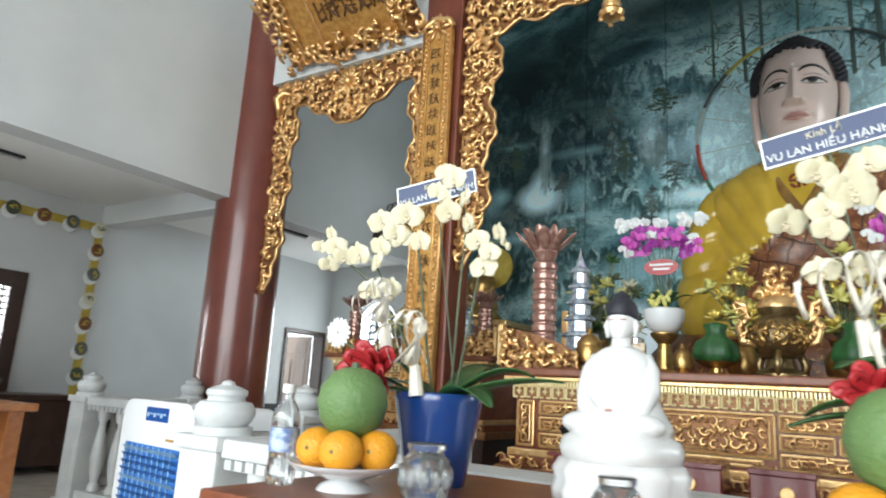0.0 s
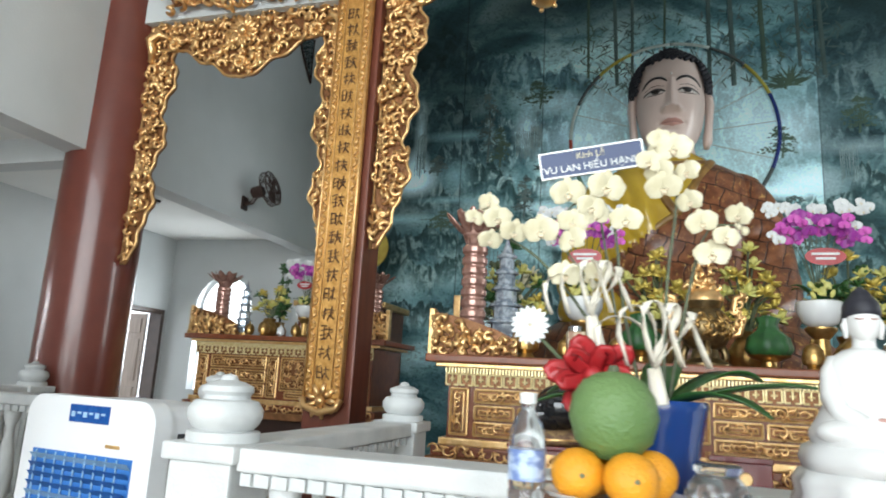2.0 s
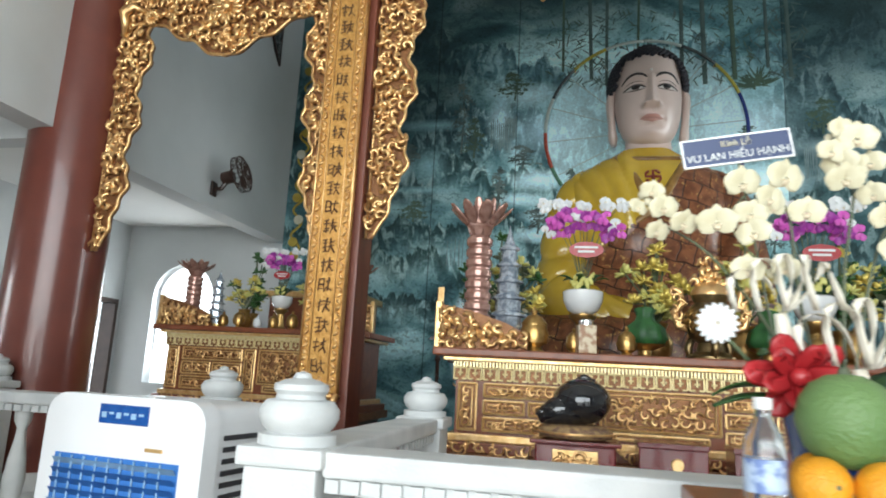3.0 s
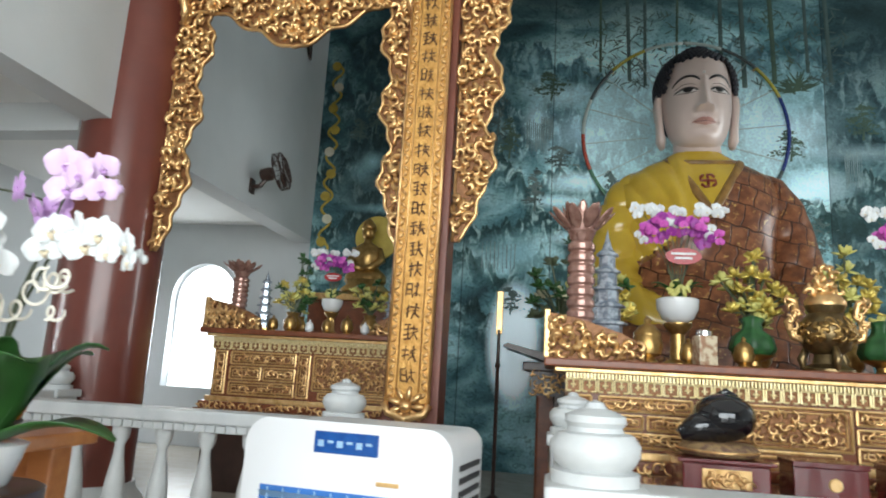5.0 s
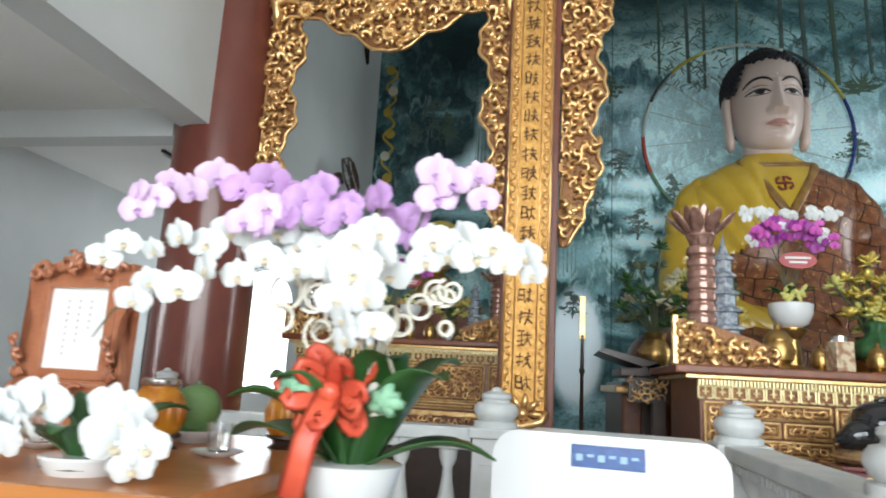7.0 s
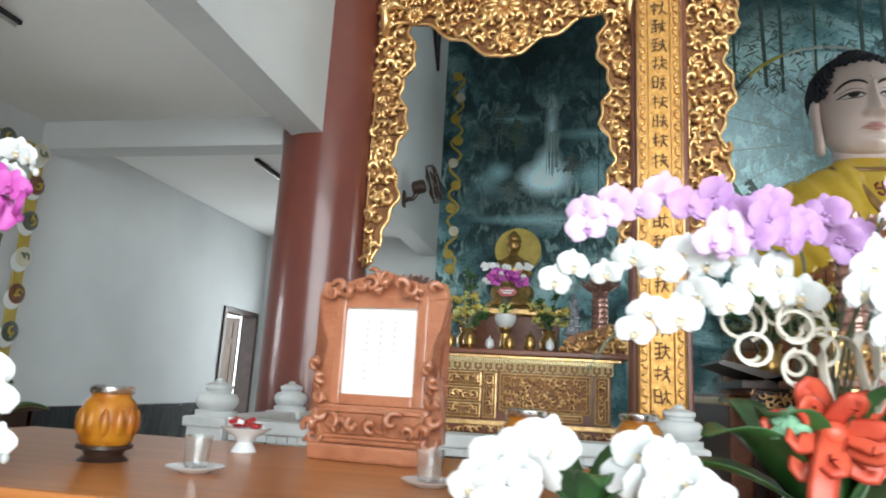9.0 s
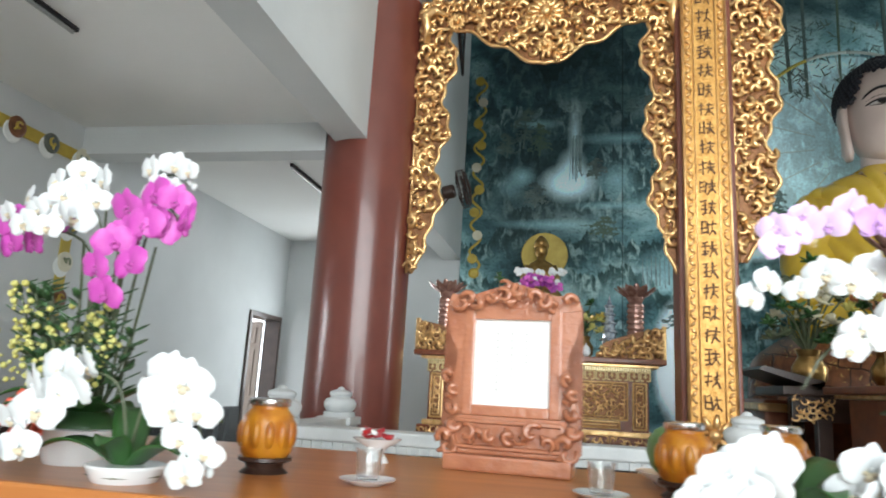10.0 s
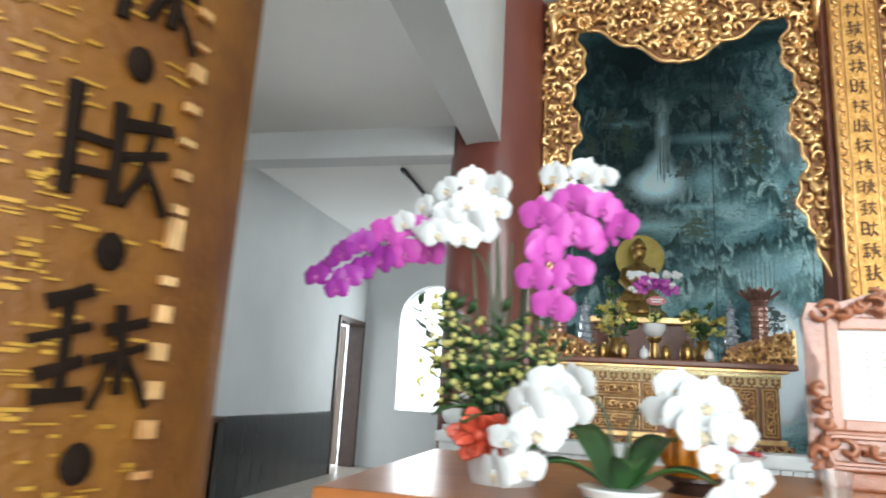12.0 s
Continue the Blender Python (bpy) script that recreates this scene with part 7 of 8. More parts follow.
def fruit_dish(at):
    d = thing("fruit_dish", "white fluted footed dish holding oranges", "dish", at, group="fruit dishes")
    part("bowl", lathe(bmesh.new(), [(0.06, 0), (0.05, 0.012), (0.03, 0.02), (0.06, 0.03), (0.115, 0.048), (0.12, 0.055), (0.11, 0.055), (0.05, 0.036), (0.0, 0.034)], 44, lobes=22, depth=0.02), POTWHITE, d, smooth=True)
    for i, (x, y) in enumerate(((-0.056, -0.035), (0.030, -0.055), (0.062, 0.022), (-0.03, 0.055))):
        o = thing("orange", "round ripe orange on a dish", "fruit", (at[0] + x, at[1] + y, at[2] + 0.04), group="oranges")
        part("fruit", ball(bmesh.new(), (0, 0, 0.043), 0.045, (1, 1, 0.95), 24, 16), ORANGE, o, smooth="all")
        part("navel", lathe(bmesh.new(), [(0.005, 0), (0.003, 0.002)], 8, (0.01, -0.0425, 0.045), tilt=Matrix.Rotation(radians(90), 4, "X")), STEM, o)
    pomelo((at[0], at[1] + 0.005, at[2] + 0.105), 0.077)


fruit_dish((-0.96, 1.14, TOP_E))
fruit_dish((0.03, 1.14, TOP_E))


def jar(at, s, label, fill=True):
    j = thing("glass_jar", label, "jar", at, group="jars")
    g = part("glass", lathe(bmesh.new(), [(0.05 * s, 0), (0.058 * s, 0.012 * s), (0.06 * s, 0.06 * s), (0.056 * s, 0.09 * s), (0.042 * s, 0.105 * s), (0.042 * s, 0.112 * s)], 32), AMBER if fill else GLASS, j, smooth=True)
    for i in range(12):
        a = 2 * math.pi * i / 12
        part("rib", ball(bmesh.new(), (0.056 * s * math.cos(a), 0.056 * s * math.sin(a), 0.05 * s), 0.012 * s, (1, 1, 2.6), 8, 6), AMBER if fill else GLASS, g, smooth="all")
    part("lid", lathe(bmesh.new(), [(0.045 * s, 0), (0.047 * s, 0.003 * s), (0.047 * s, 0.014 * s), (0.042 * s, 0.018 * s)], 28, (0, 0, 0.112 * s)), CHROME if fill else GLASS, j, "metal screw lid", smooth=True)
    return j


def riser(at, h):
    r = thing("jar_stand", "small round dark wooden stand", "stand", at, group="jar stands")
    part("top", lathe(bmesh.new(), [(0.05, h - 0.012), (0.06, h - 0.008), (0.06, h)], 24), DARKWOOD, r, smooth=True)
    part("foot", lathe(bmesh.new(), [(0.055, 0), (0.04, 0.012), (0.045, h - 0.012)], 24), DARKWOOD, r, smooth=True)


for x, y in ((-5.0, 1.26), (-4.06, 1.42), (-3.8, 1.62)):
    riser((x, y, TOP_W), 0.035)
    jar((x, y, TOP_W + 0.035), 1.0, "glass jar of amber preserve with a metal lid")
jar((-0.79, 1.19, TOP_E), 0.85, "small clear glass jar", False)
jar((-0.38, 1.16, TOP_E), 0.7, "small low clear glass jar", False)

bottle = thing("water_bottle", "clear plastic water bottle with a blue label", "bottle", (-1.10, 1.09, TOP_E))
part("body", lathe(bmesh.new(), [(0.028, 0), (0.031, 0.008), (0.031, 0.05), (0.029, 0.055), (0.031, 0.06), (0.031, 0.135), (0.027, 0.155), (0.013, 0.18), (0.0125, 0.195)], 28), GLASS, bottle, smooth=True)
part("label", lathe(bmesh.new(), [(0.0318, 0.068), (0.0318, 0.118)], 28), material("bottle_label", (0.45, 0.55, 0.70), 0.4, second=(0.15, 0.22, 0.45), scale=40, mix=0.15), bottle, "blue and white printed label", smooth=True)
part("cap", lathe(bmesh.new(), [(0.0145, 0.193), (0.015, 0.196), (0.015, 0.21), (0.013, 0.212)], 20), POTWHITE, bottle, smooth=True)

cup = thing("water_glass", "clear glass of water on a white saucer", "glass", (-4.735, 1.20, TOP_W))
part("saucer", lathe(bmesh.new(), [(0.03, 0), (0.035, 0.004), (0.058, 0.012), (0.06, 0.014), (0.034, 0.008), (0.0, 0.007)], 32), POTWHITE, cup, smooth=True)
part("tumbler", lathe(bmesh.new(), [(0.022, 0.012), (0.024, 0.014), (0.029, 0.075), (0.0275, 0.075), (0.0225, 0.018), (0.0, 0.018)], 28), GLASS, cup, smooth=True)
g2 = copy_thing(cup, pose(-4.25, 1.28, TOP_W))
g3 = copy_thing(cup, pose(-3.86, 1.36, TOP_W))

sweets = thing("sweet_dish", "white footed dish of red wrapped sweets", "dish", (-4.84, 1.62, TOP_W))
part("dish", lathe(bmesh.new(), [(0.035, 0), (0.03, 0.01), (0.02, 0.025), (0.03, 0.04), (0.065, 0.06), (0.068, 0.064), (0.03, 0.05), (0.0, 0.048)], 32), POTWHITE, sweets, smooth=True)
rng = random.Random(8)
for i in range(14):
    bm = bmesh.new()
    x, y = rng.uniform(-0.042, 0.042), rng.uniform(-0.04, 0.04)
    box(bm, -0.014, 0.014, -0.009, 0.009, -0.006, 0.006, 0.003)
    bmesh.ops.transform(bm, matrix=pose(x, y, 0.068 + 0.012 * (i > 7) + 0.004 * rng.random(), rng.uniform(-20, 20), rng.uniform(-20, 20), rng.uniform(0, 180)), verts=bm.verts)
    part("sweet", bm, RED if i % 3 else POTWHITE, sweets)
plate2 = thing("fruit_dish", "white dish with a single green pomelo", "dish", (-4.06, 1.60, TOP_W), group="fruit dishes")
part("bowl", lathe(bmesh.new(), [(0.04, 0), (0.05, 0.01), (0.09, 0.03), (0.092, 0.034), (0.05, 0.02), (0, 0.018)], 36), POTWHITE, plate2, smooth=True)
pomelo((-4.06, 1.60, TOP_W + 0.02), 0.066)


# ---------------------------------------------------------------- things on the altars
CRYSTAL = material("cut_crystal", (0.62, 0.68, 0.74), 0.12, 0.5, second=(0.30, 0.35, 0.42), scale=24, mix=0.2)
ROSEGLASS = material("brown_crystal", (0.48, 0.29, 0.24), 0.12, 0.4, second=(0.26, 0.13, 0.10), scale=20)
FOIL = material("gold_foil_flower", (0.80, 0.62, 0.15), 0.3, 0.4, second=(0.46, 0.36, 0.07), scale=20)


def candlestick(at, s, mat, group):
    c = thing("lotus_candlestick", "crystal column lamp with an open lotus on top", "candlestick", at, group=group)
    rows = []
    for i in range(9):
        z = 0.08 + i * 0.055
        rows += [(0.075, z), (0.088, z + 0.012), (0.088, z + 0.036), (0.075, z + 0.05)]
    part("base", lathe(bmesh.new(), [(0.13 * s, 0), (0.13 * s, 0.03 * s), (0.1 * s, 0.05 * s), (0.09 * s, 0.08 * s)], 20), BRONZE, c, smooth=True)
    part("column", lathe(bmesh.new(), [(r * s, z * s) for r, z in rows], 16), mat, c, smooth=True)
    lot = part("lotus_core", lathe(bmesh.new(), [(0.05 * s, 0.57 * s), (0.09 * s, 0.62 * s), (0.08 * s, 0.72 * s)], 16), mat, c, smooth=True)
    for ring, n, r, h in ((0, 7, 0.12, 0.2), (1, 9, 0.2, 0.15)):
        for i in range(n):
            a = 2 * math.pi * (i + 0.5 * ring) / n
            bm = bmesh.new()
            ball(bm, (0, 0, 0), 1, (0.042 * s, 0.010 * s, h * 0.55 * s), 8, 8)
            bmesh.ops.transform(bm, matrix=Matrix.Rotation(a, 4, "Z") @ Matrix.Translation((0, -r * 0.75 * s, (0.66 + 0.02 * ring) * s)) @ Matrix.Rotation(radians(20 + 32 * ring), 4, "X"), verts=bm.verts)
            part("petal", bm, mat, lot, smooth="all")
    return c


def tower(at, s, group):
    c = thing("crystal_tower", "tiered clear crystal pagoda ornament", "ornament", at, group=group)
    z = 0.0
    part("base", lathe(bmesh.new(), [(0.11 * s, 0), (0.11 * s, 0.04 * s)], 8), BRONZE, c)
    z = 0.04 * s
    for i in range(6):
        r, h = (0.115 - 0.012 * i) * s, 0.085 * s
        part("tier", lathe(bmesh.new(), [(r * 0.72, z), (r * 0.72, z + h * 0.6), (r, z + h * 0.68), (r * 0.96, z + h * 0.8), (r * 0.6, z + h)], 8), CRYSTAL, c)
        z += h
    part("spire", lathe(bmesh.new(), [(0.03 * s, z), (0.012 * s, z + 0.05 * s), (0.0, z + 0.11 * s)], 8), CRYSTAL, c)
    return c


def bouquet(at, s, mats, seed, label, group, spread=0.17, high=0.42):
    rng = random.Random(seed)
    b = thing("bouquet", label, "bouquet", at, group=group)
    part("vase", lathe(bmesh.new(), [(0.045 * s, 0), (0.07 * s, 0.04 * s), (0.075 * s, 0.09 * s), (0.045 * s, 0.14 * s), (0.055 * s, 0.17 * s)], 20), BRONZE, b, smooth=True)
    for k in range(26):
        a, r = rng.uniform(0, 6.28), spread * s * math.sqrt(rng.random())
        x, y, z = r * math.cos(a), r * math.sin(a) * 0.7, s * (0.2 + high * rng.random() * (1 - 0.5 * r / (spread * s)))
        st = part("stalk", tube(bmesh.new(), [(0, 0, 0.15 * s), (x * 0.5, y * 0.5, 0.15 * s + z * 0.4), (x, y, z)], 0.005 * s, 5), STEM, b)
        bm = bmesh.new()
        for i in range(10):
            m = Matrix.Translation((x, y, z)) @ Euler((rng.uniform(-1.4, 0.4), rng.uniform(-0.5, 0.5), i * 0.63)).to_matrix().to_4x4() @ Matrix.Translation((0, -0.024 * s, 0)) @ Matrix.Diagonal((0.017 * s, 0.03 * s, 0.005 * s, 1))
            ico(bm, 1, 1, m)
        part("bloom", bm, rng.choice(mats), st, smooth="all")
    return b


def bowl_orchid(at, seed, s=1.0, tag=True, group="altar orchids"):
    """White bowl of small magenta and white orchids with an oval tag."""
    rng = random.Random(seed)
    b = thing("bowl_orchid", "white bowl of magenta and white orchids with an oval tag", "plant", at, group=group)
    part("stand", lathe(bmesh.new(), [(0.12 * s, 0), (0.12 * s, 0.03 * s), (0.06 * s, 0.06 * s), (0.05 * s, 0.24 * s), (0.1 * s, 0.30 * s), (0.1 * s, 0.32 * s)], 20), BRONZE, b, smooth=True)
    z = 0.32 * s
    part("bowl", lathe(bmesh.new(), [(0.06 * s, z), (0.11 * s, z + 0.03 * s), (0.145 * s, z + 0.1 * s), (0.15 * s, z + 0.17 * s), (0.135 * s, z + 0.18 * s)], 30), POTWHITE, b, smooth=True)
    z += 0.17 * s
    for k in range(8):
        a = (k - 3.5) * 0.36
        reach, top = 0.27 * s * math.sin(a), z + s * (0.42 + 0.16 * math.cos(a))
        y = -0.05 * s * (k % 3)
        kinds = ["purple", "magenta"] if k % 3 else ["magenta", "white"]
        spray(b, [(0, 0, z), (reach * 0.35, 0, z + 0.3 * s), (reach * 0.75, y, top), (reach * 1.1, y - 0.05 * s, top - 0.02 * s)], kinds, 5, 0.55, rng, 0.95 * s, 0, 0.03)
    for k in range(5):
        a = (k - 2) * 0.55
        reach = 0.29 * s * math.sin(a)
        spray(b, [(0, 0, z), (reach * 0.4, 0, z + 0.4 * s), (reach, -0.02, z + 0.66 * s), (reach * 1.2, -0.05 * s, z + 0.64 * s)], ["white"], 6, 0.68, rng, 0.85 * s, 0, 0.03)
    for k in range(6):
        strap_leaf(b, (0, 0, z), k * 1.05 + 0.3, 0.2 * s, 0.06 * s, 0.13 * s, 0.02 * s)
    bm = bmesh.new()
    for i in range(14):
        m = Matrix.Translation((rng.uniform(-0.08, 0.08) * s, -0.1 * s, z + rng.uniform(0.02, 0.13) * s)) @ Matrix.Rotation(rng.uniform(0, 3), 4, "Y") @ Matrix.Diagonal((0.035 * s, 0.012 * s, 0.018 * s, 1))
        ico(bm, 1, 1, m)
    part("pale_bloom", bm, YELLOWF, b, smooth="all")
    if tag:
        t = part("tag", lathe(bmesh.new(), [(0.125 * s, -0.003), (0.125 * s, 0.003)], 28, (0, 0, 0)), RED, b, "red oval tag with white lines")
        t.data.transform(Matrix.Translation((0.02, -0.14 * s, z + 0.30 * s)) @ Matrix.Diagonal((1, 1, 0.48, 1)) @ Matrix.Rotation(radians(90), 4, "X"))
        for i, (w, dz) in enumerate(((0.085, 0.018), (0.06, -0.014))):
            part("printed_bar", box(bmesh.new(), 0.02 - w * s, 0.02 + w * s, -0.14 * s - 0.005, -0.14 * s - 0.002, z + 0.30 * s + dz * s - 0.008 * s, z + 0.30 * s + dz * s + 0.008 * s), WHITEP, t)
    return b


MAIN, SIDE = 1.40, 1.60
for x in (-2.12, 1.12):
    candlestick((x, 4.72, MAIN), 1.22, ROSEGLASS, "candlesticks").scale = (0.92, 0.92, 1.2)
    tower((x + (0.2 if x < 0 else -0.2), 4.95, MAIN), 1.5, "crystal towers")
for x, k in ((-1.36, 1), (0.33, 2)):
    bowl_orchid((x, 5.3, MAIN), k, 1.06)
for x, k in ((-1.95, 3), (0.55, 4), (0.95, 7)):
    bouquet((x, 5.42, MAIN), 1.7, [FOIL, YELLOWF, LEAF], k, "tall bouquet of yellow foil flowers in a bronze vase", "bouquets", 0.15, 0.38)
for x, k in ((-0.80, 17), (-0.16, 18)):
    bouquet((x, 5.36, MAIN), 1.75, [FOIL, FOIL, YELLOWF], k, "bunch of gold foil flowers behind the incense burner", "bouquets", 0.15, 0.36)
bouquet((-2.2, 6.4, 1.41), 2.0, [LEAF, CREAMP, STEM], 9, "spray of dried green and cream blooms in a bronze vase", "bouquets", 0.16, 0.42)


def lidded_jar(at, s, mat, label):
    j = thing("offering_jar", label, "jar", at, group="offering jars")
    part("body", lathe(bmesh.new(), [(0.06 * s, 0), (0.05 * s, 0.015 * s), (0.04 * s, 0.03 * s), (0.075 * s, 0.05 * s), (0.085 * s, 0.1 * s), (0.07 * s, 0.15 * s)], 24), mat, j, smooth=True)
    part("lid", lathe(bmesh.new(), [(0.075 * s, 0.15 * s), (0.075 * s, 0.16 * s), (0.045 * s, 0.2 * s), (0.015 * s, 0.215 * s), (0.02 * s, 0.235 * s), (0.0, 0.26 * s)], 24), mat, j, smooth=True)
    return j


lidded_jar((-1.69, 4.55, MAIN), 1.2, BRONZE, "lidded gilt bronze offering jar")
lidded_jar((-1.42, 4.6, MAIN), 0.7, BRONZE, "small lidded bronze offering jar")
lidded_jar((-1.07, 4.62, MAIN), 0.8, BRONZE, "small lidded gilt bronze cup")
lidded_jar((0.12, 4.62, MAIN), 0.8, BRONZE, "small lidded gilt bronze cup")
caddy = thing("tea_canister", "square cream canister with a grey lid", "canister", (-1.34, 4.5, MAIN), 12)
part("body", box(bmesh.new(), -0.06, 0.06, -0.06, 0.06, 0, 0.19, 0.01), material("printed_cream", (0.62, 0.52, 0.36), 0.4, second=(0.34, 0.18, 0.1), scale=22, mix=0.2), caddy)
part("lid", lathe(bmesh.new(), [(0.05, 0.19), (0.05, 0.22), (0.02, 0.235)], 20), CHROME, caddy, smooth=True)
GREENCLOTH = material("green_wrapped_offering", (0.03, 0.12, 0.03), 0.5, second=(0.015, 0.06, 0.02), scale=14)
for x in (-0.92, -0.08):
    o = thing("leaf_offering", "green leaf-wrapped offering on a bronze dish", "offering", (x, 4.95, MAIN), group="leaf offerings")
    part("dish", lathe(bmesh.new(), [(0.08, 0), (0.05, 0.03), (0.05, 0.06), (0.14, 0.1), (0.145, 0.105)], 24), BRONZE, o, smooth=True)
    part("wrapping", lathe(bmesh.new(), [(0.12, 0.1), (0.15, 0.15), (0.13, 0.23), (0.07, 0.28), (0.06, 0.32), (0.08, 0.36), (0.02, 0.38)], 28, lobes=7, depth=0.08), GREENCLOTH, o, smooth="all")
gj = jar((0.62, 4.6, MAIN), 2.0, "clear glass offering jar with a lid", False)
dish3 = lidded_jar((0.36, 4.66, MAIN), 1.0, BRONZE, "lidded gilt bronze offering dish")

# incense burner with dragon handles
urn = thing("incense_burner", "dark bronze incense burner with gilt dragon handles and lid", "incense burner", (-0.5, 4.78, MAIN))
DARKBRONZE = material("dark_bronze", (0.26, 0.18, 0.08), 0.3, 0.8, second=(0.11, 0.075, 0.035), scale=16)
part("belly", lathe(bmesh.new(), [(0.1, 0.14), (0.17, 0.18), (0.215, 0.28), (0.21, 0.36), (0.16, 0.43), (0.13, 0.46), (0.15, 0.5), (0.155, 0.52)], 32), DARKBRONZE, urn, smooth=True)
part("foot_ring", lathe(bmesh.new(), [(0.2, 0), (0.2, 0.03), (0.12, 0.07), (0.1, 0.14)], 28), DARKBRONZE, urn, smooth=True)
part("lid", lathe(bmesh.new(), [(0.16, 0.52), (0.16, 0.55), (0.12, 0.6), (0.05, 0.63), (0.04, 0.68)], 28), GOLD, urn, smooth=True)
for i in range(3):
    a = 2 * math.pi * i / 3 - 1.57
    part("leg", tube(bmesh.new(), [(0.15 * math.cos(a), 0.15 * math.sin(a), 0.2), (0.2 * math.cos(a), 0.2 * math.sin(a), 0.1), (0.17 * math.cos(a), 0.17 * math.sin(a), 0.0)], [0.03, 0.035, 0.025], 8), DARKBRONZE, urn, smooth="all")
for s in (-1, 1):
    bm = tube(bmesh.new(), [(s * 0.16, 0, 0.24), (s * 0.27, -0.02, 0.27), (s * 0.30, 0.0, 0.38), (s * 0.23, 0.0, 0.45), (s * 0.25, -0.02, 0.55), (s * 0.33, -0.04, 0.57)], [0.025, 0.03, 0.035, 0.03, 0.03, 0.02], 8)
    for t in range(6):
        scroll(bm, s * (0.24 + 0.03 * (t % 3)), 0.3 + 0.05 * t, -0.03, 0.04, t, s, 0.009)
    part("dragon_handle", bm, GOLD, urn, smooth="all")
crown = part("lid_dragon", carving(lambda x, z: abs(x) < 0.13 - 0.25 * (z - 0.62), -0.15, 0.15, 0.6, 0.85, 0.0, 88, 0.06, 0.013), GOLD, urn, smooth="all")
bm = carving(lambda x, z: True, -0.30, 0.30, 0.21, 0.40, 0.0, 89, 0.06, 0.010)      # cloud scrolls cast round the belly
for v in bm.verts:
    a, r = v.co.x / 0.2, 0.212 - 0.05 * ((v.co.z - 0.31) / 0.1) ** 2 - 0.5 * v.co.y
    v.co.x, v.co.y = r * math.sin(a), -r * math.cos(a)
part("belly_relief", bm, BRONZE, urn, "gilt cloud scrolls in relief", smooth="all")
urn.scale = (0.80, 0.80, 0.86)

# wooden fish drum on a cushion, with a red stand and boxes in front of the altar
low_table = thing("low_table", "long dark red lacquered low table before the altar", "table", (-0.9, 3.55, 0))
part("table_top", box(bmesh.new(), -1.0, 2.2, 0.12, 0.68, 0.66, 0.72, 0.01), LACQUER, low_table)
part("front", box(bmesh.new(), -0.95, 2.15, 0.16, 0.19, 0.2, 0.66), LACQUER, low_table)
for x in (-0.95, 2.05):
    for y in (0.16, 0.56):
        part("leg", box(bmesh.new(), x, x + 0.09, y, y + 0.09, 0, 0.66, 0.01), LACQUER, low_table)


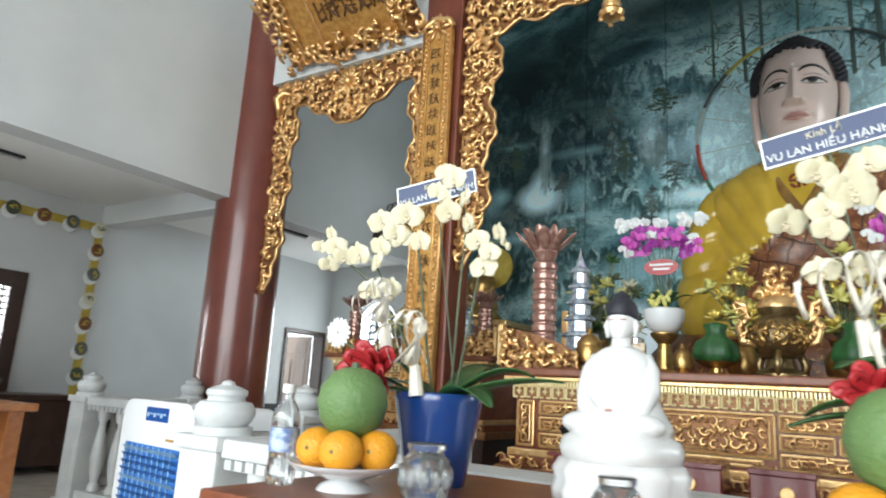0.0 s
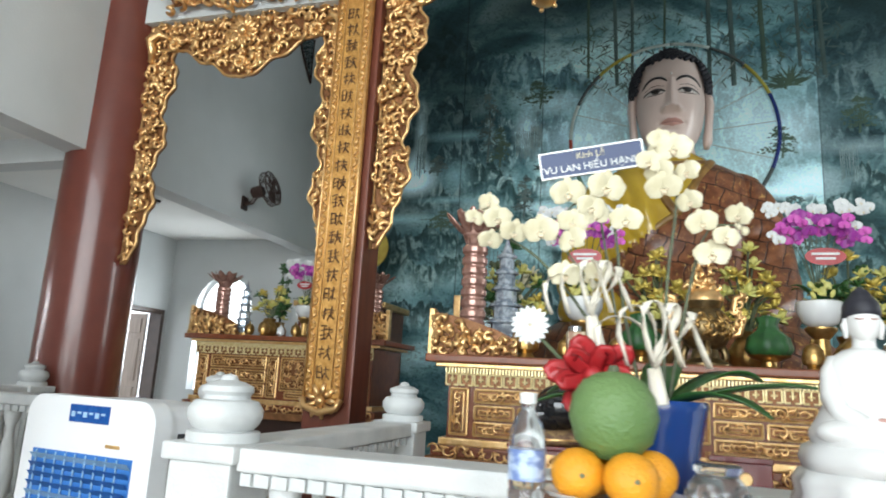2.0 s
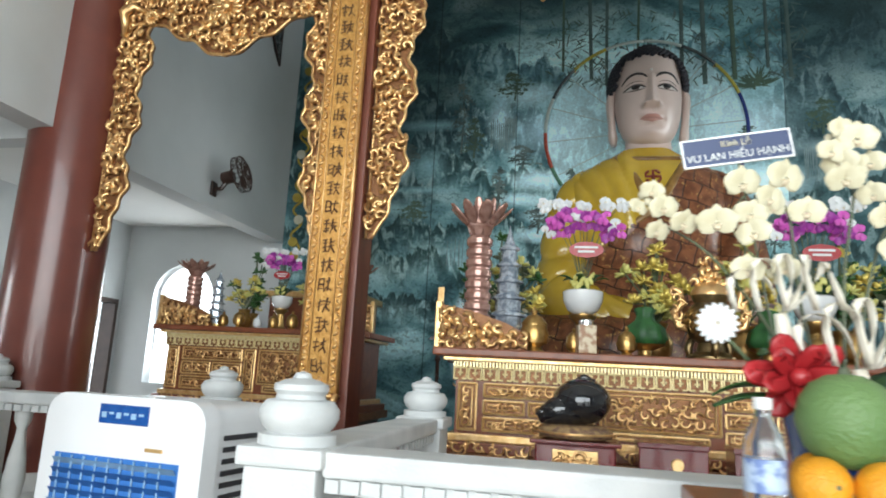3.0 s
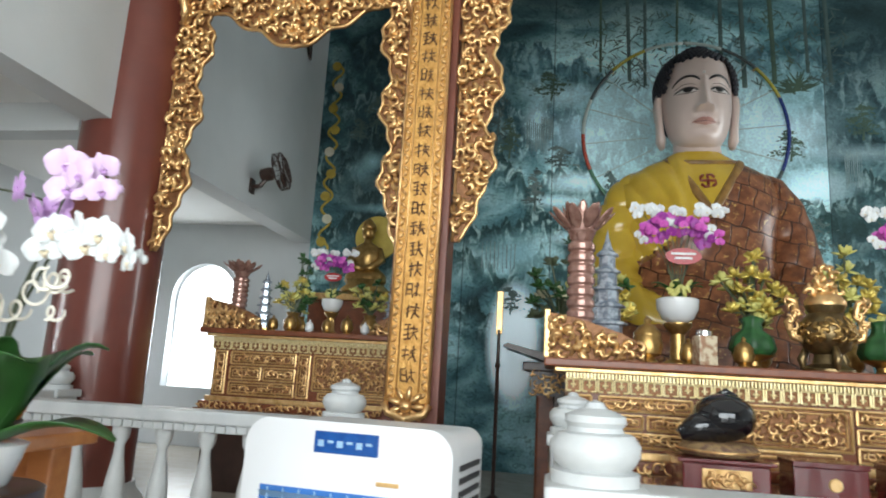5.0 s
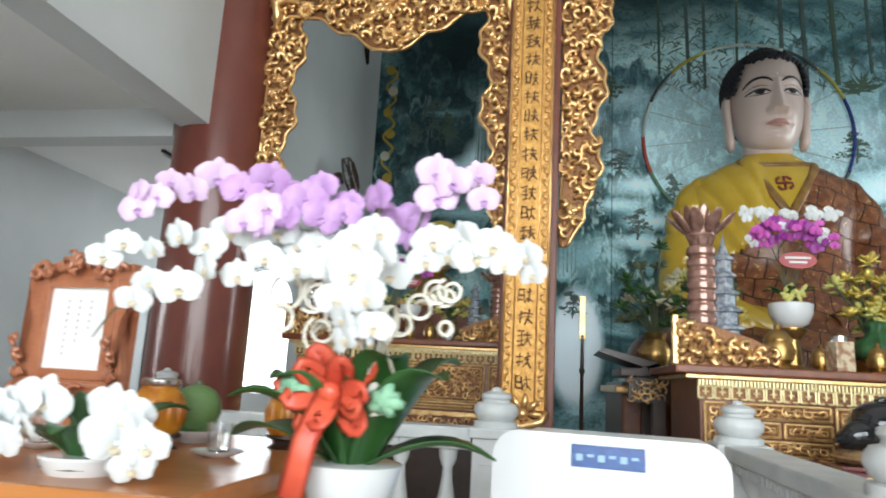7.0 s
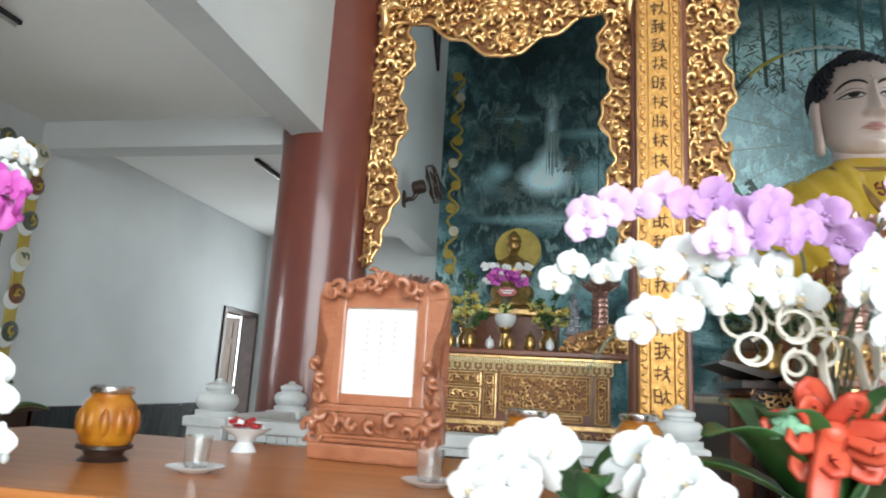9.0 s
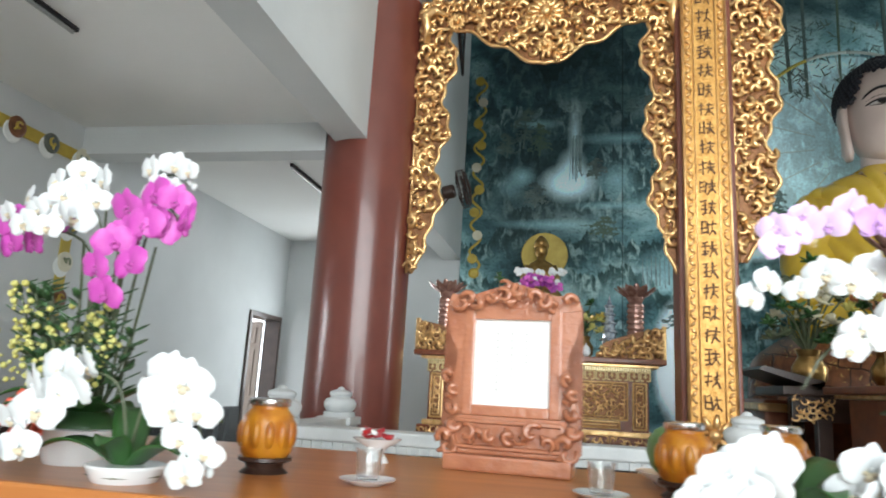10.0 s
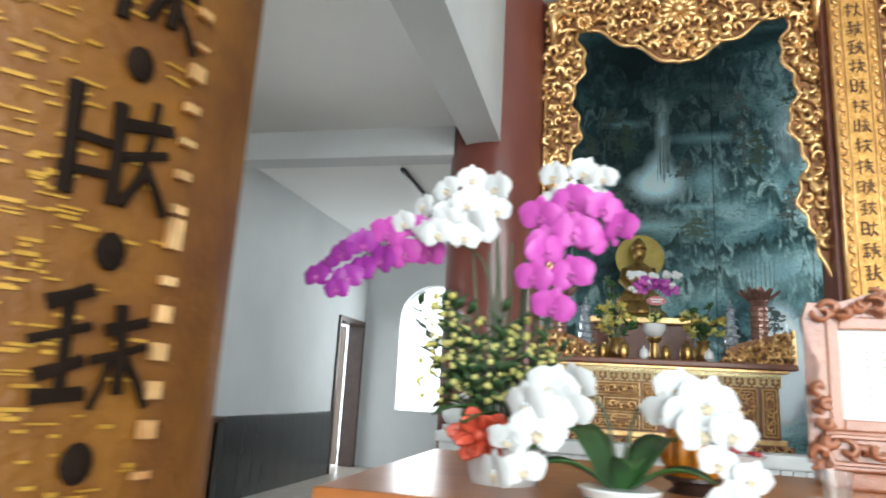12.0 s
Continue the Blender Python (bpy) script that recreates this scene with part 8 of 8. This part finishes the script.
def fish_drum(at, s, turn):
    st = thing("drum_stand", "dark red lacquered drum stand with gilt panels", "stand", at, turn, "drum stands")
    part("body", box(bmesh.new(), -0.25 * s, 0.25 * s, -0.2 * s, 0.2 * s, 0, 0.17 * s, 0.012), LACQUER, st)
    part("top", box(bmesh.new(), -0.28 * s, 0.28 * s, -0.23 * s, 0.23 * s, 0.17 * s, 0.195 * s, 0.008), LACQUER, st)
    part("gilt_panel", box(bmesh.new(), -0.14 * s, 0.14 * s, -0.212 * s, -0.2 * s, 0.03 * s, 0.14 * s, 0.004), GOLDWOOD, st)
    part("relief", carving(lambda x, z: True, -0.12 * s, 0.12 * s, 0.045 * s, 0.125 * s, -0.213 * s, 5, 0.045, 0.006), GOLD, st, smooth="all")
    cu = thing("cushion", "round patterned brocade cushion", "cushion", (at[0], at[1], at[2] + 0.195 * s), 0, "cushions")
    part("pad", lathe(bmesh.new(), [(0.18 * s, 0), (0.235 * s, 0.02 * s), (0.24 * s, 0.05 * s), (0.2 * s, 0.085 * s), (0.0, 0.095 * s)], 32), material("gold_brocade_cloth", (0.34, 0.22, 0.10), 0.5, second=(0.15, 0.08, 0.05), scale=25, mix=0.2), cu, smooth="all")
    part("piping", tube(bmesh.new(), [(0.24 * s * math.cos(a), 0.24 * s * math.sin(a), 0.04 * s) for a in [2 * math.pi * i / 32 for i in range(33)]], 0.008 * s, 6), GOLD, cu)
    fish = thing("fish_drum", "glossy black wooden fish drum on a cushion", "drum", (at[0], at[1], at[2] + 0.29 * s), turn, "fish drums")
    BLACK = bpy.data.materials.get("black_lacquer") or material("black_lacquer", (0.008, 0.008, 0.010), 0.08, second=(0.012, 0.012, 0.014), coat=0.6)
    bm = bmesh.new()
    ball(bm, (0.04 * s, 0, 0.145 * s), 0.19 * s, (1.0, 0.9, 0.78), 32, 22)
    tube(bm, [(0.0, -0.03 * s, 0.1 * s), (-0.15 * s, -0.05 * s, 0.07 * s), (-0.24 * s, -0.07 * s, 0.03 * s)], [0.12 * s, 0.085 * s, 0.04 * s], 18)
    part("drum_body", bm, BLACK, fish, smooth="all")
    part("handle", tube(bmesh.new(), [(0.0, 0, 0.27 * s), (0.05 * s, 0, 0.305 * s), (0.12 * s, 0, 0.27 * s)], 0.02 * s, 8), BLACK, fish, smooth="all")
    part("slot", box(bmesh.new(), -0.255 * s, -0.06 * s, -0.075 * s, -0.03 * s, 0.045 * s, 0.055 * s), GREYSLOT, fish)


fish_drum((-1.40, 3.95, 0.72), 0.88, 0)
fish_drum((0.55, 3.95, 0.72), 0.95, 180)
for x, w in ((-0.88, 0.36), (-0.42, 0.3)):
    bx = thing("lacquer_box", "dark red lacquered box with a round emblem", "box", (x, 3.93, 0.72), group="lacquer boxes")
    part("body", box(bmesh.new(), -w / 2, w / 2, -0.12, 0.12, 0, 0.16, 0.008), LACQUER, bx)
    part("lid", box(bmesh.new(), -w / 2 - 0.006, w / 2 + 0.006, -0.126, 0.126, 0.16, 0.19, 0.006), LACQUER, bx)
    part("emblem", lathe(bmesh.new(), [(0.035, -0.003), (0.03, 0.004)], 20, (0.02, -0.123, 0.08), tilt=Matrix.Rotation(radians(90), 4, "X")), GOLDWOOD, bx)

# things on the side altar
for x in (-5.62, -3.7):
    candlestick((x, 6.62, SIDE), 0.98, ROSEGLASS, "side candlesticks")
    tower((x + (0.27 if x < -4.6 else -0.25), 6.68, SIDE), 1.0, "side crystal towers")
for x, k in ((-5.05, 11), (-4.2, 12)):
    bouquet((x, 6.75, SIDE), 1.3, [FOIL, YELLOWF, LEAF], k, "bouquet of yellow foil flowers in a bronze vase", "side bouquets", 0.16, 0.34)
lily = bouquet((-5.1, 7.05, SIDE), 1.2, [LEAF, YELLOWF], 14, "tall green lily stems in a bronze vase", "side bouquets", 0.06, 0.75)
b3 = bowl_orchid((-4.66, 6.85, SIDE), 15, 0.78)
for i in range(8):
    lidded_jar((-5.38 + i * 0.2, 6.52 + 0.03 * (i % 2), SIDE), 0.55 + 0.12 * (i % 3), BRONZE if i % 3 else POTWHITE, "small lidded bronze offering cup" if i % 3 else "small lidded white porcelain cup")
